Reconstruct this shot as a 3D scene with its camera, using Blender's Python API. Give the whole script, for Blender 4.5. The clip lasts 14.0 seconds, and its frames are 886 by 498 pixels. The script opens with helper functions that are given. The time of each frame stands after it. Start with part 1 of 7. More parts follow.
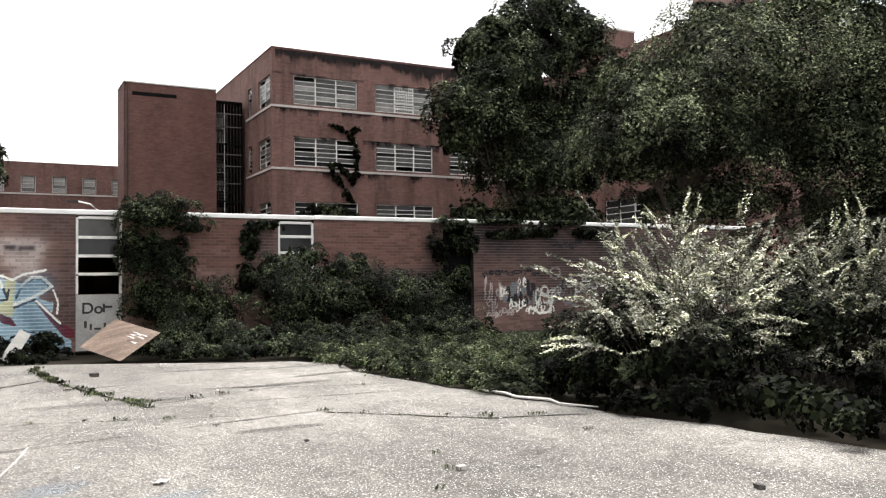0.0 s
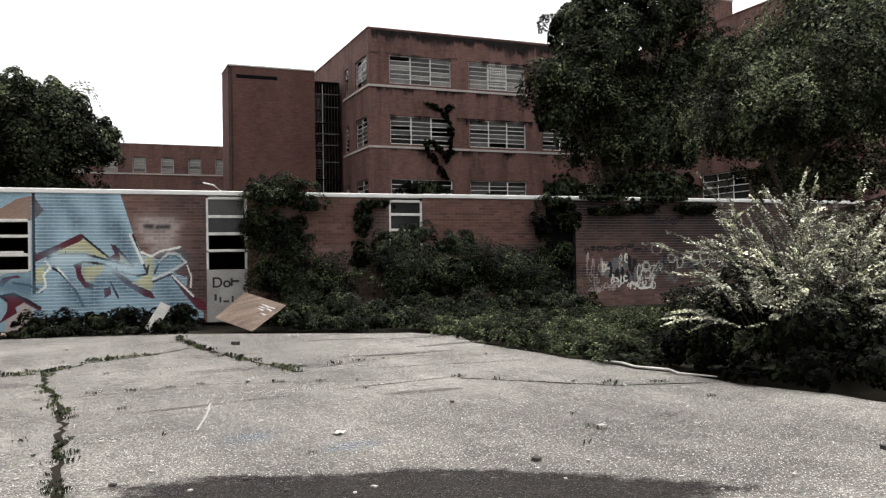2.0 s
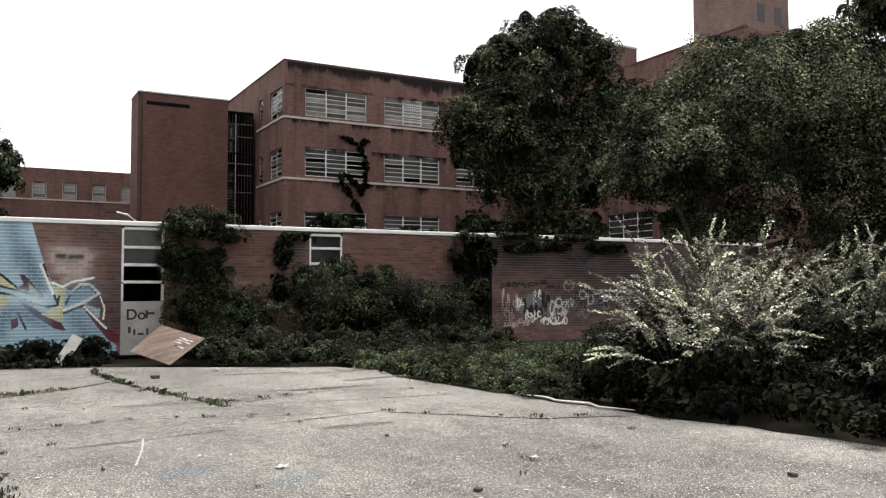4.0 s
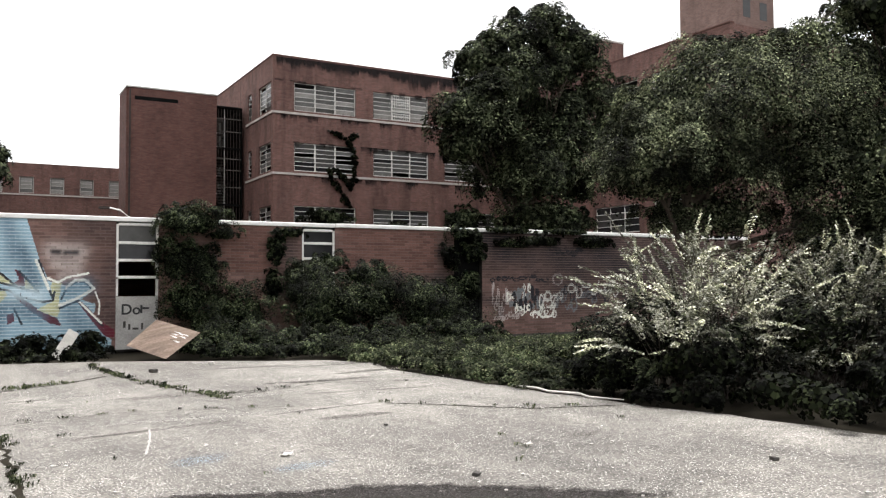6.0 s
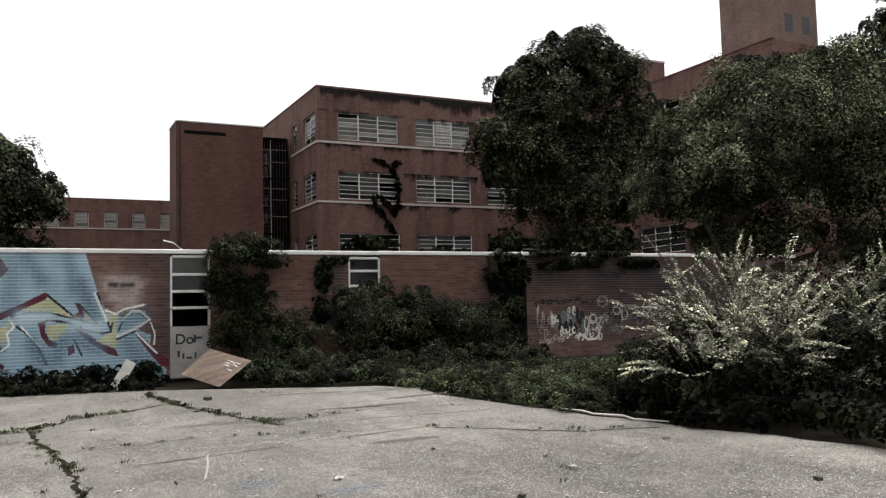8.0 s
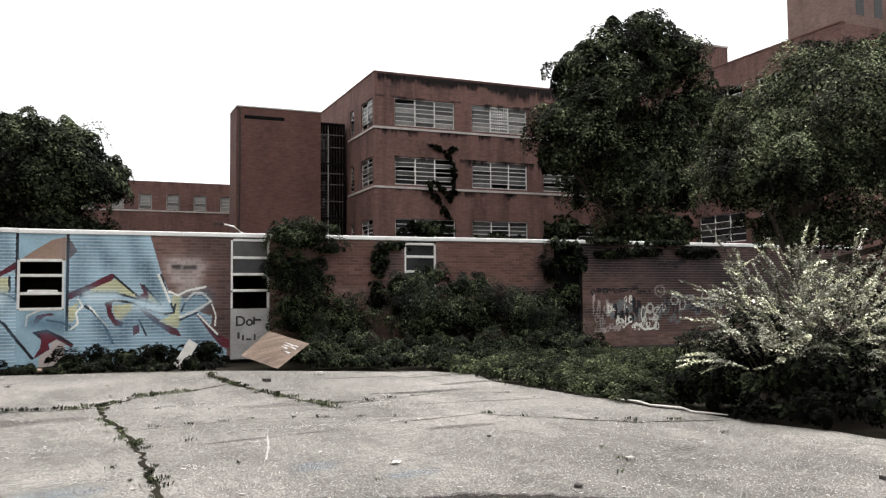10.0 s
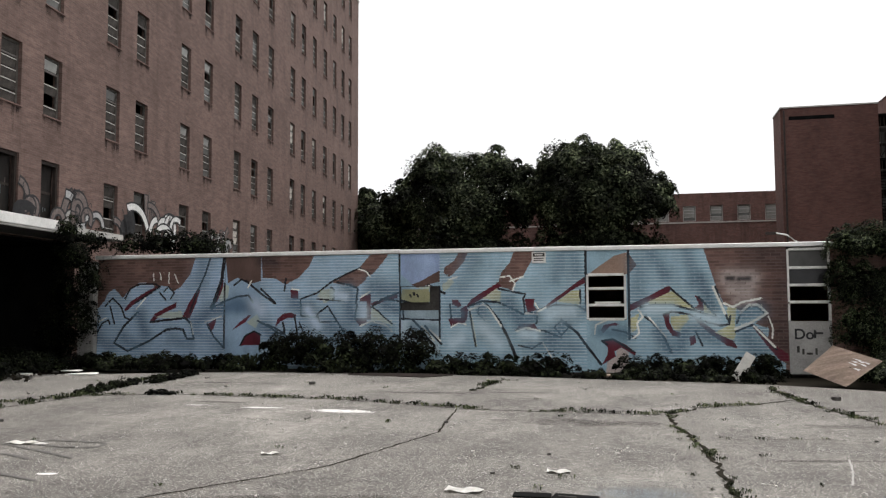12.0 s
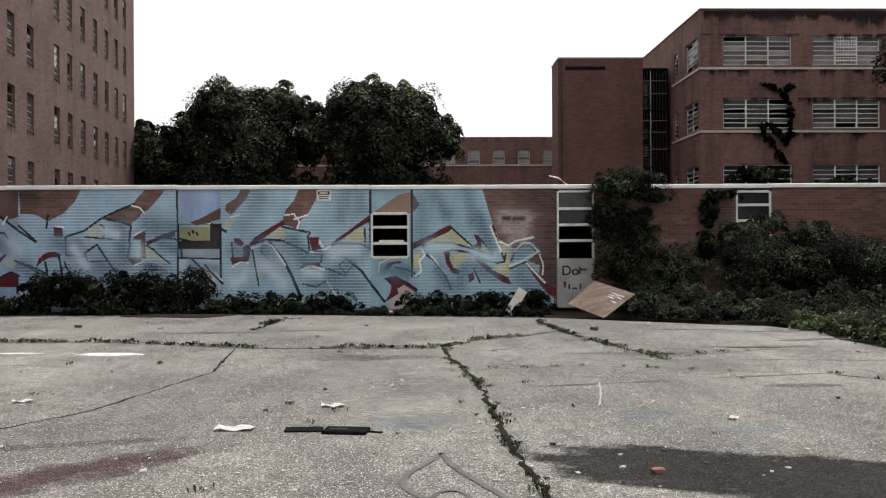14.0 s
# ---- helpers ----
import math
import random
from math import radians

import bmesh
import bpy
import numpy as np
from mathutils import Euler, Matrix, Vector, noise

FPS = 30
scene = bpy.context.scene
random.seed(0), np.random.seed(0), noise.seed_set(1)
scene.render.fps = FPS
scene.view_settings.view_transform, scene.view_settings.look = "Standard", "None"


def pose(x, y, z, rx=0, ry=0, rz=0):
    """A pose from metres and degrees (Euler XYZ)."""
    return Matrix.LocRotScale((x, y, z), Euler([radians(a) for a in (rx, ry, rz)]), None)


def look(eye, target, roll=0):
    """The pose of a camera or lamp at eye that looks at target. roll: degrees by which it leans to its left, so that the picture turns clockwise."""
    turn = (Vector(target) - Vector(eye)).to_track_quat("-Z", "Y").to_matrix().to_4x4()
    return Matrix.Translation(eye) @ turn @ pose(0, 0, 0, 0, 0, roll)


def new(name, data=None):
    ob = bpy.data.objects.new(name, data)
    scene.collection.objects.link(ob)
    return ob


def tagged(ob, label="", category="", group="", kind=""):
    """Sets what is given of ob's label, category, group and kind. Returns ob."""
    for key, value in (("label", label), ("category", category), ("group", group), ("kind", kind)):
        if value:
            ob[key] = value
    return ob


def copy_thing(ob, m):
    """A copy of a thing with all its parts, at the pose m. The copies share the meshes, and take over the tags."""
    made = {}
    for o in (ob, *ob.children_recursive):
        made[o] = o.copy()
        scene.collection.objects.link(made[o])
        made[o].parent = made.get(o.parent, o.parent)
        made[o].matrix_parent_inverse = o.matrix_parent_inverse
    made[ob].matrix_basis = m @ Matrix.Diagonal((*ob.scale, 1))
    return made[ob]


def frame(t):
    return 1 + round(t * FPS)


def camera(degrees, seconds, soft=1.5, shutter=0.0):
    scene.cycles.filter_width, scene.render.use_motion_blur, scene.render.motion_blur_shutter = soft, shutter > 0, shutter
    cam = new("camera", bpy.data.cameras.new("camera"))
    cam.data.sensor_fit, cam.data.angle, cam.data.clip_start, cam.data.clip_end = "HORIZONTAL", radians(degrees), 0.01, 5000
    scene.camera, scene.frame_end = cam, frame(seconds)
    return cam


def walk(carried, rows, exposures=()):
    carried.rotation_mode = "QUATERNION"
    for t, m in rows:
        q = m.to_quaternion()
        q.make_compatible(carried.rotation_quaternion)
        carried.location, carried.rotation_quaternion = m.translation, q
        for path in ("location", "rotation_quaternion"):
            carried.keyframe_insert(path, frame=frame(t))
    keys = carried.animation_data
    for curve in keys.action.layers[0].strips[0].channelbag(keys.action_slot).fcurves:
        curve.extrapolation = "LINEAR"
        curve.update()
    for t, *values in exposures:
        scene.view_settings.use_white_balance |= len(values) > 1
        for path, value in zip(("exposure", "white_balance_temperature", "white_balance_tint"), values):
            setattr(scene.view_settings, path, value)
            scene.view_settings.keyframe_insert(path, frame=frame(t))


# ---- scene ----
cam = camera(55.95, 14.0, soft=1.25)
PATH = [
    (0.0, (1.746, 1.177, 1.490), (6.529, 9.950, 1.884), -0.85),
    (0.5, (1.618, 1.027, 1.523), (5.792, 10.092, 2.149), -1.03),
    (1.0, (1.412, 0.964, 1.522), (5.153, 10.224, 2.020), -0.47),
    (1.5, (1.158, 0.903, 1.528), (4.582, 10.293, 1.833), -0.87),
    (2.0, (0.953, 0.726, 1.515), (4.806, 9.953, 1.627), -0.88),
    (2.5, (0.812, 0.699, 1.544), (4.849, 9.846, 1.712), -0.45),
    (3.0, (0.644, 0.685, 1.552), (4.912, 9.723, 1.881), -0.35),
    (3.5, (0.565, 0.624, 1.567), (5.287, 9.424, 2.081), 0.11),
    (6.0, (0.295, 0.332, 1.571), (5.264, 8.999, 1.995), -0.33),
    (6.5, (0.166, 0.239, 1.598), (4.559, 9.209, 2.090), -1.07),
    (7.0, (0.203, 0.105, 1.603), (4.472, 9.125, 2.246), -1.70),
    (7.5, (0.191, 0.069, 1.606), (4.689, 8.972, 2.322), -1.44),
    (10.0, (0.128, 0.062, 1.632), (4.034, 9.251, 2.184), -0.43),
    (10.5, (0.012, -0.003, 1.650), (2.074, 9.765, 2.233), -0.60),
    (11.0, (-0.038, -0.007, 1.661), (0.603, 9.953, 2.289), -0.57),
    (11.5, (-0.098, -0.083, 1.676), (-0.867, 9.868, 2.303), -0.24),
    (12.0, (-0.147, -0.062, 1.672), (-2.394, 9.656, 2.382), -0.25),
    (12.5, (-0.172, -0.135, 1.705), (-3.924, 9.083, 2.684), -0.66),
    (13.0, (-0.167, -0.101, 1.704), (-3.983, 9.090, 2.681), -0.70),
    (13.5, (-0.110, -0.076, 1.672), (-1.928, 9.748, 2.097), -0.44),
    (14.0, (0.001, 0.002, 1.632), (0.220, 9.999, 1.612), -0.29),
]
EXPOSURES = [(0.0, 1.06), (0.5, 0.21), (1.0, -0.09), (1.5, 0.31), (2.0, 0.46), (2.5, 1.01), (3.0, 0.81), (3.5, 0.56), (6.0, 0.91), (6.5, 0.66), (7.0, -0.24), (7.5, -0.04), (10.0, 0.66), (10.5, 0.36), (11.0, -0.14), (11.5, 0.06), (12.0, 0.11), (12.5, 0.31), (13.0, 0.71), (13.5, 0.36), (14.0, 0.13)]
walk(cam, [(t, look(eye, target, roll)) for t, eye, target, roll in PATH], EXPOSURES)

# ---------------------------------------------------------------- daylight
SUN_AZ, SUN_EL = radians(28), radians(74)
world = bpy.data.worlds.new("overcast_sky")
scene.world = world
world.use_nodes = True
wn = world.node_tree
sky = wn.nodes.new("ShaderNodeTexSky")
sky.sky_type, sky.sun_disc = "NISHITA", False
sky.sun_elevation, sky.sun_rotation = SUN_EL, SUN_AZ
sky.air_density, sky.dust_density, sky.ozone_density = 1.0, 6.0, 1.0
veil = wn.nodes.new("ShaderNodeHueSaturation")
veil.inputs["Saturation"].default_value = 0.12
bg = wn.nodes["Background"]
bg.inputs["Strength"].default_value = 0.15
wn.links.new(sky.outputs[0], veil.inputs["Color"])
cloud_deck = wn.nodes.new("ShaderNodeMix")
cloud_deck.data_type, cloud_deck.blend_type = "RGBA", "LIGHTEN"
cloud_deck.inputs[0].default_value = 1.0
cloud_deck.inputs[7].default_value = (6.8, 6.8, 6.85, 1)
wn.links.new(veil.outputs[0], cloud_deck.inputs[6])
wn.links.new(cloud_deck.outputs[2], bg.inputs["Color"])
sun_data = bpy.data.lights.new("sun", "SUN")
sun_data.energy, sun_data.angle, sun_data.color = 3.3, radians(30), (1.0, 0.965, 0.92)
sun = new("sun", sun_data)
sun.matrix_world = look((0, 0, 0), (-math.sin(SUN_AZ) * math.cos(SUN_EL), -math.cos(SUN_AZ) * math.cos(SUN_EL), -math.sin(SUN_EL)))
sun.location = (40, 40, 60)

# ---------------------------------------------------------------- materials
def nodes_of(name, rough=0.8, metal=0.0, spec=0.3):
    m = bpy.data.materials.new(name)
    m.use_nodes = True
    nt = m.node_tree
    b = nt.nodes["Principled BSDF"]
    b.inputs["Roughness"].default_value = rough
    b.inputs["Metallic"].default_value = metal
    b.inputs["Specular IOR Level"].default_value = spec
    return m, nt, b


def noise_of(nt, scale, detail=5.0, rough=0.6, coords=None, stretch=None):
    tex = nt.nodes.new("ShaderNodeTexNoise")
    tex.inputs["Scale"].default_value = scale
    tex.inputs["Detail"].default_value = detail
    tex.inputs["Roughness"].default_value = rough
    if coords is None:
        coords = nt.nodes.new("ShaderNodeTexCoord").outputs["Object"]
    if stretch:
        mp = nt.nodes.new("ShaderNodeMapping")
        mp.inputs["Scale"].default_value = stretch
        nt.links.new(coords, mp.inputs["Vector"])
        coords = mp.outputs[0]
    nt.links.new(coords, tex.inputs["Vector"])
    return tex.outputs["Fac"]


def ramp_of(nt, fac, stops):
    r = nt.nodes.new("ShaderNodeValToRGB")
    el = r.color_ramp.elements
    el[0].position, el[0].color = stops[0][0], (*stops[0][1], 1)
    el[1].position, el[1].color = stops[-1][0], (*stops[-1][1], 1)
    for p, c in stops[1:-1]:
        e = el.new(p)
        e.color = (*c, 1)
    nt.links.new(fac, r.inputs[0])
    return r.outputs[0]


def mix_of(nt, fac, a, b, kind="MIX"):
    m = nt.nodes.new("ShaderNodeMix")
    m.data_type, m.blend_type = "RGBA", kind
    for sock, v in ((m.inputs[0], fac), (m.inputs[6], a), (m.inputs[7], b)):
        if isinstance(v, (int, float)):
            sock.default_value = v
        elif isinstance(v, tuple):
            sock.default_value = (*v, 1)
        else:
            nt.links.new(v, sock)
    return m.outputs[2]


def bump_of(nt, b, height, strength, dist):
    n = nt.nodes.new("ShaderNodeBump")
    n.inputs["Strength"].default_value, n.inputs["Distance"].default_value = strength, dist
    nt.links.new(height, n.inputs["Height"])
    nt.links.new(n.outputs[0], b.inputs["Normal"])


def grained(name, dark, light, scale=3.0, fine=40.0, rough=0.8, metal=0.0, bump=0.3, dist=0.01, stretch=None, spec=0.3):
    """A surface with broad blotches, fine grain and a little relief."""
    m, nt, b = nodes_of(name, rough, metal, spec)
    broad = noise_of(nt, scale, 6, 0.65, stretch=stretch)
    small = noise_of(nt, fine, 3, 0.6)
    col = ramp_of(nt, broad, [(0.3, dark), (0.7, light)])
    col = mix_of(nt, 0.35, col, ramp_of(nt, small, [(0.3, (0.25, 0.25, 0.25)), (0.7, (0.8, 0.8, 0.8))]), "OVERLAY")
    nt.links.new(col, b.inputs["Base Color"])
    bump_of(nt, b, small, bump, dist)
    return m


def brickwork(name, c1, c2, mortar, stain, stain_at=(0.46, 0.72), course=0.0677, length=0.203):
    """Weathered brickwork on distant facades: courses, soot streaks running down, and blotches."""
    m, nt, b = nodes_of(name, 0.88, 0, 0.2)
    co = nt.nodes.new("ShaderNodeTexCoord").outputs["Object"]
    sep = nt.nodes.new("ShaderNodeSeparateXYZ")
    nt.links.new(co, sep.inputs[0])
    add = nt.nodes.new("ShaderNodeMath")
    nt.links.new(sep.outputs[0], add.inputs[0])
    nt.links.new(sep.outputs[1], add.inputs[1])
    com = nt.nodes.new("ShaderNodeCombineXYZ")
    nt.links.new(add.outputs[0], com.inputs[0])
    nt.links.new(sep.outputs[2], com.inputs[1])
    br = nt.nodes.new("ShaderNodeTexBrick")
    nt.links.new(com.outputs[0], br.inputs["Vector"])
    br.inputs["Scale"].default_value = 1.0
    br.inputs["Brick Width"].default_value, br.inputs["Row Height"].default_value = length, course
    br.inputs["Mortar Size"].default_value, br.inputs["Mortar Smooth"].default_value = 0.006, 0.3
    br.inputs["Color1"].default_value, br.inputs["Color2"].default_value = (*c1, 1), (*c2, 1)
    br.inputs["Mortar"].default_value = (*mortar, 1)
    streak = noise_of(nt, 0.55, 6, 0.7, co, (1.6, 1.6, 0.30))
    blot = noise_of(nt, 0.35, 6, 0.7, co)
    col = mix_of(nt, ramp_of(nt, streak, [(stain_at[0], (0, 0, 0)), (stain_at[1], (0.8, 0.8, 0.8))]), br.outputs[0], stain)
    col = mix_of(nt, 0.45, col, ramp_of(nt, blot, [(0.3, (0.22, 0.22, 0.22)), (0.7, (0.74, 0.74, 0.74))]), "OVERLAY")
    small = noise_of(nt, 3.2, 5, 0.75, co, (0.5, 0.5, 2.2))
    col = mix_of(nt, 0.5, col, ramp_of(nt, small, [(0.3, (0.2, 0.2, 0.2)), (0.7, (0.78, 0.78, 0.78))]), "OVERLAY")
    nt.links.new(col, b.inputs["Base Color"])
    bump_of(nt, b, br.outputs["Fac"], -0.25, 0.01)
    return m


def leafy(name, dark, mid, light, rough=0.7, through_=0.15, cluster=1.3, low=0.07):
    """Leaves that differ from one to the next and let some light through; noise puts lit and shaded clumps into their
    colour.
    """
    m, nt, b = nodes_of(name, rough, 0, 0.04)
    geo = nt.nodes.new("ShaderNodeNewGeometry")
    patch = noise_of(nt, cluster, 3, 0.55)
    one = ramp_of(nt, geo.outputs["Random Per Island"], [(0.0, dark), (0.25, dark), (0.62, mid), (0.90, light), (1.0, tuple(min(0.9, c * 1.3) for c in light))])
    # clump-wide noise: sunlit sprays and shaded gaps put into the leaf colour
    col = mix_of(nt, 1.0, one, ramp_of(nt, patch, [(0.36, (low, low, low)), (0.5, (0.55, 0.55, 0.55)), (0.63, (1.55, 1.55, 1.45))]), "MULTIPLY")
    nt.links.new(col, b.inputs["Base Color"])
    tr = nt.nodes.new("ShaderNodeBsdfTranslucent")
    nt.links.new(col, tr.inputs["Color"])
    mx = nt.nodes.new("ShaderNodeMixShader")
    mx.inputs[0].default_value = through_
    nt.links.new(b.outputs[0], mx.inputs[1])
    nt.links.new(tr.outputs[0], mx.inputs[2])
    nt.links.new(mx.outputs[0], nt.nodes["Material Output"].inputs["Surface"])
    return m


def glassy(name, tint, rough):
    m, nt, b = nodes_of(name, rough, 0, 0.25)
    dirt = noise_of(nt, 2.5, 5, 0.6)
    nt.links.new(ramp_of(nt, dirt, [(0.3, tuple(c * 0.6 for c in tint)), (0.7, tint)]), b.inputs["Base Color"])
    return m


M = {}
M["brick_far"] = brickwork("red_brick", (0.170, 0.088, 0.074), (0.122, 0.063, 0.054), (0.18, 0.132, 0.118), (0.030, 0.019, 0.018))
M["brick_block"] = brickwork("red_brick_plain", (0.128, 0.062, 0.051), (0.098, 0.048, 0.041), (0.115, 0.077, 0.069), (0.042, 0.022, 0.019), (0.6, 0.9))
M["brick_tower"] = brickwork("brown_brick", (0.172, 0.112, 0.097), (0.140, 0.090, 0.078), (0.172, 0.132, 0.117), (0.060, 0.041, 0.036), (0.52, 0.82))
M["stone"] = grained("pale_limestone", (0.33, 0.30, 0.28), (0.5, 0.46, 0.43), 2.0, 30)
M["coping"] = grained("white_metal_coping", (0.62, 0.62, 0.60), (0.84, 0.83, 0.81), 1.5, 25, 0.45, 0.0, 0.1)
M["white"] = grained("weathered_white_paint", (0.55, 0.54, 0.51), (0.8, 0.79, 0.76), 4, 60, 0.55)
M["greyframe"] = grained("grey_window_frame", (0.34, 0.33, 0.31), (0.5, 0.49, 0.46), 4, 60, 0.55)
M["door_rust"] = grained("rusty_dark_door", (0.004, 0.004, 0.0035), (0.017, 0.013, 0.011), 2.2, 30, 0.7, 0, 0.3, 0.01, (3, 3, 0.6))
M["darkframe"] = grained("rusty_dark_steel", (0.025, 0.02, 0.018), (0.06, 0.045, 0.04), 6, 60, 0.6, 0.3)
M["pane_white"] = glassy("whitened_pane", (0.42, 0.42, 0.40), 0.35)
M["pane_grey"] = glassy("dusty_pane", (0.16, 0.16, 0.155), 0.25)
M["pane_dark"] = glassy("dark_pane", (0.03, 0.03, 0.032), 0.15)
M["pane_mid"] = glassy("grimy_pane", (0.085, 0.084, 0.08), 0.3)
M["paleframe"] = grained("pale_grey_window_frame", (0.42, 0.41, 0.39), (0.62, 0.61, 0.58), 4, 60, 0.55)
M["blind"] = grained("sagging_pale_blind", (0.5, 0.46, 0.42), (0.7, 0.66, 0.6), 3, 30)
M["slat"] = grained("grey_boarding", (0.028, 0.025, 0.023), (0.075, 0.066, 0.059), 3, 30)
M["towerframe"] = grained("grimy_window_frame", (0.05, 0.045, 0.041), (0.13, 0.118, 0.108), 4, 60, 0.55)
M["louvre"] = grained("dusty_grey_louvre", (0.17, 0.165, 0.155), (0.30, 0.29, 0.275), 2, 40, 0.5)
# near-black for steel and plastic; in recesses their shade is put into it
M["black_and_shade"] = grained("black_and_shade_lining", (0.004, 0.004, 0.004), (0.010, 0.010, 0.010), 1.5, 20, 0.95, spec=0.04)
M["roof"] = grained("tar_and_canopy_shade", (0.04, 0.04, 0.04), (0.09, 0.085, 0.08), 2, 30)
M["interior"] = grained("dark_plaster", (0.04, 0.037, 0.035), (0.09, 0.085, 0.08), 1.5, 20, spec=0.04)
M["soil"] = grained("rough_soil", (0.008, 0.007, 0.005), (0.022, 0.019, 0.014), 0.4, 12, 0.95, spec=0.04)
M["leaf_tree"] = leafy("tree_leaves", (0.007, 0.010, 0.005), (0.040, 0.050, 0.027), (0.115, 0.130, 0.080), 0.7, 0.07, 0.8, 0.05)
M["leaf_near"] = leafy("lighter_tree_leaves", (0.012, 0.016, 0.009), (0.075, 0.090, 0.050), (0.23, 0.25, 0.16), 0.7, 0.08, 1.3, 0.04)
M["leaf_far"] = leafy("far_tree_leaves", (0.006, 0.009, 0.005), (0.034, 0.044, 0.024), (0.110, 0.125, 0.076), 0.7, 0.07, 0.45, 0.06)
# ivy and bush: shade within the growth is put into near-black leaf colours
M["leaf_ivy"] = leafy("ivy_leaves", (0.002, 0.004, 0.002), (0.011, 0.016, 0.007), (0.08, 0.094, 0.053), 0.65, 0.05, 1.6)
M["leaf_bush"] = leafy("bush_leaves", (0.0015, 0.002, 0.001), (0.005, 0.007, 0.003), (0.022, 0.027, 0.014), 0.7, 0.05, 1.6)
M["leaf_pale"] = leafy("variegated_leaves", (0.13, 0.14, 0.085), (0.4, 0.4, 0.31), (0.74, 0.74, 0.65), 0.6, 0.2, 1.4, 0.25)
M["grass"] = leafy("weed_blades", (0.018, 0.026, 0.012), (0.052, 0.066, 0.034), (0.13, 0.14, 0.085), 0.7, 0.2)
M["bark"] = grained("dark_bark", (0.03, 0.024, 0.018), (0.08, 0.062, 0.048), 3, 25, 0.95, 0, 0.8, 0.03, (4, 4, 0.6))
M["board"] = grained("weathered_plywood", (0.13, 0.092, 0.072), (0.30, 0.225, 0.18), 1.2, 18, 0.8, 0, 0.3, 0.01, (1, 6, 1))
M["plank"] = grained("grey_plank", (0.35, 0.34, 0.31), (0.55, 0.53, 0.5), 3, 40)
M["panel_grey"] = grained("grey_panel", (0.26, 0.25, 0.24), (0.42, 0.41, 0.39), 1.6, 30)
M["rubble"] = grained("broken_concrete", (0.22, 0.21, 0.19), (0.5, 0.48, 0.45), 5, 40, 0.9, 0, 0.6, 0.02)
M["black"] = grained("black_spray_paint", (0.012, 0.012, 0.014), (0.03, 0.03, 0.032), 6, 40, 0.6)
M["whitepaint"] = grained("white_spray_paint", (0.5, 0.5, 0.49), (0.78, 0.78, 0.76), 6, 40, 0.6)
M["silver"] = grained("silver_spray", (0.26, 0.26, 0.265), (0.50, 0.50, 0.50), 5, 50, 0.6)
M["steel_spray"] = grained("grey_blue_spray", (0.09, 0.105, 0.115), (0.16, 0.18, 0.19), 5, 50, 0.6)
M["ghost"] = grained("faded_spray", (0.11, 0.08, 0.075), (0.20, 0.17, 0.16), 7, 50, 0.8)
M["stain"] = grained("damp_dark_stain", (0.05, 0.045, 0.04), (0.10, 0.095, 0.085), 2.5, 30, 0.7)


def concrete_ground():
    m, nt, b = nodes_of("worn_concrete", 0.9, 0, 0.25)
    co = nt.nodes.new("ShaderNodeTexCoord").outputs["Object"]
    broad = noise_of(nt, 0.22, 7, 0.62, co)
    mid = noise_of(nt, 1.1, 7, 0.7, co, (1.0, 0.5, 1))
    grit = noise_of(nt, 38, 3, 0.7, co)
    agg = nt.nodes.new("ShaderNodeTexVoronoi")
    agg.inputs["Scale"].default_value = 46
    nt.links.new(co, agg.inputs["Vector"])
    col = ramp_of(nt, broad, [(0.30, (0.060, 0.055, 0.052)), (0.5, (0.105, 0.098, 0.092)), (0.70, (0.172, 0.163, 0.153))])
    col = mix_of(nt, 0.75, col, ramp_of(nt, mid, [(0.3, (0.2, 0.2, 0.195)), (0.68, (0.78, 0.78, 0.77))]), "OVERLAY")
    lump = noise_of(nt, 7.0, 5, 0.75, co)
    col = mix_of(nt, 0.6, col, ramp_of(nt, lump, [(0.3, (0.2, 0.2, 0.2)), (0.7, (0.78, 0.78, 0.77))]), "OVERLAY")
    col = mix_of(nt, 0.95, col, ramp_of(nt, grit, [(0.34, (0.10, 0.10, 0.10)), (0.64, (0.88, 0.88, 0.87))]), "OVERLAY")
    col = mix_of(nt, ramp_of(nt, agg.outputs["Distance"], [(0.10, (0.95, 0.95, 0.95)), (0.30, (0, 0, 0))]), col, (0.66, 0.65, 0.62))
    pit = noise_of(nt, 17, 4, 0.8, co)
    col = mix_of(nt, ramp_of(nt, pit, [(0.33, (0.75, 0.75, 0.75)), (0.43, (0, 0, 0))]), col, (0.055, 0.052, 0.048))
    nt.links.new(col, b.inputs["Base Color"])
    bump_of(nt, b, grit, 0.6, 0.012)
    return m


M["concrete"] = concrete_ground()


# ---------------------------------------------------------------- builders
def thing(name, at, label, category, group="", kind="", turn=0):
    """An Empty at a thing's base, to parent its parts."""
    ob = new(name)
    ob.empty_display_size = 0.3
    ob.matrix_basis = pose(*at, 0, 0, turn)
    return tagged(ob, label, category, group, kind)


def part(name, bm, material, parent, label="", at=None):
    """Links a bmesh (or a mesh) as one mesh object under a thing or a part, in its parent's space."""
    if isinstance(bm, bpy.types.Mesh):
        me = bm
    else:
        me = bpy.data.meshes.new(name)
        bm.to_mesh(me)
        bm.free()
    if not me.materials and material is not None:
        me.materials.append(material)
    ob = new(name, me)
    ob.parent = parent
    if at is not None:
        ob.matrix_basis = at
    if label:
        ob["label"] = label
    return ob


def solo(name, bm, material, label, category, kind="", group="", at=None):
    """A top-level thing of one mesh."""
    ob = part(name, bm, material, None, "", at)
    return tagged(ob, label, category, group, kind)


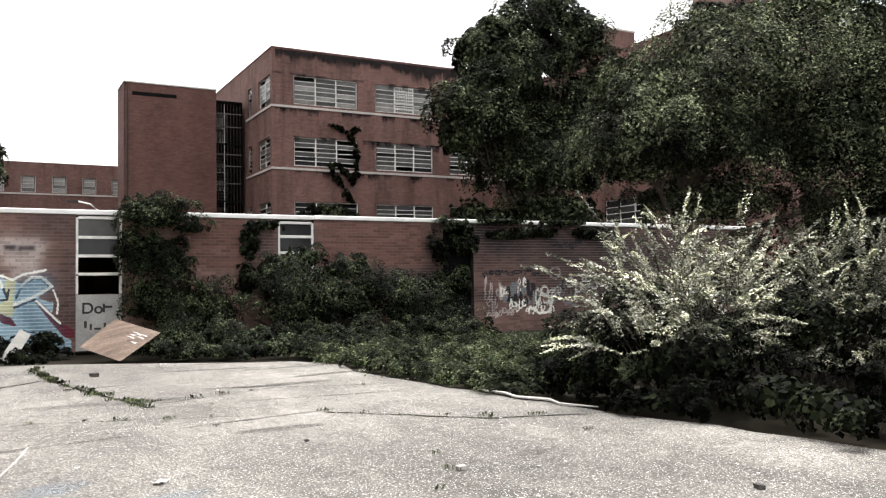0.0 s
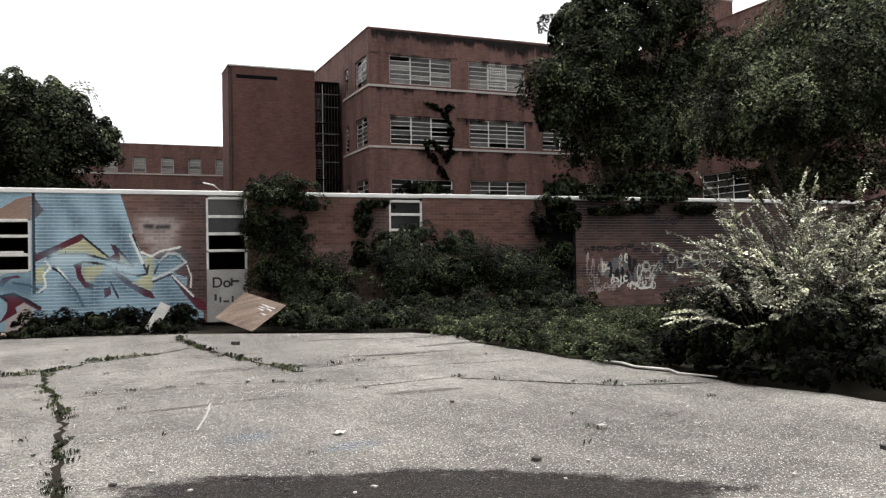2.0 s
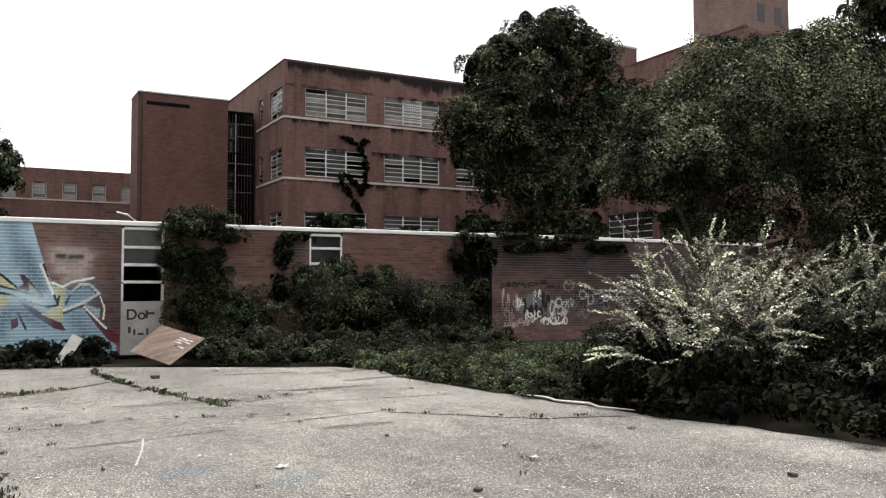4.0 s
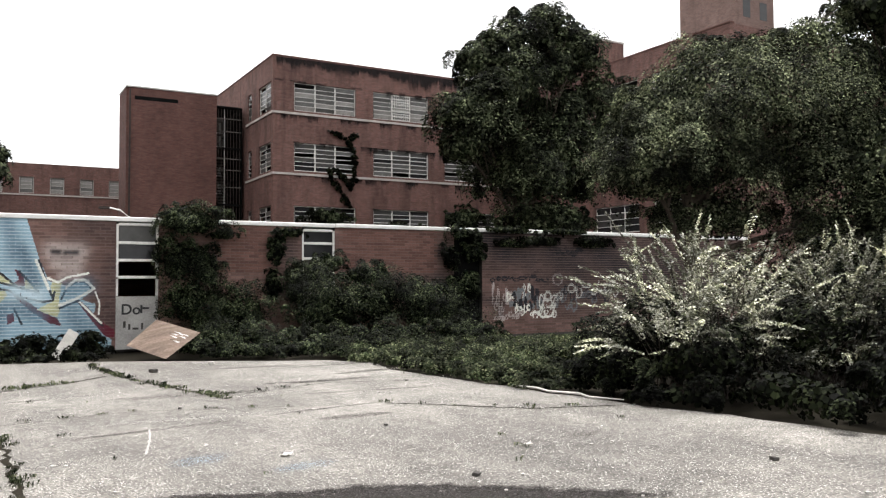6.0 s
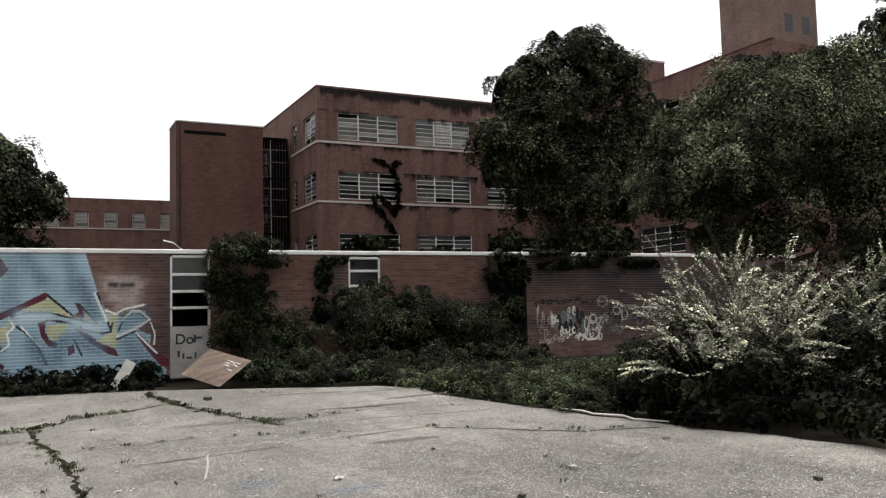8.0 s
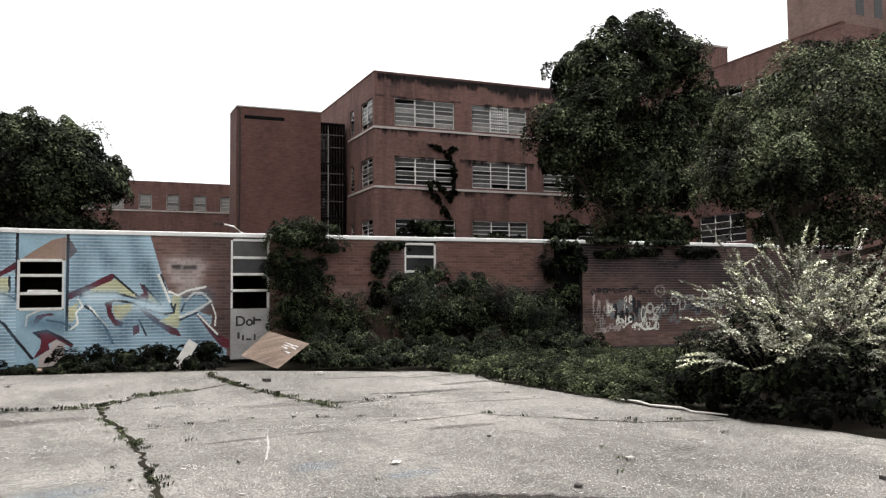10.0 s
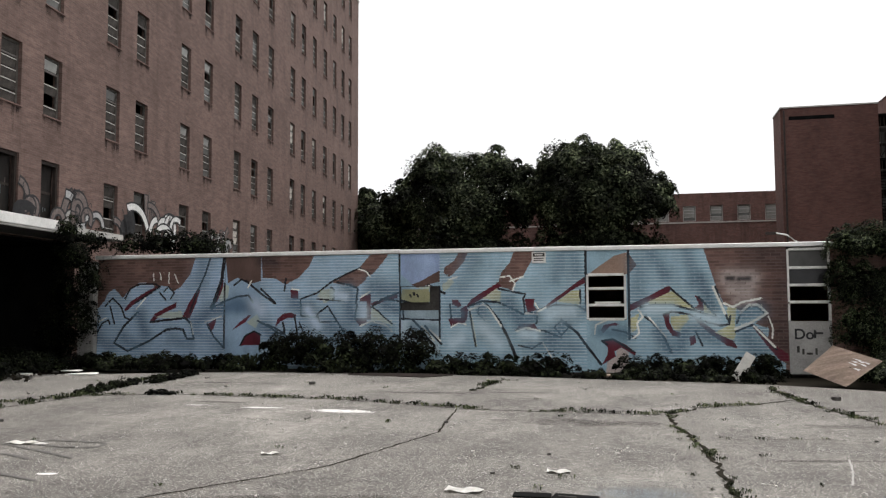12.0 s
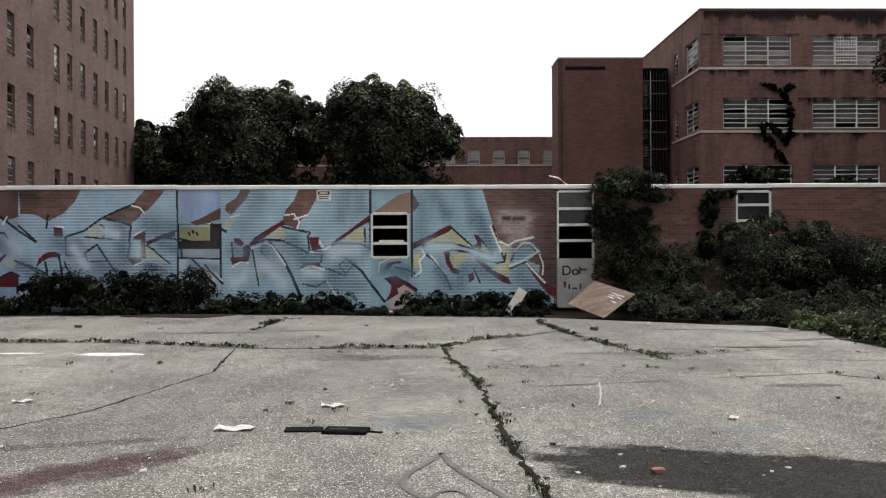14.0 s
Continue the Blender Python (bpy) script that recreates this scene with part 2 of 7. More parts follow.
def box(bm, x0, x1, y0, y1, z0, z1, m=None):
    c = [(x0, y0, z0), (x1, y0, z0), (x1, y1, z0), (x0, y1, z0), (x0, y0, z1), (x1, y0, z1), (x1, y1, z1), (x0, y1, z1)]
    v = [bm.verts.new(m @ Vector(p) if m else p) for p in c]
    for f in ((0, 3, 2, 1), (4, 5, 6, 7), (0, 1, 5, 4), (1, 2, 6, 5), (2, 3, 7, 6), (3, 0, 4, 7)):
        bm.faces.new([v[i] for i in f])
    return bm


def boxes(*rows):
    bm = bmesh.new()
    for r in rows:
        box(bm, *r)
    return bm


def softbox(x0, x1, y0, y1, z0, z1, r=0.02, seg=2):
    bm = boxes((x0, x1, y0, y1, z0, z1))
    bmesh.ops.bevel(bm, geom=bm.edges[:], offset=r, segments=seg, affect="EDGES")
    return bm


def pierced(width, z0, z1, holes, depth):
    """A wall along x with its face at y = 0 and real openings (x0, x1, z0, z1) through its depth."""
    bm = bmesh.new()
    xs = sorted({0.0, width, *[round(h[i], 4) for h in holes for i in (0, 1)]})
    zs = sorted({z0, z1, *[round(h[i], 4) for h in holes for i in (2, 3)]})
    grid = {}

    def at(x, y, z):
        k = (x, y, z)
        if k not in grid:
            grid[k] = bm.verts.new(k)
        return grid[k]

    def inside(x, z):
        return any(h[0] < x < h[1] and h[2] < z < h[3] for h in holes)
    solid = {}
    for i in range(len(xs) - 1):
        for j in range(len(zs) - 1):
            solid[i, j] = not inside((xs[i] + xs[i + 1]) / 2, (zs[j] + zs[j + 1]) / 2)
    for (i, j), s in solid.items():
        if not s:
            continue
        a, b, c, d = xs[i], xs[i + 1], zs[j], zs[j + 1]
        bm.faces.new([at(a, 0, c), at(b, 0, c), at(b, 0, d), at(a, 0, d)])
        bm.faces.new([at(a, depth, c), at(a, depth, d), at(b, depth, d), at(b, depth, c)])
        for n, p, q in (((i - 1, j), (a, c), (a, d)), ((i + 1, j), (b, d), (b, c)), ((i, j - 1), (b, c), (a, c)), ((i, j + 1), (a, d), (b, d))):
            if not solid.get(n, False):
                bm.faces.new([at(p[0], 0, p[1]), at(q[0], 0, q[1]), at(q[0], depth, q[1]), at(p[0], depth, p[1])])
    bmesh.ops.recalc_face_normals(bm, faces=bm.faces[:])
    return bm


def tube(bm, pts, radii, sides=6):
    """A round stem along points, with a radius at each."""
    rings = []
    for i, p in enumerate(pts):
        p = Vector(p)
        d = (Vector(pts[min(i + 1, len(pts) - 1)]) - Vector(pts[max(i - 1, 0)])).normalized()
        a = d.orthogonal().normalized()
        b = d.cross(a)
        rings.append([bm.verts.new(p + radii[i] * (math.cos(2 * math.pi * k / sides) * a + math.sin(2 * math.pi * k / sides) * b)) for k in range(sides)])
    for r0, r1 in zip(rings, rings[1:]):
        for k in range(sides):
            bm.faces.new([r0[k], r0[(k + 1) % sides], r1[(k + 1) % sides], r1[k]])
    bm.faces.new(rings[0][::-1])
    bm.faces.new(rings[-1])
    return bm


def quads_mesh(name, verts, count):
    """A mesh of loose quads, four vertices each."""
    me = bpy.data.meshes.new(name)
    me.vertices.add(count * 4)
    me.vertices.foreach_set("co", np.ascontiguousarray(verts, dtype=np.float32).ravel())
    me.loops.add(count * 4)
    me.loops.foreach_set("vertex_index", np.arange(count * 4, dtype=np.int32))
    me.polygons.add(count)
    me.polygons.foreach_set("loop_start", np.arange(0, count * 4, 4, dtype=np.int32))
    me.update(calc_edges=True)
    me.validate()
    return me


def leaf_quads(rng, at, size, normals, wide=0.55):
    """Diamond leaves at the points, facing about along the normals."""
    n = len(at)
    nrm = normals / (np.linalg.norm(normals, axis=1)[:, None] + 1e-9) + rng.normal(0, 0.26, (n, 3))
    nrm /= np.linalg.norm(nrm, axis=1)[:, None] + 1e-9
    t = np.cross(nrm, rng.normal(0, 1, (n, 3)))
    t /= np.linalg.norm(t, axis=1)[:, None] + 1e-9
    b = np.cross(nrm, t)
    s = (size * rng.uniform(0.6, 1.35, n))[:, None]
    droop = nrm * s * rng.uniform(-0.12, 0.2, n)[:, None]
    return np.stack([at - t * s * 0.5, at + b * s * wide * 0.5 + droop, at + t * s * 0.5, at - b * s * wide * 0.5 + droop], 1)


def surface_spots(rng, lob, count, bare=0.8, under=-0.45):
    """Points on the outer skin of a crown made of lobes, and the way outward at each; none inside another lobe."""
    w = (lob[:, 3] * lob[:, 4] + lob[:, 4] * lob[:, 5] + lob[:, 3] * lob[:, 5])
    pick = rng.choice(len(lob), count * 5, p=w / w.sum())
    d = rng.normal(0, 1, (len(pick), 3))
    d /= np.linalg.norm(d, axis=1)[:, None]
    spot = lob[pick, :3] + d * lob[pick, 3:]
    free = (d[:, 2] > under) & (spot[:, 2] > 0.02)
    for l in lob:
        free &= (((spot - l[:3]) / l[3:]) ** 2).sum(1) > bare ** 2
    got = np.flatnonzero(free)[:count]
    return pick[got], d[got]


def foliage(seed, lobes, n, size, clump=0.38, per=300, up=0.5, shell=(0.66, 1.03), wide=0.6, heart=0.30, core=(0.4, 0.66)):
    """Leaves in domed sprays over the skin of some lobes (x, y, z, rx, ry, rz), with an uneven outline and gaps down to a dense inner layer."""
    rng = np.random.default_rng(seed)
    lob = np.array(lobes, float)
    pick, d = surface_spots(rng, lob, max(3, n // per))
    rad = rng.uniform(*shell, len(pick)) * (1 + 0.05 * rng.normal(0, 1, len(pick)))
    centre = lob[pick, :3] + d * lob[pick, 3:] * rad[:, None]
    reach = clump * lob[pick, 3:].min(1) * np.exp(rng.normal(-0.05, 0.38, len(pick)))
    axis = d * 0.75 + np.array([0, 0, 0.75]) + rng.normal(0, 0.25, d.shape)
    axis /= np.linalg.norm(axis, axis=1)[:, None]
    e1 = np.cross(axis, rng.normal(0, 1, axis.shape))
    e1 /= np.linalg.norm(e1, axis=1)[:, None]
    e2 = np.cross(axis, e1)
    own = np.repeat(np.arange(len(pick)), per)
    rho, phi = np.sqrt(rng.random(len(own))), rng.uniform(0, 2 * np.pi, len(own))
    rho = rho * (1 + 0.25 * np.sin(3 * phi + own))
    ray = e1[own] * np.cos(phi)[:, None] + e2[own] * np.sin(phi)[:, None]
    rise = 0.55 * (1 - rho ** 2) + rng.normal(0, 0.10, len(own)) - 0.3 * rho
    at = centre[own] + (ray * rho[:, None] + axis[own] * rise[:, None]) * reach[own][:, None]
    nr = axis[own] + ray * rho[:, None] * 0.8 + [0, 0, up * 0.6]
    pick, di = surface_spots(rng, lob, int(n * heart), 0.7, -0.9)
    inner = lob[pick, :3] + di * lob[pick, 3:] * rng.uniform(*core, len(pick))[:, None]
    keep, keep2 = at[:, 2] > 0.02, inner[:, 2] > 0.02
    q = np.concatenate([leaf_quads(rng, at[keep], size, nr[keep], wide), leaf_quads(rng, inner[keep2], size * 1.35, di[keep2], 0.8)])
    return quads_mesh("leaves", q, len(q))


def tree(at, lobes, n, size, material, label, seed, height, trunk=0.25, per=120, clump=0.33, heart=0.3):
    """A tapered trunk with limbs reaching into the lobes of a leafy crown. Lobes are relative to the base."""
    rng = random.Random(seed)
    t = thing("tree", at, label, "tree")
    bm = bmesh.new()
    pts = [(0, 0, -0.1), (0.05, 0.02, height * 0.3), (-0.04, 0.06, height * 0.6), (0.03, 0, height)]
    tube(bm, pts, [trunk, trunk * 0.8, trunk * 0.62, trunk * 0.35], 9)
    part("trunk", bm, M["bark"], t)
    for lb in lobes:
        bm = bmesh.new()
        s = Vector((0, 0.03, height * rng.uniform(0.35, 0.8)))
        e = Vector(lb[:3])
        mid = s.lerp(e, 0.5) + Vector((rng.uniform(-0.3, 0.3), rng.uniform(-0.3, 0.3), 0.35))
        tube(bm, [s, mid, e], [trunk * 0.4, trunk * 0.25, trunk * 0.08], 6)
        for _ in range(3):
            f = e + Vector((rng.uniform(-1, 1) * lb[3], rng.uniform(-1, 1) * lb[4], rng.uniform(-0.4, 0.9) * lb[5])) * 0.8
            tube(bm, [mid, mid.lerp(f, 0.5) + Vector((0, 0, 0.2)), f], [trunk * 0.16, trunk * 0.1, trunk * 0.03], 5)
        part("limb", bm, M["bark"], t)
    part("crown", foliage(seed, lobes, n, size, clump, per, heart=heart, core=(0.45, 0.8)), material, t)
    return t


# ---------------------------------------------------------------- ground
def flat(points, z):
    bm = bmesh.new()
    bm.faces.new([bm.verts.new((x, y, z)) for x, y in points])
    bmesh.ops.triangulate(bm, faces=bm.faces[:])
    return bm


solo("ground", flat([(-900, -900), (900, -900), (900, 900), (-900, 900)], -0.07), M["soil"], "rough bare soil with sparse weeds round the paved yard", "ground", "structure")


def slab_outline():
    """The broken outline of the paved yard, walked round once."""
    rng = random.Random(5)
    corners = [(-24, -26), (9.6, -26), (8.9, 2.0), (8.35, 6.4), (7.85, 8.9), (7.6, 10.6), (7.4, 12.1), (7.15, 14.3), (7.5, 15.7), (6.9, 16.8), (5.6, 17.4), (4.0, 18.4), (2.4, 19.2), (-2.6, 20.3), (-9.9, 20.9), (-13.5, 19.4), (-15.6, 18.9), (-15.0, 10.0), (-14.6, -1.0), (-24, -3.0)]
    out = []
    for (x0, y0), (x1, y1) in zip(corners, corners[1:] + corners[:1]):
        n = max(1, int(math.hypot(x1 - x0, y1 - y0) / 0.5))
        for i in range(n):
            j = 0.09 if i else 0.03
            out.append((x0 + (x1 - x0) * i / n + rng.uniform(-j, j), y0 + (y1 - y0) * i / n + rng.uniform(-j, j)))
    return out


def slab_mesh():
    pts = slab_outline()
    bm = bmesh.new()
    top = [bm.verts.new((x, y, 0)) for x, y in pts]
    low = [bm.verts.new((x, y, -0.14)) for x, y in pts]
    f = bm.faces.new(top)
    for i in range(len(pts)):
        j = (i + 1) % len(pts)
        bm.faces.new([low[i], low[j], top[j], top[i]])
    bmesh.ops.triangulate(bm, faces=[f])
    return bm


pavement = solo("pavement", slab_mesh(), M["concrete"], "worn grey concrete yard, cracked and spotted with weeds", "pavement", "structure")


def ribbon(points, width, seed, z=0.004, wob=0.5):
    """A crack or smear on the ground: an uneven band along a line."""
    rng = random.Random(seed)
    fine = []
    for (x0, y0), (x1, y1) in zip(points, points[1:]):
        n = max(2, int(math.hypot(x1 - x0, y1 - y0) / 0.12))
        fine += [(x0 + (x1 - x0) * i / n, y0 + (y1 - y0) * i / n) for i in range(n)]
    fine.append(points[-1])
    bm = bmesh.new()
    old = None
    for i, (x, y) in enumerate(fine):
        a, b = fine[max(i - 1, 0)], fine[min(i + 1, len(fine) - 1)]
        d = Vector((b[0] - a[0], b[1] - a[1], 0)).normalized()
        s = Vector((-d.y, d.x, 0))
        w = width * rng.uniform(1 - wob, 1 + wob) * (0.35 if i in (0, len(fine) - 1) else 1) / 2
        o = s * rng.uniform(-1, 1) * width * 1.2 * wob
        c = Vector((x, y, z))
        now = (bm.verts.new(c + o + s * w), bm.verts.new(c + o - s * w))
        if old:
            bm.faces.new([old[1], now[1], now[0], old[0]])
        old = now
    return bm


CRACKS = [
    [(-14.4, 13.3), (-11.4, 12.9), (-10.7, 14.3), (-9.2, 15.0), (-7.3, 14.8), (-5.6, 14.7), (-3.7, 14.0), (-2.6, 13.6), (0.3, 13.5)],
    [(0.3, 13.6), (0.9, 14.6), (1.8, 15.2), (2.6, 16.1), (2.5, 18.5)],
    [(2.6, 16.1), (3.0, 14.0), (3.5, 11.9)],
    [(0.3, 13.6), (0.36, 12.2), (0.52, 11.2), (0.66, 9.3), (0.68, 7.2), (0.8, 5.4), (0.7, 2.0)],
    [(-10.8, 7.6), (-11.0, 10.6), (-10.8, 12.3), (-10.7, 13.9), (-11.5, 17.3), (-11.9, 19.5)],
    [(-3.4, 16.7), (-3.25, 19.6)],
    [(-3.1, 13.7), (-2.8, 11.0), (-3.4, 8.4), (-4.8, 6.2)],
    [(5.2, 10.4), (6.5, 9.0), (7.6, 8.6)],
    [(3.6, 12.2), (5.4, 13.0), (7.0, 12.4)],
    [(0.4, 11.0), (2.2, 11.4), (4.4, 10.6)],
]
CRACK_W = [0.06, 0.06, 0.05, 0.055, 0.05, 0.08, 0.03, 0.05, 0.025, 0.02]
for i, (line, w) in enumerate(zip(CRACKS, CRACK_W)):
    solo("crack", ribbon(line, w, i), M["soil"], "dark dirt-filled crack in the concrete yard", "crack", "structure", "cracks in the yard")


def tufts(seed, spots, height, spread, blades):
    """Small weeds: bent blades and leaves rising from each spot (x, y)."""
    rng = np.random.default_rng(seed)
    base = np.repeat(np.array(spots, float), blades, 0)
    n = len(base)
    big = np.repeat(rng.uniform(0.35, 1.25, len(spots)), blades)
    off = rng.normal(0, 1, (n, 2)) * spread * big[:, None]
    root = np.c_[base + off, np.zeros(n)]
    lean = np.c_[rng.normal(0, 0.5, (n, 2)), np.ones(n)]
    h = (height * rng.uniform(0.4, 1.2, n) * big)[:, None]
    side = np.c_[rng.normal(0, 1, (n, 2)), np.zeros(n)]
    side /= np.linalg.norm(side, axis=1)[:, None]
    w = h * 0.2
    tip = root + lean * h
    mid = root + lean * h * 0.55 + [0, 0, 0.02]
    return quads_mesh("blades", np.stack([root, mid + side * w, tip, mid - side * w], 1), n)


def along(points, step, seed, jitter, keep=0.7):
    rng = random.Random(seed)
    out = []
    for (x0, y0), (x1, y1) in zip(points, points[1:]):
        n = max(1, int(math.hypot(x1 - x0, y1 - y0) / step))
        out += [(x0 + (x1 - x0) * i / n + rng.gauss(0, jitter), y0 + (y1 - y0) * i / n + rng.gauss(0, jitter)) for i in range(n) if noise.noise((x0 + i * 0.13 + seed, y0, 0)) > 0.5 - keep]
    return out


for i, line in enumerate(CRACKS):
    if i == 6:
        continue
    thin = i > 6
    solo("weeds", tufts(20 + i, along(line, 0.4 if thin else 0.075, i, 0.05, 0.75 if i in (0, 4) or i > 5 else 0.56), 0.045 if thin else (0.075 if i in (4, 5) else (0.036 if i == 3 else 0.058)), 0.03 if i == 3 else 0.05, 20), M["grass"], "small green weeds growing out of a crack", "weeds", "stuff")
rng_ = random.Random(9)
solo("weeds", tufts(41, [(rng_.uniform(-13, 7), 5 + 15 * rng_.random() ** 0.8) for _ in range(60)], 0.04, 0.03, 12), M["grass"], "tiny scattered weeds on the concrete", "weeds", "stuff")


# ---------------------------------------------------------------- the low brick building with the mural
WALL_Y, TOP = 22.0, 3.17
X0, X1 = -15.87, 26.0
COURSE, BRICK = 0.0792, 0.244
BAYS = [(-11.72, -10.61), (-6.46, -5.36), (-1.42, -0.40), (3.50, 4.50), (8.28, 9.24), (13.10, 14.10)]
low = thing("low_building", (0, WALL_Y, 0), "long low single-storey brick building with a white coping and a mural", "building")
spans = [X0] + [v for b in BAYS for v in b] + [X1]
for i in range(0, len(spans), 2):
    part("wall", boxes((spans[i], spans[i + 1], 0.016, 0.30, -0.1, TOP)), M["interior"], low)
part("back_wall", boxes((X0, X1, 8.7, 9.0, -0.1, TOP)), M["brick_far"], low)
part("end_wall", boxes((X0, X0 + 0.3, 0.3, 8.7, -0.1, TOP)), M["brick_far"], low)
part("end_wall", boxes((X1 - 0.3, X1, 0.3, 8.7, -0.1, TOP)), M["brick_far"], low)
part("roof", boxes((X0, X1, 0.30, 9.0, TOP, TOP + 0.06)), M["roof"], low)
part("floor", boxes((X0 + 0.3, X1 - 0.3, 0.3, 8.7, -0.06, 0.0)), M["interior"], low)
for a, b in zip([X0 - 0.1, -10.9, -6.46, -1.42, 4.5, 9.24, 13.6, 20.0], [-10.9, -6.46, -1.42, 4.5, 9.24, 13.6, 20.0, X1]):
    part("coping", softbox(a + 0.004, b - 0.004, -0.05, 0.34, TOP + 0.004 + 0.01 * math.sin(a), TOP + 0.115 + 0.01 * math.sin(a), 0.012, 1), M["coping"], low, "white metal coping")
part("corner_post", softbox(-16.45, -15.9, -0.15, 0.4, 0, 3.12, 0.03), M["panel_grey"], low, "grey concrete post")

# the painted face is kept as a chart of colours, 12 mm by a fifth of a course to a cell
CX, CZ = 0.0125, COURSE / 5
NX, NZ = int((20.5 - X0) / CX), int(TOP / CZ) + 1
CHX, CHZ = np.meshgrid(X0 + (np.arange(NX) + 0.5) * CX, (np.arange(NZ) + 0.5) * CZ)
PAINTS = {"bare": 0, "blue": 1, "deep": 2, "pale": 3, "grey": 4, "violet": 5, "black": 6, "olive": 7, "maroon": 8, "yellow": 9, "cream": 10, "brown": 11, "wood": 12, "chalk": 13, "steel": 14}
SHADES = np.array([(0.138, 0.082, 0.070), (0.285, 0.42, 0.50), (0.085, 0.15, 0.205), (0.46, 0.58, 0.64), (0.27, 0.35, 0.39), (0.29, 0.38, 0.56), (0.014, 0.013, 0.017), (0.27, 0.27, 0.16), (0.095, 0.014, 0.024), (0.44, 0.44, 0.26), (0.74, 0.74, 0.68), (0.110, 0.070, 0.060), (0.26, 0.18, 0.14), (0.42, 0.36, 0.34), (0.17, 0.18, 0.19)]) * 1.12
CHART = np.zeros((NZ, NX), int)
MIST_TINT, COVER = np.zeros((NZ, NX, 3)), np.zeros((NZ, NX))
CHART[(CHX < 3.42) & (CHZ > 0.0)] = PAINTS["blue"]


def fill(paint, pts):
    """Lays a paint over the area inside an outline."""
    hit = np.zeros(CHX.shape, bool)
    for (xa, za), (xb, zb) in zip(pts, pts[1:] + pts[:1]):
        if za != zb:
            hit ^= ((za > CHZ) != (zb > CHZ)) & (CHX < (xb - xa) * (CHZ - za) / (zb - za) + xa)
    CHART[hit] = PAINTS[paint]


def stroke(paint, pts, width):
    """A sprayed line through points."""
    for (xa, za), (xb, zb) in zip(pts, pts[1:]):
        dx, dz = xb - xa, zb - za
        t = np.clip(((CHX - xa) * dx + (CHZ - za) * dz) / (dx * dx + dz * dz + 1e-9), 0, 1)
        CHART[np.hypot(CHX - xa - t * dx, CHZ - za - t * dz) < width * 0.76] = PAINTS[paint]


def mist(paint, pts, width, amount):
    """A soft, thin pass of colour through points: sprayed paint, stains on the brick, tree shade."""
    near = np.full(CHX.shape, 9.0)
    for (xa, za), (xb, zb) in zip(pts, pts[1:]):
        dx, dz = xb - xa, zb - za
        t = np.clip(((CHX - xa) * dx + (CHZ - za) * dz) / (dx * dx + dz * dz + 1e-9), 0, 1)
        near = np.minimum(near, np.hypot(CHX - xa - t * dx, CHZ - za - t * dz))
    a = min(0.95, amount * 1.6) * np.exp(-(near / (width * 0.72)) ** 2)
    a[np.isin(CHART, (6, 8, 10))] = 0
    full = COVER + a * (1 - COVER)
    MIST_TINT[:] = (MIST_TINT * (COVER * (1 - a))[..., None] + SHADES[PAINTS[paint]] * a[..., None]) / (full[..., None] + 1e-9)
    COVER[:] = full


# the mural, laid on in metres along and up the wall
fill("bare", [(-16.06, 3.27), (-12.64, 3.23), (-12.82, 2.70), (-13.13, 2.33), (-13.37, 2.20), (-13.53, 2.34), (-13.77, 2.38), (-13.91, 2.28), (-14.09, 2.45), (-14.48, 2.48), (-14.79, 2.29), (-15.03, 2.02), (-15.31, 2.30), (-15.51, 2.20), (-15.66, 1.92), (-16.04, 1.53)])
fill("brown", [(-11.72, 3.19), (-10.59, 3.19), (-10.59, 2.48), (-10.89, 2.40), (-11.35, 2.58), (-11.63, 2.42)])
fill("bare", [(-10.58, 3.28), (-8.93, 3.27), (-9.14, 2.86), (-9.43, 2.57), (-9.83, 2.36), (-10.16, 2.54), (-10.54, 2.57)])
fill("bare", [(-7.23, 3.27), (-6.70, 3.27), (-6.97, 2.94), (-7.23, 2.65), (-7.41, 2.56), (-7.47, 2.44), (-7.71, 2.27), (-8.15, 2.34), (-8.47, 2.42), (-8.29, 2.47), (-8.07, 2.61), (-7.67, 2.77), (-7.56, 2.90)])
fill("bare", [(-4.76, 3.26), (-4.52, 3.26), (-4.67, 2.93), (-4.98, 2.59), (-5.09, 2.52), (-5.23, 2.64), (-5.20, 2.79), (-4.94, 2.96)])
fill("bare", [(-3.28, 3.26), (-2.75, 3.25), (-2.84, 2.93), (-3.06, 2.54), (-3.29, 2.33), (-3.38, 2.14), (-3.58, 2.22), (-3.88, 2.25), (-3.73, 2.37), (-3.65, 2.63), (-3.43, 2.88)])
fill("bare", [(-0.33, 3.10), (-0.12, 2.77), (-0.33, 2.53)])
fill("wood", [(-1.39, 2.53), (-1.06, 2.77), (-0.69, 3.02), (-0.36, 3.10), (-0.36, 2.53)])
fill("bare", [(1.49, 3.30), (3.57, 3.29), (3.56, 0.17), (3.35, 0.33), (3.14, 0.69), (3.01, 0.87), (3.05, 1.14), (2.72, 1.26), (3.01, 1.50), (2.85, 1.73), (2.59, 1.74), (2.40, 1.59), (2.22, 1.65), (2.01, 1.71), (1.80, 2.25), (1.65, 2.76)])
fill("violet", [(-6.44, 3.30), (-5.35, 3.29), (-5.35, 2.58), (-5.91, 2.35), (-6.09, 2.30), (-6.44, 2.60)])
fill("brown", [(-6.16, 2.32), (-5.91, 2.41), (-5.35, 2.70), (-5.35, 2.40), (-5.68, 2.32), (-5.94, 2.23)])
fill("yellow", [(-6.00, 2.24), (-5.68, 2.30), (-5.44, 2.23), (-5.62, 2.18)])
fill("olive", [(-6.41, 2.20), (-5.65, 2.20), (-5.59, 1.96), (-5.65, 1.78), (-6.42, 1.85)])
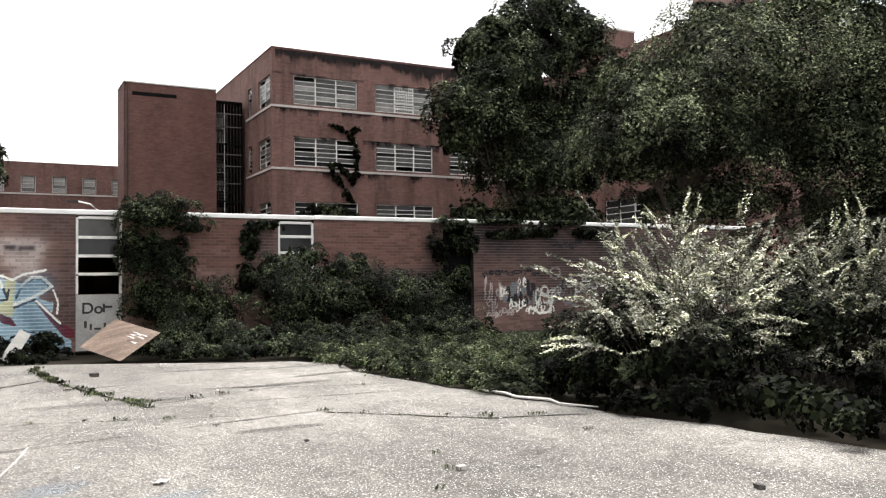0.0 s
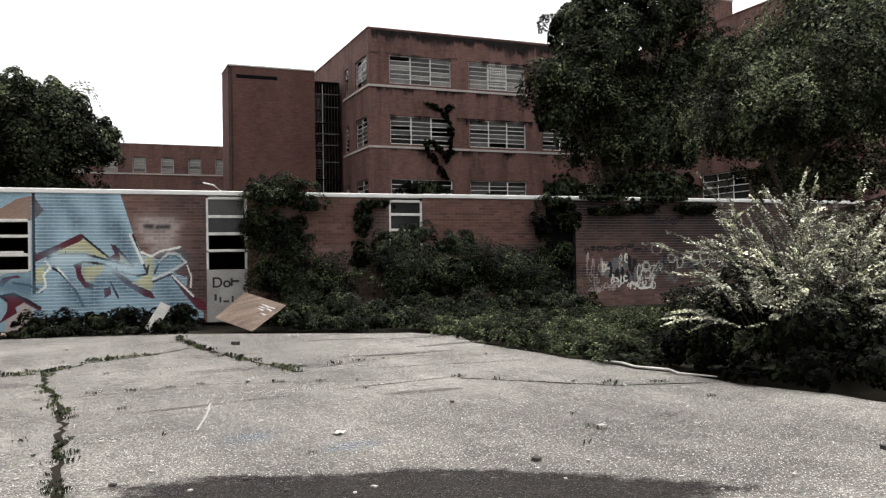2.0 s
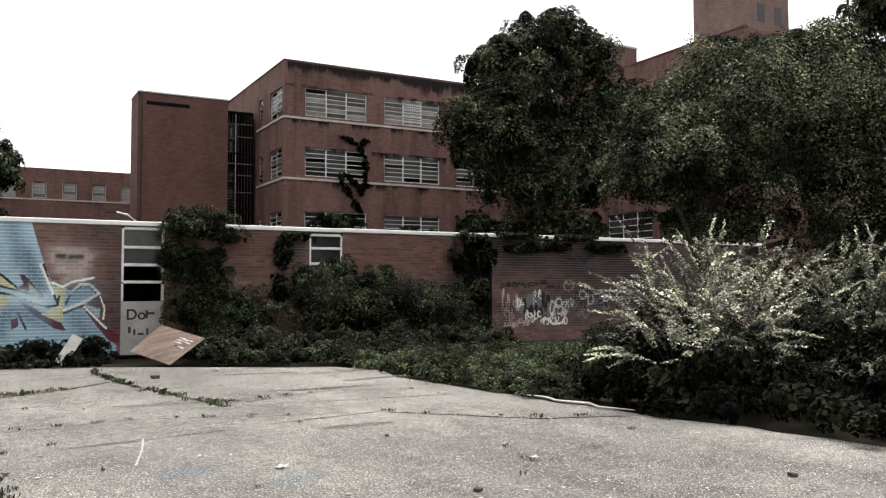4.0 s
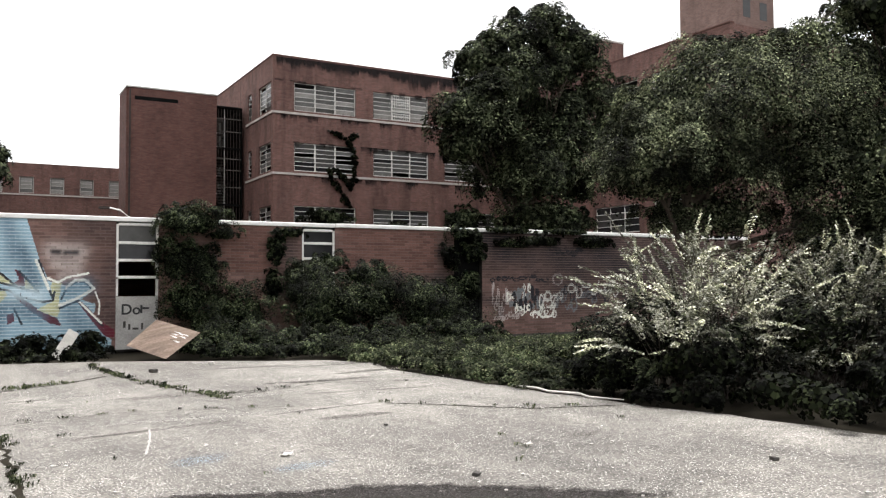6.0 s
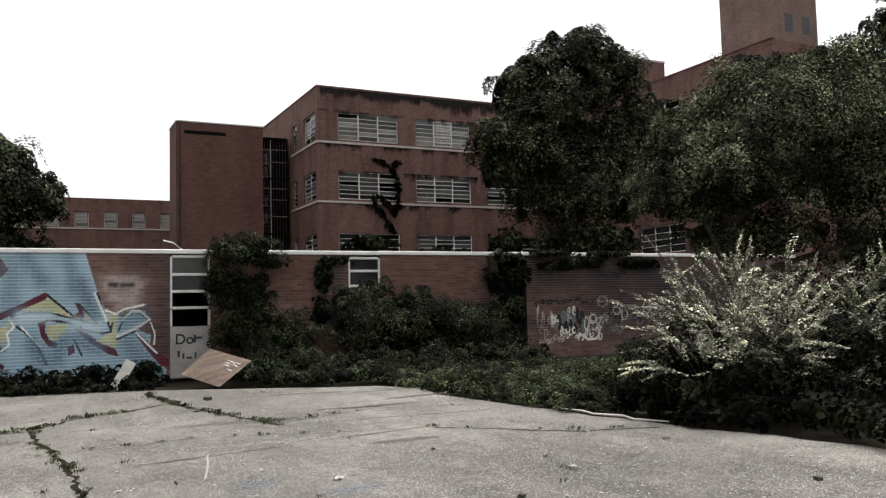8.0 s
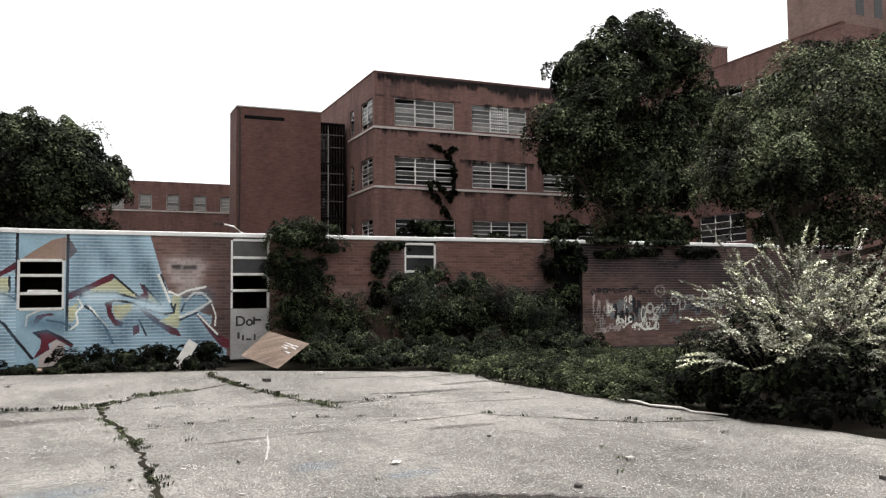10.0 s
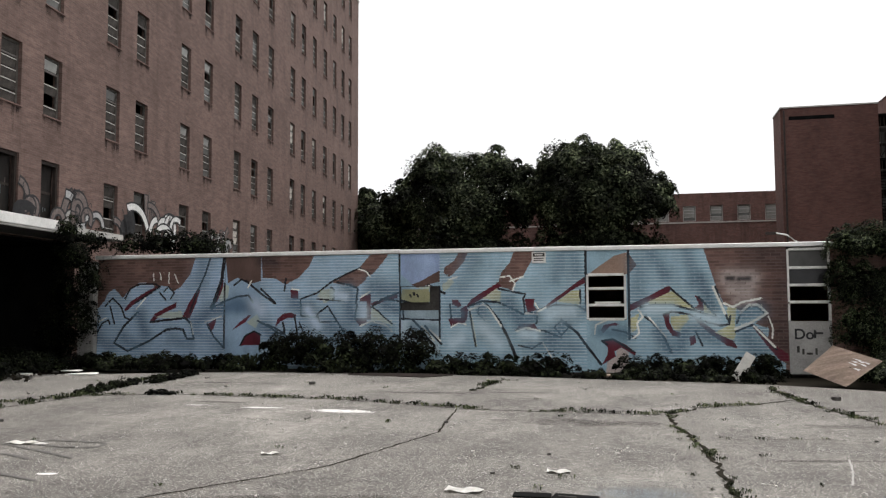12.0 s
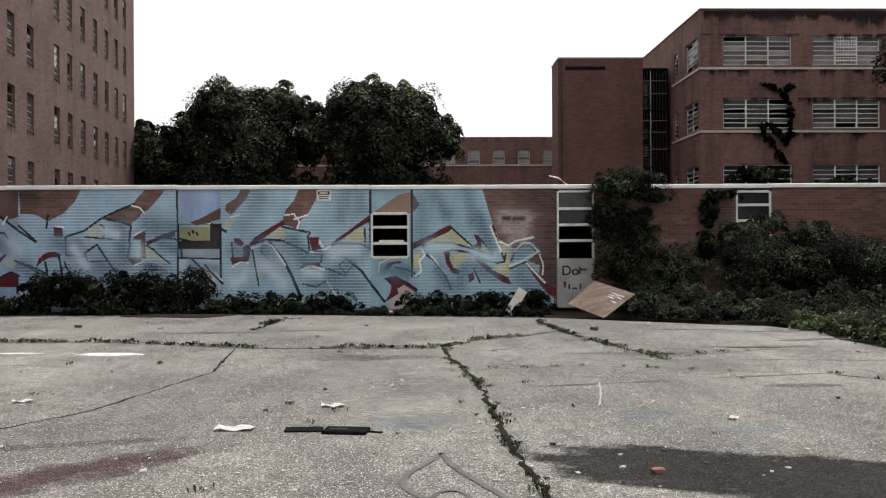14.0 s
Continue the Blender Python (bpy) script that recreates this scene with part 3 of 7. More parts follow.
fill("grey", [(-6.45, 1.73), (-5.36, 1.69), (-5.36, 1.37), (-6.45, 1.40)])
fill("pale", [(-6.45, 1.34), (-5.36, 1.34), (-5.36, 0.45), (-6.45, 0.45)])
fill("chalk", [(-0.68, 0.72), (-0.37, 0.53), (-0.37, -0.00), (-0.95, 0.00), (-0.92, 0.27), (-0.68, 0.42)])
mist("deep", [(-9.54, 1.83), (-9.25, 1.62)], 0.30, 0.60)
mist("deep", [(-9.06, 1.80), (-9.00, 1.43)], 0.20, 0.50)
mist("deep", [(-7.97, 2.16), (-7.94, 1.79), (-7.83, 1.42)], 0.34, 0.65)
mist("deep", [(-7.24, 2.26), (-6.68, 2.17)], 0.40, 0.50)
mist("deep", [(-6.86, 1.76), (-6.54, 1.64)], 0.26, 0.60)
mist("deep", [(-7.24, 1.20), (-6.83, 1.08)], 0.30, 0.70)
mist("deep", [(-4.99, 1.60), (-4.77, 1.51)], 0.30, 0.50)
mist("deep", [(-4.21, 1.63), (-4.06, 0.96)], 0.34, 0.65)
mist("deep", [(-3.44, 1.80), (-3.17, 1.29)], 0.34, 0.60)
mist("deep", [(-2.97, 1.35), (-2.76, 1.44)], 0.22, 0.60)
mist("deep", [(-2.32, 0.90), (-2.08, 1.14), (-1.96, 1.44)], 0.40, 0.55)
mist("deep", [(-1.66, 1.49), (-1.48, 1.67)], 0.26, 0.50)
mist("deep", [(0.36, 1.04), (0.60, 0.63)], 0.26, 0.70)
mist("deep", [(0.90, 0.63), (1.02, 1.03)], 0.30, 0.65)
mist("deep", [(1.32, 1.15), (1.79, 0.85)], 0.30, 0.50)
mist("deep", [(-0.09, 2.80), (-0.10, 1.90)], 0.40, 0.35)
mist("deep", [(-2.07, 3.10), (-2.22, 2.43)], 0.30, 0.40)
mist("deep", [(-1.77, 3.16), (-1.65, 2.65)], 0.25, 0.35)
mist("deep", [(1.15, 3.15), (1.29, 2.31)], 0.30, 0.45)
mist("deep", [(1.44, 2.42), (1.74, 1.60)], 0.24, 0.60)
mist("deep", [(2.44, 1.50), (2.81, 1.59)], 0.34, 0.50)
mist("deep", [(2.51, 0.92), (2.81, 0.47)], 0.36, 0.50)
mist("deep", [(0.28, 3.02), (0.58, 2.50)], 0.30, 0.50)
mist("deep", [(-4.46, 3.04), (-4.76, 2.22)], 0.50, 0.30)
mist("deep", [(-1.07, 1.05), (-0.44, 0.98)], 0.30, 0.50)
mist("deep", [(-2.85, 0.73), (-1.66, 0.65)], 0.30, 0.40)
mist("deep", [(-8.45, 1.21), (-8.08, 0.91)], 0.40, 0.50)
mist("deep", [(-10.49, 1.22), (-10.06, 0.77)], 0.30, 0.50)
mist("deep", [(-6.10, 1.19), (-5.51, 1.10)], 0.25, 0.40)
mist("deep", [(-12.62, 1.31), (-12.11, 1.64), (-11.35, 1.80)], 0.34, 0.75)
mist("deep", [(-11.30, 1.75), (-10.67, 1.72)], 0.30, 0.60)
mist("deep", [(-14.47, 1.52), (-14.24, 0.97)], 0.30, 0.60)
mist("deep", [(-14.98, 0.83), (-14.57, 0.62)], 0.30, 0.45)
mist("deep", [(-12.58, 1.00), (-11.82, 0.67)], 0.30, 0.40)
mist("deep", [(-13.36, 0.83), (-12.78, 0.67)], 0.30, 0.40)
mist("deep", [(-12.39, 3.03), (-12.59, 2.44)], 0.40, 0.35)
mist("deep", [(-15.81, 0.83), (-15.39, 0.56)], 0.30, 0.40)
mist("pale", [(-9.17, 1.65), (-8.88, 1.21)], 0.20, 0.70)
mist("pale", [(-8.37, 2.09), (-8.07, 2.02)], 0.20, 0.60)
mist("pale", [(-7.49, 1.64), (-7.49, 1.50)], 0.25, 0.50)
mist("pale", [(-4.18, 1.18), (-3.74, 0.73)], 0.30, 0.50)
mist("pale", [(1.32, 1.45), (1.77, 1.37)], 0.25, 0.60)
mist("pale", [(0.13, 1.66), (0.72, 1.66)], 0.20, 0.60)
mist("pale", [(-2.40, 1.54), (-1.81, 1.58)], 0.30, 0.50)
mist("pale", [(-4.77, 0.89), (-4.99, 0.74)], 0.25, 0.50)
mist("pale", [(-3.07, 1.00), (-2.78, 0.94)], 0.20, 0.60)
mist("pale", [(-10.78, 1.81), (-10.63, 1.66)], 0.30, 0.50)
fill("maroon", [(-9.68, 2.22), (-9.46, 2.18), (-9.44, 1.95), (-9.67, 1.98)])
fill("maroon", [(-10.14, 1.16), (-10.08, 1.39), (-9.91, 1.54), (-9.67, 1.57), (-9.50, 1.51), (-9.54, 1.42), (-9.76, 1.42), (-9.97, 1.33)])
fill("maroon", [(-7.65, 1.87), (-7.56, 2.00), (-7.31, 2.10), (-7.31, 1.86)])
fill("maroon", [(-7.42, 1.88), (-7.31, 1.85), (-7.30, 1.38), (-7.42, 1.38)])
fill("maroon", [(-7.80, 1.41), (-7.42, 1.42), (-7.43, 1.23), (-7.62, 1.19)])
fill("maroon", [(-7.31, 1.82), (-6.90, 1.97), (-6.53, 2.07), (-6.53, 1.96), (-6.90, 1.88), (-7.24, 1.73)])
fill("maroon", [(-5.00, 1.91), (-4.84, 1.90), (-4.74, 1.75), (-4.83, 1.69), (-4.99, 1.78)])
fill("maroon", [(-4.77, 1.66), (-4.62, 1.75), (-4.56, 1.63), (-4.61, 1.30), (-4.75, 1.30)])
fill("maroon", [(-5.11, 1.39), (-4.68, 1.42), (-4.62, 1.30), (-5.04, 1.19)])
fill("maroon", [(-4.62, 1.72), (-4.47, 1.92), (-4.03, 2.19), (-3.76, 2.34), (-3.64, 2.28), (-4.03, 2.00), (-4.40, 1.81), (-4.55, 1.69)])
fill("maroon", [(-3.04, 1.92), (-2.77, 1.92), (-2.80, 1.74), (-2.71, 1.62), (-2.96, 1.55), (-3.01, 1.74)])
fill("maroon", [(-3.29, 1.09), (-3.17, 1.24), (-2.77, 1.26), (-2.70, 1.11), (-2.85, 1.07), (-3.07, 1.09)])
fill("maroon", [(-2.62, 1.62), (-2.25, 1.91), (-1.88, 2.18), (-1.43, 2.51), (-1.43, 2.33), (-1.81, 2.12), (-2.18, 1.85), (-2.48, 1.68)])
fill("maroon", [(-0.31, 1.76), (0.13, 1.95), (0.65, 2.23), (0.74, 2.17), (0.65, 2.05), (0.20, 1.83), (-0.31, 1.58)])
fill("maroon", [(1.29, 1.99), (1.48, 1.87), (1.51, 1.58), (1.24, 1.63), (1.39, 1.75)])
fill("maroon", [(0.51, 1.48), (0.68, 1.56), (0.65, 1.30), (0.76, 1.09), (0.94, 1.03), (0.90, 0.90), (0.72, 0.96), (0.57, 1.19)])
fill("maroon", [(1.24, 1.42), (1.47, 1.30), (1.91, 0.97), (2.21, 0.82), (2.30, 0.64), (2.06, 0.70), (1.64, 1.00), (1.39, 1.24)])
fill("maroon", [(1.14, 0.93), (1.29, 0.97), (1.31, 0.78), (1.16, 0.70)])
fill("maroon", [(2.63, 1.22), (2.75, 1.20), (3.18, 0.72), (3.48, 0.51), (3.48, 0.33), (3.26, 0.36), (2.96, 0.75)])
fill("maroon", [(-1.07, 1.07), (-0.99, 1.22), (-0.70, 1.28), (-0.59, 1.22), (-0.84, 1.19), (-0.99, 1.01)])
fill("maroon", [(-1.04, 0.81), (-0.77, 0.86), (-0.47, 0.74), (-0.18, 0.53), (-0.21, 0.44), (-0.55, 0.65), (-0.73, 0.54), (-0.70, 0.42), (-1.07, 0.18), (-0.91, 0.45), (-0.89, 0.63)])
fill("maroon", [(-14.99, 1.66), (-14.78, 1.91), (-14.17, 2.25), (-13.83, 2.38), (-14.17, 2.13), (-14.58, 1.90), (-14.90, 1.63)])
fill("maroon", [(-14.14, 1.31), (-13.96, 1.55), (-13.57, 1.75), (-13.25, 1.89), (-13.27, 1.73), (-13.66, 1.57), (-13.96, 1.36)])
fill("maroon", [(-13.27, 1.63), (-13.03, 1.51), (-12.86, 1.85), (-12.59, 2.27), (-12.49, 2.25), (-12.62, 1.85), (-12.82, 1.42), (-13.13, 1.41)])
fill("maroon", [(-12.20, 1.71), (-12.05, 2.01), (-11.90, 2.42), (-11.76, 2.51), (-11.78, 2.25), (-11.97, 1.87)])
fill("maroon", [(-12.26, 1.25), (-11.97, 1.42), (-12.01, 1.25), (-12.09, 1.04)])
fill("maroon", [(-11.49, 1.07), (-11.26, 1.30), (-10.98, 1.50), (-10.89, 1.50), (-11.08, 1.30), (-11.36, 1.14)])
fill("maroon", [(-11.23, 0.64), (-11.08, 0.91), (-10.80, 1.04), (-10.59, 0.94), (-10.59, 0.65)])
fill("yellow", [(-8.88, 2.02), (-8.76, 2.21), (-8.41, 2.24), (-8.41, 1.94), (-8.66, 1.83)])
fill("yellow", [(-7.30, 1.64), (-7.20, 1.72), (-7.01, 1.52), (-6.80, 1.31), (-6.71, 1.40), (-6.68, 1.20), (-6.98, 1.30), (-7.30, 1.35)])
fill("yellow", [(-5.28, 2.30), (-5.03, 2.49), (-4.94, 2.37), (-5.13, 2.19), (-5.24, 2.14)])
fill("yellow", [(-4.18, 1.92), (-3.80, 2.19), (-3.66, 2.10), (-3.70, 1.77), (-4.00, 1.91)])
fill("yellow", [(-4.53, 1.48), (-4.45, 1.03), (-4.39, 0.66), (-4.32, 0.66), (-4.39, 1.18), (-4.46, 1.51)])
fill("yellow", [(-2.18, 1.84), (-1.78, 2.13), (-1.58, 2.13), (-1.58, 1.76), (-1.88, 1.79)])
fill("yellow", [(-0.34, 1.37), (-0.08, 1.53), (-0.14, 1.28), (-0.18, 1.08), (-0.34, 1.04)])
fill("yellow", [(0.13, 1.81), (0.65, 2.05), (0.75, 2.12), (1.02, 1.90), (1.26, 1.63), (0.72, 1.74), (0.20, 1.75)])
fill("yellow", [(0.71, 1.45), (1.11, 1.48), (1.15, 1.38), (0.96, 1.15), (0.91, 1.05), (0.76, 1.12), (0.69, 1.30)])
fill("yellow", [(1.50, 1.81), (1.71, 1.60), (1.77, 1.46), (1.50, 1.52)])
fill("yellow", [(1.76, 1.04), (2.14, 1.24), (2.05, 1.58), (2.08, 1.68), (2.29, 1.65), (2.24, 1.30), (2.26, 1.00), (2.20, 0.85), (1.94, 0.95)])
fill("yellow", [(-13.90, 1.45), (-13.56, 1.60), (-13.09, 1.63), (-13.03, 1.44), (-13.37, 1.41)])
fill("yellow", [(-11.90, 2.00), (-11.73, 2.40), (-11.59, 2.33), (-11.63, 2.00), (-11.84, 1.87)])
fill("yellow", [(-11.04, 1.30), (-10.71, 1.53), (-10.62, 1.36), (-10.75, 1.13)])
stroke("black", [(-10.59, 2.25), (-10.34, 2.03), (-10.15, 1.85)], 0.034)
stroke("black", [(-9.83, 2.54), (-9.87, 2.20)], 0.034)
stroke("black", [(-9.39, 1.95), (-8.88, 2.12), (-8.47, 2.42), (-8.07, 2.62), (-7.63, 2.80), (-7.34, 2.65)], 0.034)
stroke("black", [(-9.38, 1.95), (-9.37, 1.51)], 0.034)
stroke("black", [(-8.47, 2.27), (-8.38, 2.21), (-8.38, 1.94)], 0.034)
stroke("black", [(-8.29, 2.42), (-7.93, 2.33), (-7.68, 2.24), (-7.74, 1.82)], 0.034)
stroke("black", [(-8.88, 1.95), (-8.08, 1.88)], 0.027)
stroke("black", [(-9.35, 1.48), (-8.85, 1.43), (-8.88, 1.53), (-8.57, 1.75), (-8.04, 0.95)], 0.034)
stroke("black", [(-8.88, 1.50), (-8.80, 1.30), (-8.30, 1.32)], 0.027)
stroke("black", [(-10.70, 1.34), (-10.20, 1.16), (-9.91, 1.01), (-9.85, 1.07), (-9.91, 1.29)], 0.034)
stroke("black", [(-9.56, 1.48), (-9.47, 0.96)], 0.034)
stroke("black", [(-9.41, 1.30), (-9.25, 0.91)], 0.027)
stroke("black", [(-6.48, 3.27), (-6.47, 0.75)], 0.031)
stroke("black", [(-7.31, 1.70), (-6.97, 1.94), (-6.50, 2.11)], 0.034)
stroke("black", [(-6.97, 1.94), (-6.50, 1.88)], 0.034)
stroke("black", [(-7.24, 1.70), (-7.09, 1.61), (-6.98, 1.49), (-6.68, 1.25)], 0.027)
stroke("black", [(-6.45, 1.90), (-6.02, 1.78), (-5.36, 1.72)], 0.037)
stroke("black", [(-6.39, 1.74), (-5.39, 1.72)], 0.082)
stroke("black", [(-6.39, 1.74), (-6.37, 1.37)], 0.034)
stroke("black", [(-5.35, 2.26), (-5.35, 0.74)], 0.041)
stroke("black", [(-6.45, 1.39), (-5.36, 1.35)], 0.027)
stroke("black", [(-6.12, 1.37), (-5.92, 1.16), (-5.69, 0.86), (-5.51, 0.68)], 0.041)
stroke("black", [(-5.77, 1.19), (-5.54, 0.95), (-5.30, 0.71)], 0.041)
stroke("black", [(-6.30, 0.87), (-6.16, 1.19), (-6.01, 0.87)], 0.024)
stroke("black", [(-6.35, 0.96), (-5.95, 1.01)], 0.024)
stroke("black", [(-5.68, 2.32), (-5.21, 2.08)], 0.044)
stroke("black", [(-4.55, 1.72), (-4.18, 1.86), (-3.73, 1.83), (-3.29, 1.62), (-3.07, 1.50)], 0.037)
stroke("black", [(-4.06, 1.77), (-3.74, 1.36), (-3.52, 0.96), (-3.30, 0.43)], 0.054)
stroke("black", [(-3.73, 2.19), (-3.32, 2.10), (-3.02, 2.04), (-3.07, 1.92)], 0.034)
stroke("black", [(-3.07, 1.92), (-3.02, 1.55), (-2.70, 1.53), (-2.73, 1.26)], 0.034)
stroke("black", [(-2.67, 1.62), (-2.25, 1.75), (-1.66, 1.73), (-1.39, 1.58)], 0.034)
stroke("black", [(-1.58, 2.13), (-1.57, 1.79)], 0.034)
stroke("black", [(-3.29, 1.09), (-2.92, 1.12), (-2.55, 1.08), (-2.08, 0.90)], 0.031)
stroke("black", [(-2.08, 1.36), (-1.66, 1.02), (-1.37, 0.60), (-1.07, 0.21)], 0.044)
stroke("black", [(-2.26, 1.17), (-2.08, 1.33), (-1.88, 1.17), (-2.08, 0.96), (-2.26, 1.17)], 0.024)
stroke("black", [(-1.43, 3.22), (-1.42, 1.61)], 0.041)
stroke("black", [(-0.34, 3.22), (-0.34, 0.86)], 0.037)
stroke("black", [(-0.05, 1.68), (0.28, 1.75), (0.72, 1.75), (1.24, 1.60), (1.80, 1.43)], 0.034)
stroke("black", [(0.05, 1.43), (0.20, 1.34), (0.49, 0.98), (0.69, 0.53)], 0.041)
stroke("black", [(0.51, 1.48), (0.72, 1.57), (1.17, 1.49), (1.47, 1.33), (1.91, 1.21), (2.11, 1.25), (2.14, 1.45)], 0.034)
stroke("black", [(0.72, 2.14), (1.02, 1.87), (1.29, 1.63)], 0.034)
stroke("black", [(1.39, 1.93), (1.69, 1.60), (1.81, 1.43)], 0.034)
stroke("black", [(1.80, 2.19), (1.98, 1.60), (2.11, 1.30)], 0.034)
stroke("black", [(2.26, 1.06), (2.66, 1.23), (2.99, 0.87), (3.20, 0.62)], 0.034)
stroke("black", [(1.29, 1.08), (1.46, 0.70)], 0.031)
stroke("black", [(-0.18, 0.89), (-0.44, 1.04), (-0.77, 1.10)], 0.034)
stroke("black", [(-0.92, 0.72), (-1.04, 0.81), (-0.77, 0.86), (-0.21, 0.53)], 0.034)
stroke("black", [(2.29, 1.27), (2.39, 1.53), (2.64, 1.70), (2.81, 1.68), (2.96, 1.50)], 0.031)
stroke("black", [(-3.21, 0.69), (-2.85, 0.61), (-2.60, 0.76)], 0.027)
stroke("black", [(-4.52, 1.60), (-4.45, 1.18), (-4.36, 0.66)], 0.031)
stroke("black", [(-5.06, 1.78), (-5.03, 1.41)], 0.031)
stroke("black", [(-4.25, 1.78), (-4.30, 1.55), (-4.10, 1.33)], 0.027)
stroke("black", [(-7.71, 1.79), (-7.77, 1.41)], 0.031)
stroke("black", [(-15.88, 0.68), (-15.88, 0.97), (-15.71, 1.27), (-15.50, 1.37), (-15.44, 1.25)], 0.034)
stroke("black", [(-15.62, 1.78), (-15.37, 2.02), (-15.09, 1.77), (-14.94, 1.44), (-14.78, 1.38)], 0.037)
stroke("black", [(-15.45, 1.77), (-15.29, 1.25)], 0.034)
stroke("black", [(-14.95, 2.01), (-14.79, 2.29), (-14.48, 2.43), (-13.97, 2.43), (-13.81, 2.34), (-14.27, 2.07), (-14.62, 1.87)], 0.037)
stroke("black", [(-14.53, 1.59), (-14.98, 1.18), (-15.29, 0.69), (-14.83, 0.46), (-14.16, 0.74), (-13.56, 1.09), (-13.27, 1.12), (-13.03, 1.09), (-12.91, 0.82), (-12.68, 0.83), (-12.78, 1.26), (-12.97, 1.43), (-14.10, 1.31)], 0.044)
stroke("black", [(-12.18, 3.19), (-12.35, 2.69), (-12.59, 2.18), (-12.82, 1.59)], 0.037)
stroke("black", [(-11.74, 3.18), (-11.82, 2.51), (-12.12, 1.71)], 0.068)
stroke("black", [(-12.16, 1.71), (-11.73, 1.87)], 0.034)
stroke("black", [(-11.82, 1.87), (-11.35, 2.03), (-10.98, 2.07), (-10.84, 1.86)], 0.037)
stroke("black", [(-11.73, 2.42), (-11.73, 0.54)], 0.034)
stroke("black", [(-12.26, 1.25), (-12.05, 0.89), (-11.73, 0.57)], 0.037)
stroke("black", [(-10.60, 1.30), (-10.35, 1.17), (-10.03, 0.99), (-9.85, 0.97), (-9.90, 1.23)], 0.037)
stroke("black", [(-11.07, 2.49), (-10.60, 2.12), (-10.15, 1.83)], 0.041)
stroke("black", [(-13.81, 2.17), (-13.61, 1.96)], 0.034)
stroke("black", [(-11.23, 0.64), (-11.08, 0.91), (-10.80, 1.04), (-10.57, 0.94)], 0.034)
stroke("black", [(-11.44, 2.36), (-11.22, 2.53), (-10.89, 2.37)], 0.034)
stroke("black", [(-13.67, 2.20), (-13.53, 2.34), (-13.33, 2.16), (-13.45, 1.99)], 0.031)
stroke("cream", [(-7.61, 1.19), (-7.30, 1.33), (-6.90, 1.23), (-6.69, 1.05)], 0.031)
stroke("cream", [(-5.86, 1.19), (-5.51, 0.80)], 0.031)
stroke("cream", [(-5.63, 1.10), (-5.33, 0.80)], 0.031)
stroke("cream", [(-4.53, 1.63), (-4.15, 1.77), (-4.00, 1.69), (-3.66, 1.18)], 0.034)
stroke("cream", [(-3.66, 2.50), (-3.43, 2.53), (-3.29, 2.33), (-3.35, 2.14)], 0.027)
stroke("cream", [(-3.43, 2.39), (-3.06, 2.51)], 0.027)
stroke("cream", [(-5.09, 2.45), (-4.84, 2.52)], 0.027)
stroke("cream", [(-3.25, 1.06), (-3.00, 1.15), (-2.63, 1.07)], 0.034)
stroke("cream", [(-2.55, 0.73), (-2.35, 0.40)], 0.027)
stroke("cream", [(-2.70, 1.57), (-2.48, 1.68)], 0.034)
stroke("cream", [(-0.10, 1.61), (0.01, 1.43), (-0.14, 1.28), (-0.09, 1.01), (-0.24, 0.89)], 0.031)
stroke("cream", [(0.15, 1.43), (0.57, 0.92)], 0.027)
stroke("cream", [(1.73, 2.19), (1.89, 1.82), (2.01, 1.51)], 0.041)
stroke("cream", [(2.26, 1.13), (2.63, 1.29), (3.01, 1.52), (2.80, 1.73), (2.59, 1.73), (2.38, 1.53)], 0.041)
stroke("cream", [(2.69, 1.20), (3.17, 0.69)], 0.034)
stroke("cream", [(3.04, 1.44), (3.14, 1.14), (3.11, 0.90)], 0.024)
stroke("cream", [(1.99, 1.77), (2.22, 1.67), (2.40, 1.79), (2.88, 1.89)], 0.034)
stroke("cream", [(-7.62, 1.97), (-7.33, 2.15)], 0.027)
stroke("cream", [(-5.65, 2.29), (-5.41, 2.17)], 0.027)
stroke("cream", [(-3.02, 1.53), (-2.96, 1.53), (-2.70, 1.50)], 0.027)
stroke("cream", [(-1.22, 0.99), (-1.19, 1.22), (-0.92, 1.34)], 0.027)
stroke("cream", [(-7.67, 2.77), (-7.44, 2.71), (-7.32, 2.56)], 0.024)
stroke("cream", [(-2.67, 1.65), (-2.76, 1.80)], 0.027)
stroke("cream", [(-4.62, 1.24), (-4.84, 1.27), (-5.04, 1.16)], 0.024)
stroke("cream", [(-9.64, 2.24), (-9.43, 2.21)], 0.027)
stroke("cream", [(-6.42, 1.79), (-6.02, 1.75), (-5.50, 1.84)], 0.027)
stroke("cream", [(-14.03, 2.73), (-14.01, 2.52)], 0.024)
stroke("cream", [(-13.81, 2.76), (-13.77, 2.55)], 0.024)
stroke("cream", [(-13.51, 2.75), (-13.51, 2.44)], 0.024)
stroke("cream", [(-13.33, 2.71), (-13.21, 2.44)], 0.024)
stroke("cream", [(-14.57, 1.70), (-14.27, 2.01)], 0.027)
stroke("cream", [(-10.89, 2.49), (-11.00, 2.29)], 0.027)
stroke("cream", [(-15.82, 1.32), (-15.57, 1.44)], 0.027)
stroke("cream", [(-12.35, 1.30), (-11.82, 1.47)], 0.024)
stroke("cream", [(-12.78, 1.31), (-12.70, 0.97)], 0.024)
stroke("black", [(-6.18, 2.04), (-6.15, 1.99)], 0.030)
stroke("black", [(-5.97, 2.04), (-5.94, 1.99)], 0.030)
mist("chalk", [(2.10, 2.42), (2.67, 2.41)], 0.30, 0.55)
mist("chalk", [(2.19, 2.12), (2.59, 2.07)], 0.26, 0.50)
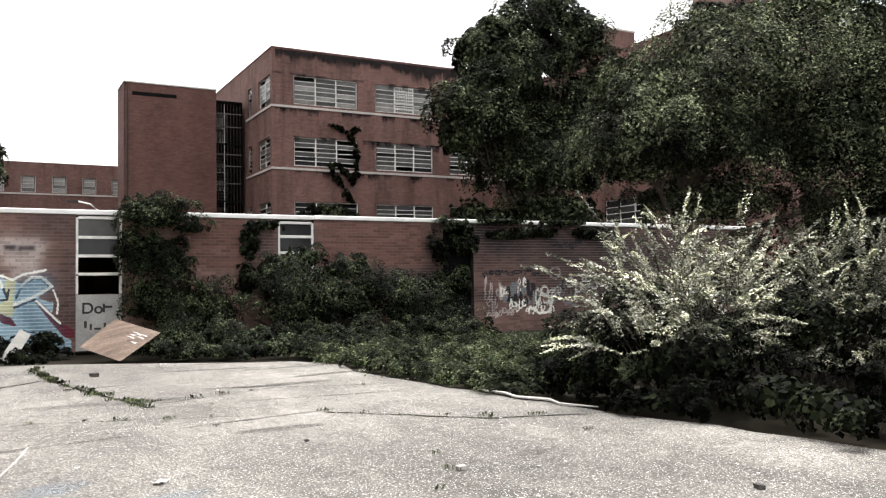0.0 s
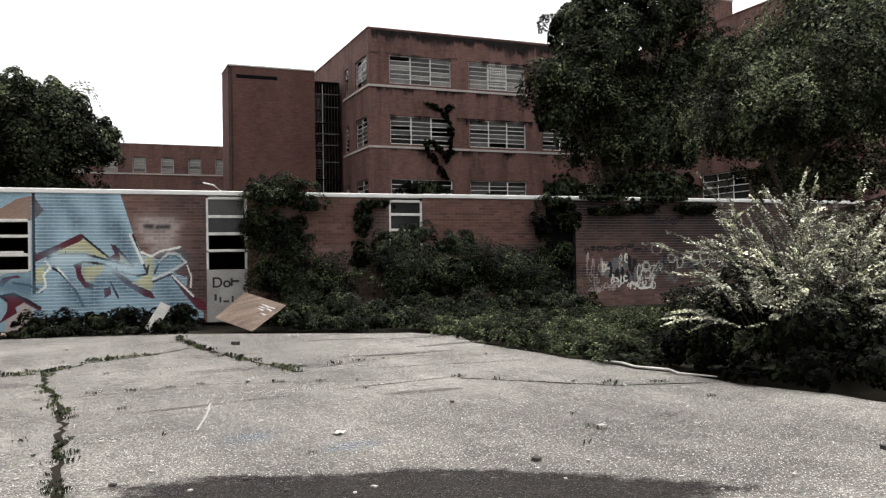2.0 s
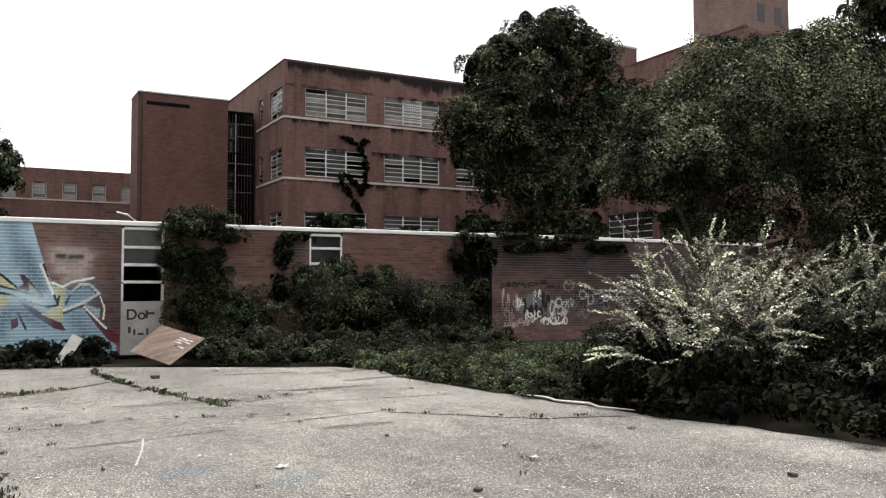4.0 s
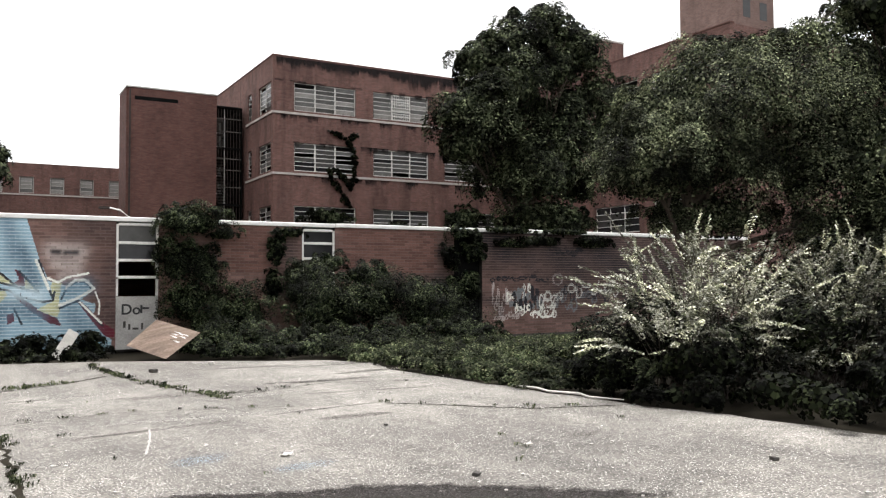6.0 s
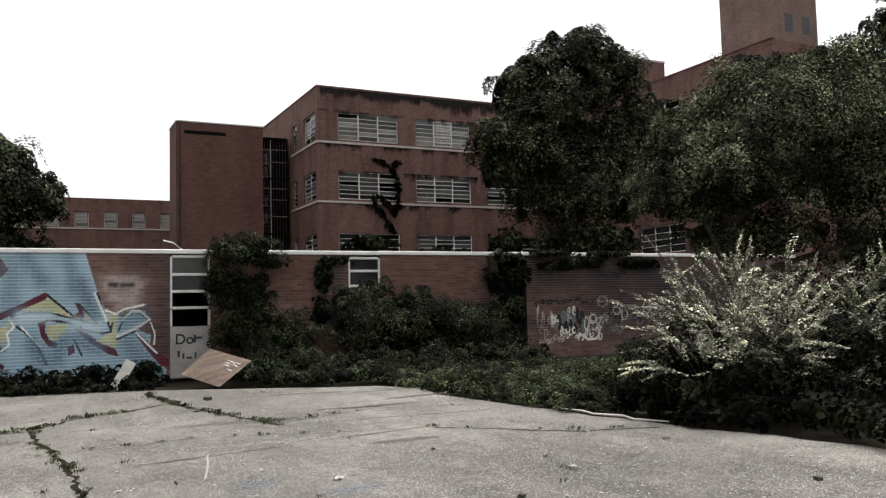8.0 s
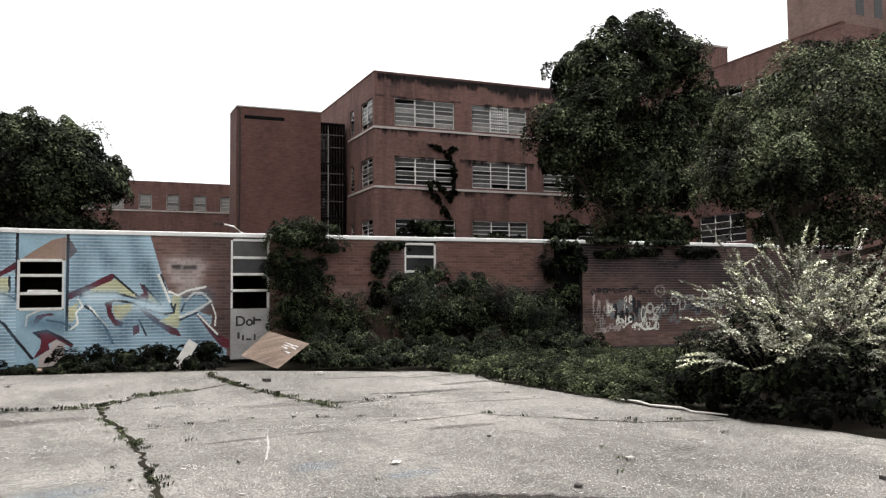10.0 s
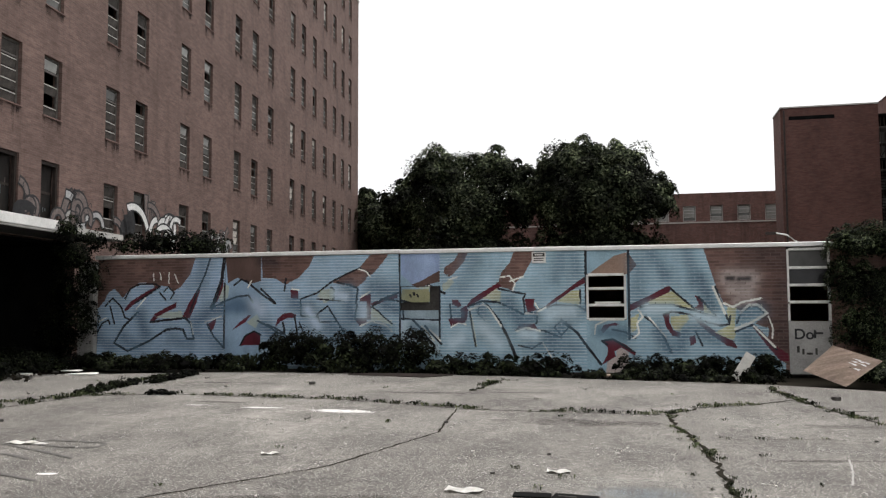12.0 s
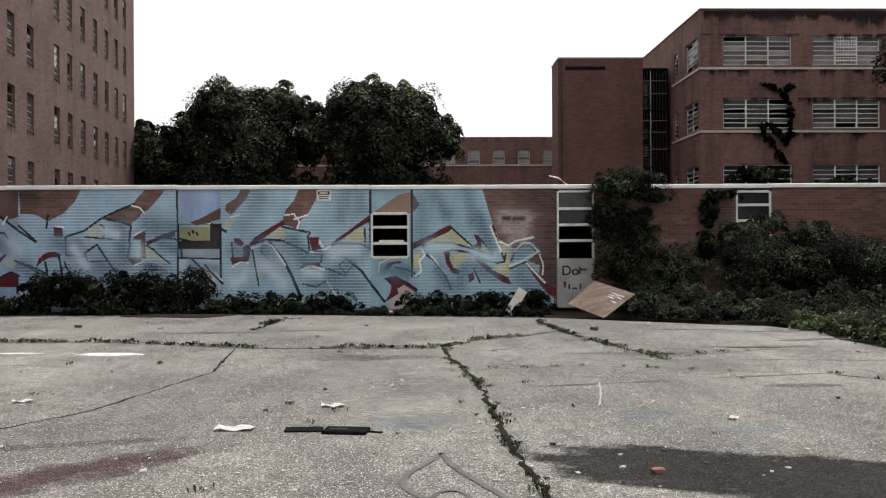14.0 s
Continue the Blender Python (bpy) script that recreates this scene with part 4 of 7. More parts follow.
mist("chalk", [(2.29, 1.82), (2.59, 1.86)], 0.18, 0.35)
mist("black", [(2.10, 2.39), (2.22, 2.39)], 0.10, 0.70)
mist("black", [(2.37, 2.38), (2.61, 2.38)], 0.10, 0.70)
mist("black", [(2.90, 3.08), (3.50, 3.01)], 0.60, 0.28)
mist("black", [(3.49, 2.19), (3.41, 0.69)], 0.50, 0.30)
mist("black", [(-10.58, 3.06), (-10.19, 2.98)], 0.30, 0.40)

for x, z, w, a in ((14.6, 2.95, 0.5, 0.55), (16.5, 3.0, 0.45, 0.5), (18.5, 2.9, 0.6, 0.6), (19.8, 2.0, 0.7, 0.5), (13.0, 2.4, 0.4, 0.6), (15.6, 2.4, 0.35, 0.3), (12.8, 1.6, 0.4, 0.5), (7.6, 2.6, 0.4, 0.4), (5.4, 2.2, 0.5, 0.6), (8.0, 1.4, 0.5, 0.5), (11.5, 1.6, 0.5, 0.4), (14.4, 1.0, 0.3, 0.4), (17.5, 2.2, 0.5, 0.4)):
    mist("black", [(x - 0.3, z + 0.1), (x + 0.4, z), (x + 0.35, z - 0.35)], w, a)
# broad darkening of stained brick: shade of the trees put into the colour
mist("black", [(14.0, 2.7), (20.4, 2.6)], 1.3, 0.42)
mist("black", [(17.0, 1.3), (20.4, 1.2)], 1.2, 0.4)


def scribble(paint, x0, x1, z0, z1, count, width, seed):
    """A row of looping, unreadable marks one after another."""
    rng = random.Random(seed)
    step = (x1 - x0) / count
    for n in range(count):
        cx, cz, h = x0 + (n + 0.5) * step, (z0 + z1) / 2 + rng.uniform(-0.33, 0.33) * (z1 - z0), (z1 - z0) * rng.uniform(0.12, 0.38)
        a0, turns, thin = rng.uniform(0, 6.28), rng.choice((0.6, 0.8, 1.0, 1.3)), rng.uniform(0.3, 0.7)
        pts = [(cx + step * thin * math.cos(a0 + 6.28 * turns * k / 9) + 0.04 * k / 9, cz + h * math.sin(a0 + 6.28 * turns * k / 9) * (1 - 0.4 * k / 9)) for k in range(10)]
        stroke(paint, pts, width)
        if rng.random() < 0.6:
            stroke(paint, [(cx - step * 0.3, cz - h), (cx + step * rng.uniform(-0.3, 0.5), cz + h * rng.uniform(0.2, 1))], width)


scribble("black", 14.35, 16.6, 1.62, 1.88, 10, 0.03, 1)
scribble("chalk", 14.45, 15.2, 0.55, 1.5, 9, 0.024, 2)
scribble("cream", 15.0, 15.9, 1.0, 1.55, 9, 0.024, 3)
scribble("steel", 15.1, 16.3, 0.75, 1.4, 9, 0.045, 4)
scribble("black", 15.2, 16.4, 0.7, 1.45, 13, 0.045, 5)
scribble("cream", 15.3, 16.9, 0.5, 0.95, 14, 0.024, 6)
scribble("chalk", 14.5, 15.6, 0.4, 0.75, 8, 0.022, 7)
scribble("cream", 16.2, 17.2, 0.7, 1.5, 4, 0.035, 8)
scribble("steel", 16.9, 18.6, 0.6, 1.4, 8, 0.035, 9)
scribble("black", 17.2, 19.4, 1.0, 1.7, 9, 0.03, 10)
scribble("cream", 17.4, 19.6, 1.1, 1.75, 7, 0.03, 11)
stroke("chalk", [(17.0 + 0.2 * math.cos(k * 0.7), 1.72 + 0.17 * math.sin(k * 0.7)) for k in range(10)], 0.04)
stroke("cream", [(16.05, 0.7), (16.4, 0.5), (16.75, 0.55), (16.9, 0.9)], 0.05)
scribble("black", 16.9, 18.0, 2.5, 2.8, 5, 0.035, 12)
stroke("black", [(-6.08, 2.1), (-6.06, 2.04)], 0.04)

# weathering of the paint: each cell a little lighter or darker, bare brick differing from brick to brick
wear = np.random.default_rng(31)


def shade_at(x, z, tone=None):
    """The paint's colour at points of the wall."""
    i = np.clip(((x - X0) / CX).astype(int), 0, NX - 1)
    j = np.clip((z / CZ).astype(int), 0, NZ - 1)
    idx = CHART[j, i]
    col = SHADES[idx] * wear.uniform(0.86, 1.14, len(x))[:, None]
    drift = 0.5 * np.sin(x * 2.1 + 1.3 * np.sin(z * 1.7)) * np.sin(z * 2.3 + x * 0.6) + 0.5 * np.sin(x * 5.3 + z * 3.1) * np.sin(z * 4.1 - x * 1.9)
    col = col * (1 + 0.22 * drift)[:, None]
    cloud = np.clip(0.5 + 0.9 * drift + 0.35 * np.sin(x * 1.37 + 4 * z) * np.sin(z * 3.3 - x * 0.8), 0, 1) * np.clip(1.25 - z / 2.6, 0.15, 1)
    mixed = col * (1 - 0.3 * cloud[:, None]) + SHADES[2] * 0.9 * 0.3 * cloud[:, None]
    col = np.where(((idx == 1) | (idx == 3))[:, None], mixed, col)
    cover = COVER[j, i][:, None]
    col = col * (1 - cover) + MIST_TINT[j, i] * cover
    west = np.clip((-x - 4) / 7, 0, 1)[:, None] * np.isin(idx, (1, 2, 3, 4))[:, None]
    col = col * (1 + west * np.array([0.02, -0.03, 0.07]))
    dull = (0.6 * np.clip((-x - 2) / 4, 0, 1))[:, None] * (idx == 9)[:, None]
    col = col * (1 - dull) + SHADES[4] * 1.25 * dull
    if tone is not None:
        col = np.where((idx == 0)[:, None], col * tone[:, None] * [1, 1, 1], col * (0.82 + 0.18 * tone)[:, None])
    return col


def painted_material():
    m, nt, b = nodes_of("painted_brick", 0.8, 0, 0.25)
    at = nt.nodes.new("ShaderNodeAttribute")
    at.attribute_name = "paint"
    grime = noise_of(nt, 1.8, 6, 0.7, None, (1, 1, 0.35))
    fine = noise_of(nt, 55, 3, 0.6)
    col = mix_of(nt, 0.5, at.outputs["Color"], ramp_of(nt, grime, [(0.3, (0.32, 0.31, 0.30)), (0.7, (0.66, 0.66, 0.66))]), "OVERLAY")
    col = mix_of(nt, 0.4, col, ramp_of(nt, fine, [(0.3, (0.3, 0.3, 0.3)), (0.7, (0.7, 0.7, 0.7))]), "OVERLAY")
    nt.links.new(col, b.inputs["Base Color"])
    bump_of(nt, b, fine, 0.4, 0.004)
    return m


M["painted"] = painted_material()


def coloured(me, cols):
    """Gives a mesh of loose quads one colour a quad."""
    lay = me.attributes.new("paint", "FLOAT_COLOR", "CORNER")
    rgba = np.concatenate([cols, np.ones((len(cols), 1))], 1)
    lay.data.foreach_set("color", np.repeat(rgba, 4, 0).astype(np.float32).ravel())
    return me


def front_quads(x0, x1, z0, z1, y):
    return np.stack([np.stack([x0, y, z0], 1), np.stack([x1, y, z0], 1), np.stack([x1, y, z1], 1), np.stack([x0, y, z1], 1)], 1)


PICKED = []


def brick_rows(a, b):
    """The bricks of one stretch of wall: (x0, x1, z0, z1), in running bond."""
    out = []
    for r in range(int(TOP / COURSE)):
        x = a - (0.5 * BRICK if r % 2 else 0)
        while x < b:
            p, q = max(x, a), min(x + BRICK - 0.011, b)
            if q - p > 0.03:
                out.append((p, q, r * COURSE + 0.014, (r + 1) * COURSE - 0.003))
            x += BRICK
    return out


def is_picked(p, q, z):
    return z > 1.85 and q - p > 0.2 and (5.95 < p < 7.3 or 9.3 < p < 12.4)


for a, b in zip(spans[0::2], spans[1::2]):
    rowsb = brick_rows(a, b)
    PICKED += [r for r in rowsb if is_picked(*r[:3])]
    arr = np.array([r for r in rowsb if not is_picked(*r[:3])])
    n = len(arr)
    tone = wear.uniform(0.72, 1.26, n)
    proud = wear.uniform(0.0, 0.005, n)
    nu, nv = (14, 5) if a < 4 or 14 < a < 18 else (2, 1)
    qs, cs = [], []
    for u in range(nu):
        for v in range(nv):
            w, h = arr[:, 1] - arr[:, 0], arr[:, 3] - arr[:, 2]
            x0, x1 = arr[:, 0] + w * u / nu, arr[:, 0] + w * (u + 1) / nu
            z0, z1 = arr[:, 2] + h * v / nv, arr[:, 2] + h * (v + 1) / nv
            qs.append(front_quads(x0, x1, z0, z1, -proud))
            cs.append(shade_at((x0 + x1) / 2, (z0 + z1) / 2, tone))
    x0, x1, z0, z1 = arr.T
    f, k = -proud, np.full(n, 0.018)
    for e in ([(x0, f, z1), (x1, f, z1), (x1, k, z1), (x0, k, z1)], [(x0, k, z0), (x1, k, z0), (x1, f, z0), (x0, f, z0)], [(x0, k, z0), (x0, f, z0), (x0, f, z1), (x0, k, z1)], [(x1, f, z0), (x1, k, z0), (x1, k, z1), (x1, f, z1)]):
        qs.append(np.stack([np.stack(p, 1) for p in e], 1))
        # edge faces a fifth darker: shade of the joints put into the paint
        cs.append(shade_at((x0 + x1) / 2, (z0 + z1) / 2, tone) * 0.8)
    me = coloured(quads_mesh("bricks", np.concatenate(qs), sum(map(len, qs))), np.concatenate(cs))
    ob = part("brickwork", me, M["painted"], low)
    ob["kind"] = "stuff"
    # mortar bed behind the bricks
    nx, nz = max(1, int((b - a) / 0.05)), int(TOP / COURSE)
    gx, gz = np.meshgrid(a + (np.arange(nx)) * (b - a) / nx, np.arange(nz) * TOP / nz)
    gx, gz = gx.ravel(), gz.ravel()
    me = quads_mesh("mortar", front_quads(gx, gx + (b - a) / nx, gz, gz + TOP / nz, np.full(len(gx), 0.006)), len(gx))
    i = CHART[np.clip(((gz + 0.03) / CZ).astype(int), 0, NZ - 1), np.clip(((gx + 0.025 - X0) / CX).astype(int), 0, NX - 1)]
    mort = np.where((i == 0)[:, None], np.array([(0.15, 0.108, 0.093)]), SHADES[i] * np.where(np.isin(i, (6, 8)), 0.9, 0.85)[:, None] + np.where(np.isin(i, (6, 8)), 0.02, 0.06)[:, None])
    part("mortar", coloured(me, mort), M["painted"], low)
    if a > 4:
        continue
    # paint carried over the bed joints
    nx = max(1, int((b - a) / 0.0125))
    gx, gz = np.meshgrid(a + np.arange(nx) * (b - a) / nx, np.arange(1, nz) * COURSE - 0.006)
    gx, gz = gx.ravel(), gz.ravel()
    me = quads_mesh("joints", front_quads(gx, gx + (b - a) / nx, gz, gz + 0.028, np.full(len(gx), 0.004)), len(gx))
    i = CHART[np.clip(((gz + 0.012) / CZ).astype(int), 0, NZ - 1), np.clip(((gx + 0.006 - X0) / CX).astype(int), 0, NX - 1)]
    lift = np.where(np.isin(i, (6, 8)), 0.02, np.where(i == 0, 0.035, 0.34))[:, None]
    ob = part("joints", coloured(me, shade_at(gx + 0.006, gz + 0.012) * np.where(np.isin(i, (0, 6, 8)), 1.0, 0.75)[:, None] + lift), M["painted"], low)
    ob["kind"] = "stuff"

# boarded and glazed bays
def bay_panel(a, b, z0, z1, depth, name="panel", label=""):
    """A painted board in a bay."""
    nx, nz = int((b - a) / CX), max(1, int((z1 - z0) / CZ))
    gx, gz = np.meshgrid(a + np.arange(nx) * (b - a) / nx, z0 + np.arange(nz) * (z1 - z0) / nz)
    gx, gz = gx.ravel(), gz.ravel()
    wx, wz = (b - a) / nx, (z1 - z0) / nz
    front = front_quads(gx, gx + wx, gz, gz + wz, np.full(len(gx), depth))
    col = shade_at(gx + wx / 2, gz + wz / 2)
    y = np.array([depth + 0.04])
    A, B, Z0, Z1, F = (np.array([v]) for v in (a, b, z0, z1, depth))
    rim = [np.stack([np.stack(p, 1) for p in e], 1) for e in ([(A, F, Z1), (B, F, Z1), (B, y, Z1), (A, y, Z1)], [(A, y, Z0), (B, y, Z0), (B, F, Z0), (A, F, Z0)], [(B, y, Z0), (A, y, Z0), (A, y, Z1), (B, y, Z1)])]
    me = coloured(quads_mesh(name, np.concatenate([front, *rim]), len(front) + 3), np.concatenate([col, np.full((3, 3), 0.1)]))
    return part(name, me, M["painted"], low, label)


def bay_window(a, b, levels, glazed, at=0.02):
    """White timber lights one above another in a bay, some without glass."""
    w = b - a
    win = part("window", boxes((a, a + 0.055, at, at + 0.09, levels[-1], levels[0])), M["white"], low, "white timber window, glass mostly gone")
    part("jamb", boxes((b - 0.055, b, at, at + 0.09, levels[-1], levels[0])), M["white"], win)
    for z in levels:
        part("rail", softbox(a + 0.055, b - 0.055, at - 0.012, at + 0.075, z - 0.035, z + 0.035, 0.008, 1), M["white"], win)
    for (hi, lo), g in zip(zip(levels, levels[1:]), glazed):
        if g:
            part("pane", boxes((a + 0.055, b - 0.055, at + 0.04, at + 0.048, lo + 0.035, hi - 0.035)), M[g], win)
    return win


def smooth_panel(a, b, z0, z1, mat, depth=0.04, label=""):
    return part("panel", softbox(a, b, depth, depth + 0.05, z0, z1, 0.006, 1), M[mat], low, label)


bay_panel(-11.72, -10.61, 0.0, TOP, 0.022)
bay_panel(-6.46, -5.36, 2.28, TOP, 0.03, label="blue-violet painted board")
bay_panel(-6.42, -5.62, 1.84, 2.26, -0.02, label="loose olive board")
bay_panel(-6.46, -5.36, 0.0, 1.62, 0.03)
part("bay_back", boxes((-6.46, -5.36, 0.16, 0.2, 1.6, 2.3)), M["interior"], low)
bay_panel(-1.42, -0.40, 2.56, TOP, 0.024, label="board with blue paint and bare wood")
bay_window(-1.42, -0.40, [2.53, 2.17, 1.74, 1.37], [None, None, None])
part("torn_mesh", boxes((-1.2, -0.55, 0.05, 0.06, 1.78, 1.83)), M["white"], low)
bay_panel(-1.42, -0.40, 0.0, 1.35, 0.03)
bay_window(3.50, 4.50, [3.1, 2.64, 2.21, 1.79], ["pane_mid", "pane_dark", None])
part("jamb", boxes((3.5, 3.555, 0.02, 0.11, 1.33, 1.75)), M["white"], low)
part("jamb", boxes((4.445, 4.5, 0.02, 0.11, 1.33, 1.75)), M["white"], low)
smooth_panel(3.50, 4.50, 0.02, 1.32, "panel_grey", 0.03, "grey board sprayed with short black words")
bay_window(8.28, 9.24, [3.08, 2.72, 2.3, 1.5], ["pane_dark", "pane_dark", "slat"])
smooth_panel(8.28, 9.24, 0.02, 1.46, "panel_grey")
# open bay closed by a sheet, its inner shade put into the black
smooth_panel(13.10, 14.10, 0.02, 3.1, "black_and_shade", 0.16)


def spray_text(words, at, size, mat, name, label):
    cu = bpy.data.curves.new(name, "FONT")
    cu.body, cu.size, cu.extrude, cu.offset = words, size, 0.001, size * 0.018
    me = bpy.data.meshes.new(name)
    tmp = bpy.data.objects.new(name, cu)
    scene.collection.objects.link(tmp)
    me = bpy.data.meshes.new_from_object(tmp.evaluated_get(bpy.context.evaluated_depsgraph_get()))
    bpy.data.objects.remove(tmp)
    me.materials.clear()
    ob = part(name, me, M[mat], low, label, at)
    return ob


spray_text("Do", pose(3.62, 0.026, 0.88, 90), 0.36, "black", "sprayed_word", "black sprayed letters")
for x, z, w, h in ((4.08, 0.9, 0.05, 0.2), (4.13, 1.0, 0.16, 0.05), (3.68, 0.55, 0.06, 0.16), (3.8, 0.5, 0.05, 0.14), (3.9, 0.5, 0.14, 0.05), (4.1, 0.5, 0.05, 0.16)):
    part("spray_mark", boxes((x, x + w, 0.022, 0.026, z, z + h)), M["black" if z > 0.8 else "interior"], low)

# warning sign on the wall
sign = thing("warning_sign", (-2.83, WALL_Y - 0.012, 2.86), "small white metal warning sign with dark bars, fixed to the wall", "sign")
part("plate", softbox(0, 0.37, -0.008, 0.004, 0, 0.29, 0.003, 1), M["white"], sign)
part("heading_bar", boxes((0.03, 0.34, -0.011, -0.0085, 0.17, 0.26)), M["interior"], sign)
part("heading_stripe", boxes((0.08, 0.29, -0.013, -0.0115, 0.2, 0.23)), M["white"], sign)
for z in (0.11, 0.055):
    part("text_bar", boxes((0.05, 0.31, -0.011, -0.0085, z, z + 0.025)), M["interior"], sign)

# the bent lamp arm over the roof
lamp = thing("lamp_arm", (4.5, 26.0, TOP + 0.06), "thin bent pale lamp arm standing on the low roof", "lamp")
part("arm", tube(bmesh.new(), [(0, 0, 0), (-0.05, 0, 0.35), (-0.3, 0, 0.55), (-0.62, 0, 0.62)], [0.03, 0.028, 0.026, 0.024], 7), M["white"], lamp)
part("head", softbox(-0.9, -0.6, -0.06, 0.06, 0.57, 0.65, 0.02), M["darkframe"], lamp)

# single bricks of the bare stretches
me_b = bpy.data.meshes.new("brick")
bm = softbox(0, BRICK - 0.011, 0, 0.022, 0, COURSE - 0.011, 0.003, 1)
bm.to_mesh(me_b)
bm.free()


def single_brick():
    m, nt, b = nodes_of("bare_brick", 0.85, 0, 0.2)
    info = nt.nodes.new("ShaderNodeObjectInfo")
    fine = noise_of(nt, 40, 3, 0.6)
    col = ramp_of(nt, info.outputs["Random"], [(0, (0.092, 0.050, 0.043)), (0.5, (0.135, 0.070, 0.058)), (1, (0.172, 0.094, 0.078))])
    col = mix_of(nt, 0.5, col, ramp_of(nt, fine, [(0.3, (0.3, 0.3, 0.3)), (0.7, (0.7, 0.7, 0.7))]), "OVERLAY")
    nt.links.new(col, b.inputs["Base Color"])
    bump_of(nt, b, fine, 0.5, 0.004)
    return m


me_b.materials.append(single_brick())
for p, q, z0, z1 in PICKED[:300]:
    part("brick", me_b, None, low, "", Matrix.Translation((p, -0.003 * noise.noise((p * 9, z0 * 9, 1)) - 0.002, z0)))
if PICKED[300:]:
    bm = boxes(*[(p, q, -0.002, 0.018, z0, z1) for p, q, z0, z1 in PICKED[300:]])
    ob = part("brickwork_rest", bm, me_b.materials[0], low)
    ob["kind"] = "stuff"


# ---------------------------------------------------------------- windows for the far buildings
def window(parent, at, w, h, cols, rows, frame_mat, seed, panes, name="window", gone=0.1, tilt=12):
    """A steel window: outer frame, mullions and glazing bars, one tilted pane to each opening, some broken out."""
    rng = random.Random(seed)
    fw, bw = 0.06, 0.042
    bm = boxes((0, w, 0.0, 0.08, 0, fw), (0, w, 0.0, 0.08, h - fw, h), (0, fw, 0.0, 0.08, fw, h - fw), (w - fw, w, 0.0, 0.08, fw, h - fw))
    win = part(name, bm, frame_mat, parent, "", at)
    cw, rh = (w - 2 * fw) / cols, (h - 2 * fw) / rows
    for c in range(1, cols):
        part("mullion", boxes((fw + c * cw - 0.045, fw + c * cw + 0.045, -0.01, 0.07, fw, h - fw)), frame_mat, win)
    for r in range(1, rows):
        for c in range(cols):
            part("glazing_bar", bar_mesh(round(cw - 0.09, 3), bw, frame_mat), None, win, "", pose(fw + c * cw + 0.045, rng.uniform(-0.03, 0.01), fw + r * rh - bw / 2 + rng.uniform(-0.012, 0.012), 0, rng.gauss(0, 0.5)))
    for c in range(cols):
        for r in range(rows):
            if rng.random() < gone:
                continue
            mat = rng.choices([p for p, _ in panes], [q for _, q in panes])[0]
            part("pane", pane_mesh(round(cw - 0.07, 3), round(rh - bw, 3), mat), None, win, "", pose(fw + c * cw + 0.035, 0.03, fw + r * rh + bw / 2, rng.choice((0.2, 0.8, 1.0, 1.6)) * tilt))
    return win


PANES = {}
BARS = {}


def bar_mesh(w, h, mat):
    if (w, h, mat.name) not in BARS:
        me = bpy.data.meshes.new("glazing_bar")
        bm = boxes((0, w, 0, 0.05, 0, h))
        bm.to_mesh(me)
        bm.free()
        me.materials.append(mat)
        BARS[w, h, mat.name] = me
    return BARS[w, h, mat.name]


def pane_mesh(w, h, mat):
    if (w, h, mat) not in PANES:
        me = bpy.data.meshes.new("pane")
        bm = boxes((0, w, -0.004, 0.004, 0, h))
        bm.to_mesh(me)
        bm.free()
        me.materials.append(M[mat])
        PANES[w, h, mat] = me
    return PANES[w, h, mat]


# ---------------------------------------------------------------- the three-storey block across the court
ROOF_Z = 16.45
block = thing("brick_building", (17.35, 52.0, 0), "three-storey red brick building with sooty walls and broken steel windows", "building")
STOREYS = [(4.9, 6.74), (9.02, 10.88), (12.98, 14.84)]
COLS = [(1.43, 5.80), (7.10, 11.42), (12.74, 17.02)]
holes = [(a, b, c, d) for a, b in COLS for c, d in STOREYS]
part("front_wall", pierced(20.65, 0, ROOF_Z, holes, 0.3), M["brick_far"], block)
side_holes = [(20 - 3.0, 20 - 0.42, c, d) for c, d in STOREYS] + [(20 - 5.55, 20 - 4.6, c, d) for c, d in STOREYS]
part("side_wall", pierced(20 - 0.3, 0, ROOF_Z, side_holes, 0.3), M["brick_far"], block, "", pose(0, 20, 0, 0, 0, -90))
wing_cols = [(1.4, 5.7), (7.1, 11.4), (12.7, 16.9)]
wing_holes = [(a, b, c, d) for a, b in wing_cols for c, d in STOREYS]
part("wing_wall", pierced(19.0, 0, ROOF_Z, wing_holes, 0.3), M["brick_far"], block, "", pose(20.65, 0, 0, 0, 0, -90))
part("wing_end", boxes((20.95, 40, -19.0, -18.7, 0, ROOF_Z)), M["brick_far"], block)
part("rear_wall", boxes((0.3, 40, 19.7, 20, 0, ROOF_Z), (39.7, 40, -18.7, 19.7, 0, ROOF_Z)), M["brick_far"], block)
part("roof", boxes((0.3, 39.7, 0.3, 19.7, ROOF_Z - 0.6, ROOF_Z - 0.4), (20.95, 39.7, -18.7, 0.3, ROOF_Z - 0.6, ROOF_Z - 0.4)), M["roof"], block)
for z in (4.3, 8.4, 12.4):
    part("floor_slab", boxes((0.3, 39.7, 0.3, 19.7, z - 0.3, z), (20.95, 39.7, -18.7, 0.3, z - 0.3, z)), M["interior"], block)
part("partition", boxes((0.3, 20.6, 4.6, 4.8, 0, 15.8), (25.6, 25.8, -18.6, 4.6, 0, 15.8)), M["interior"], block)
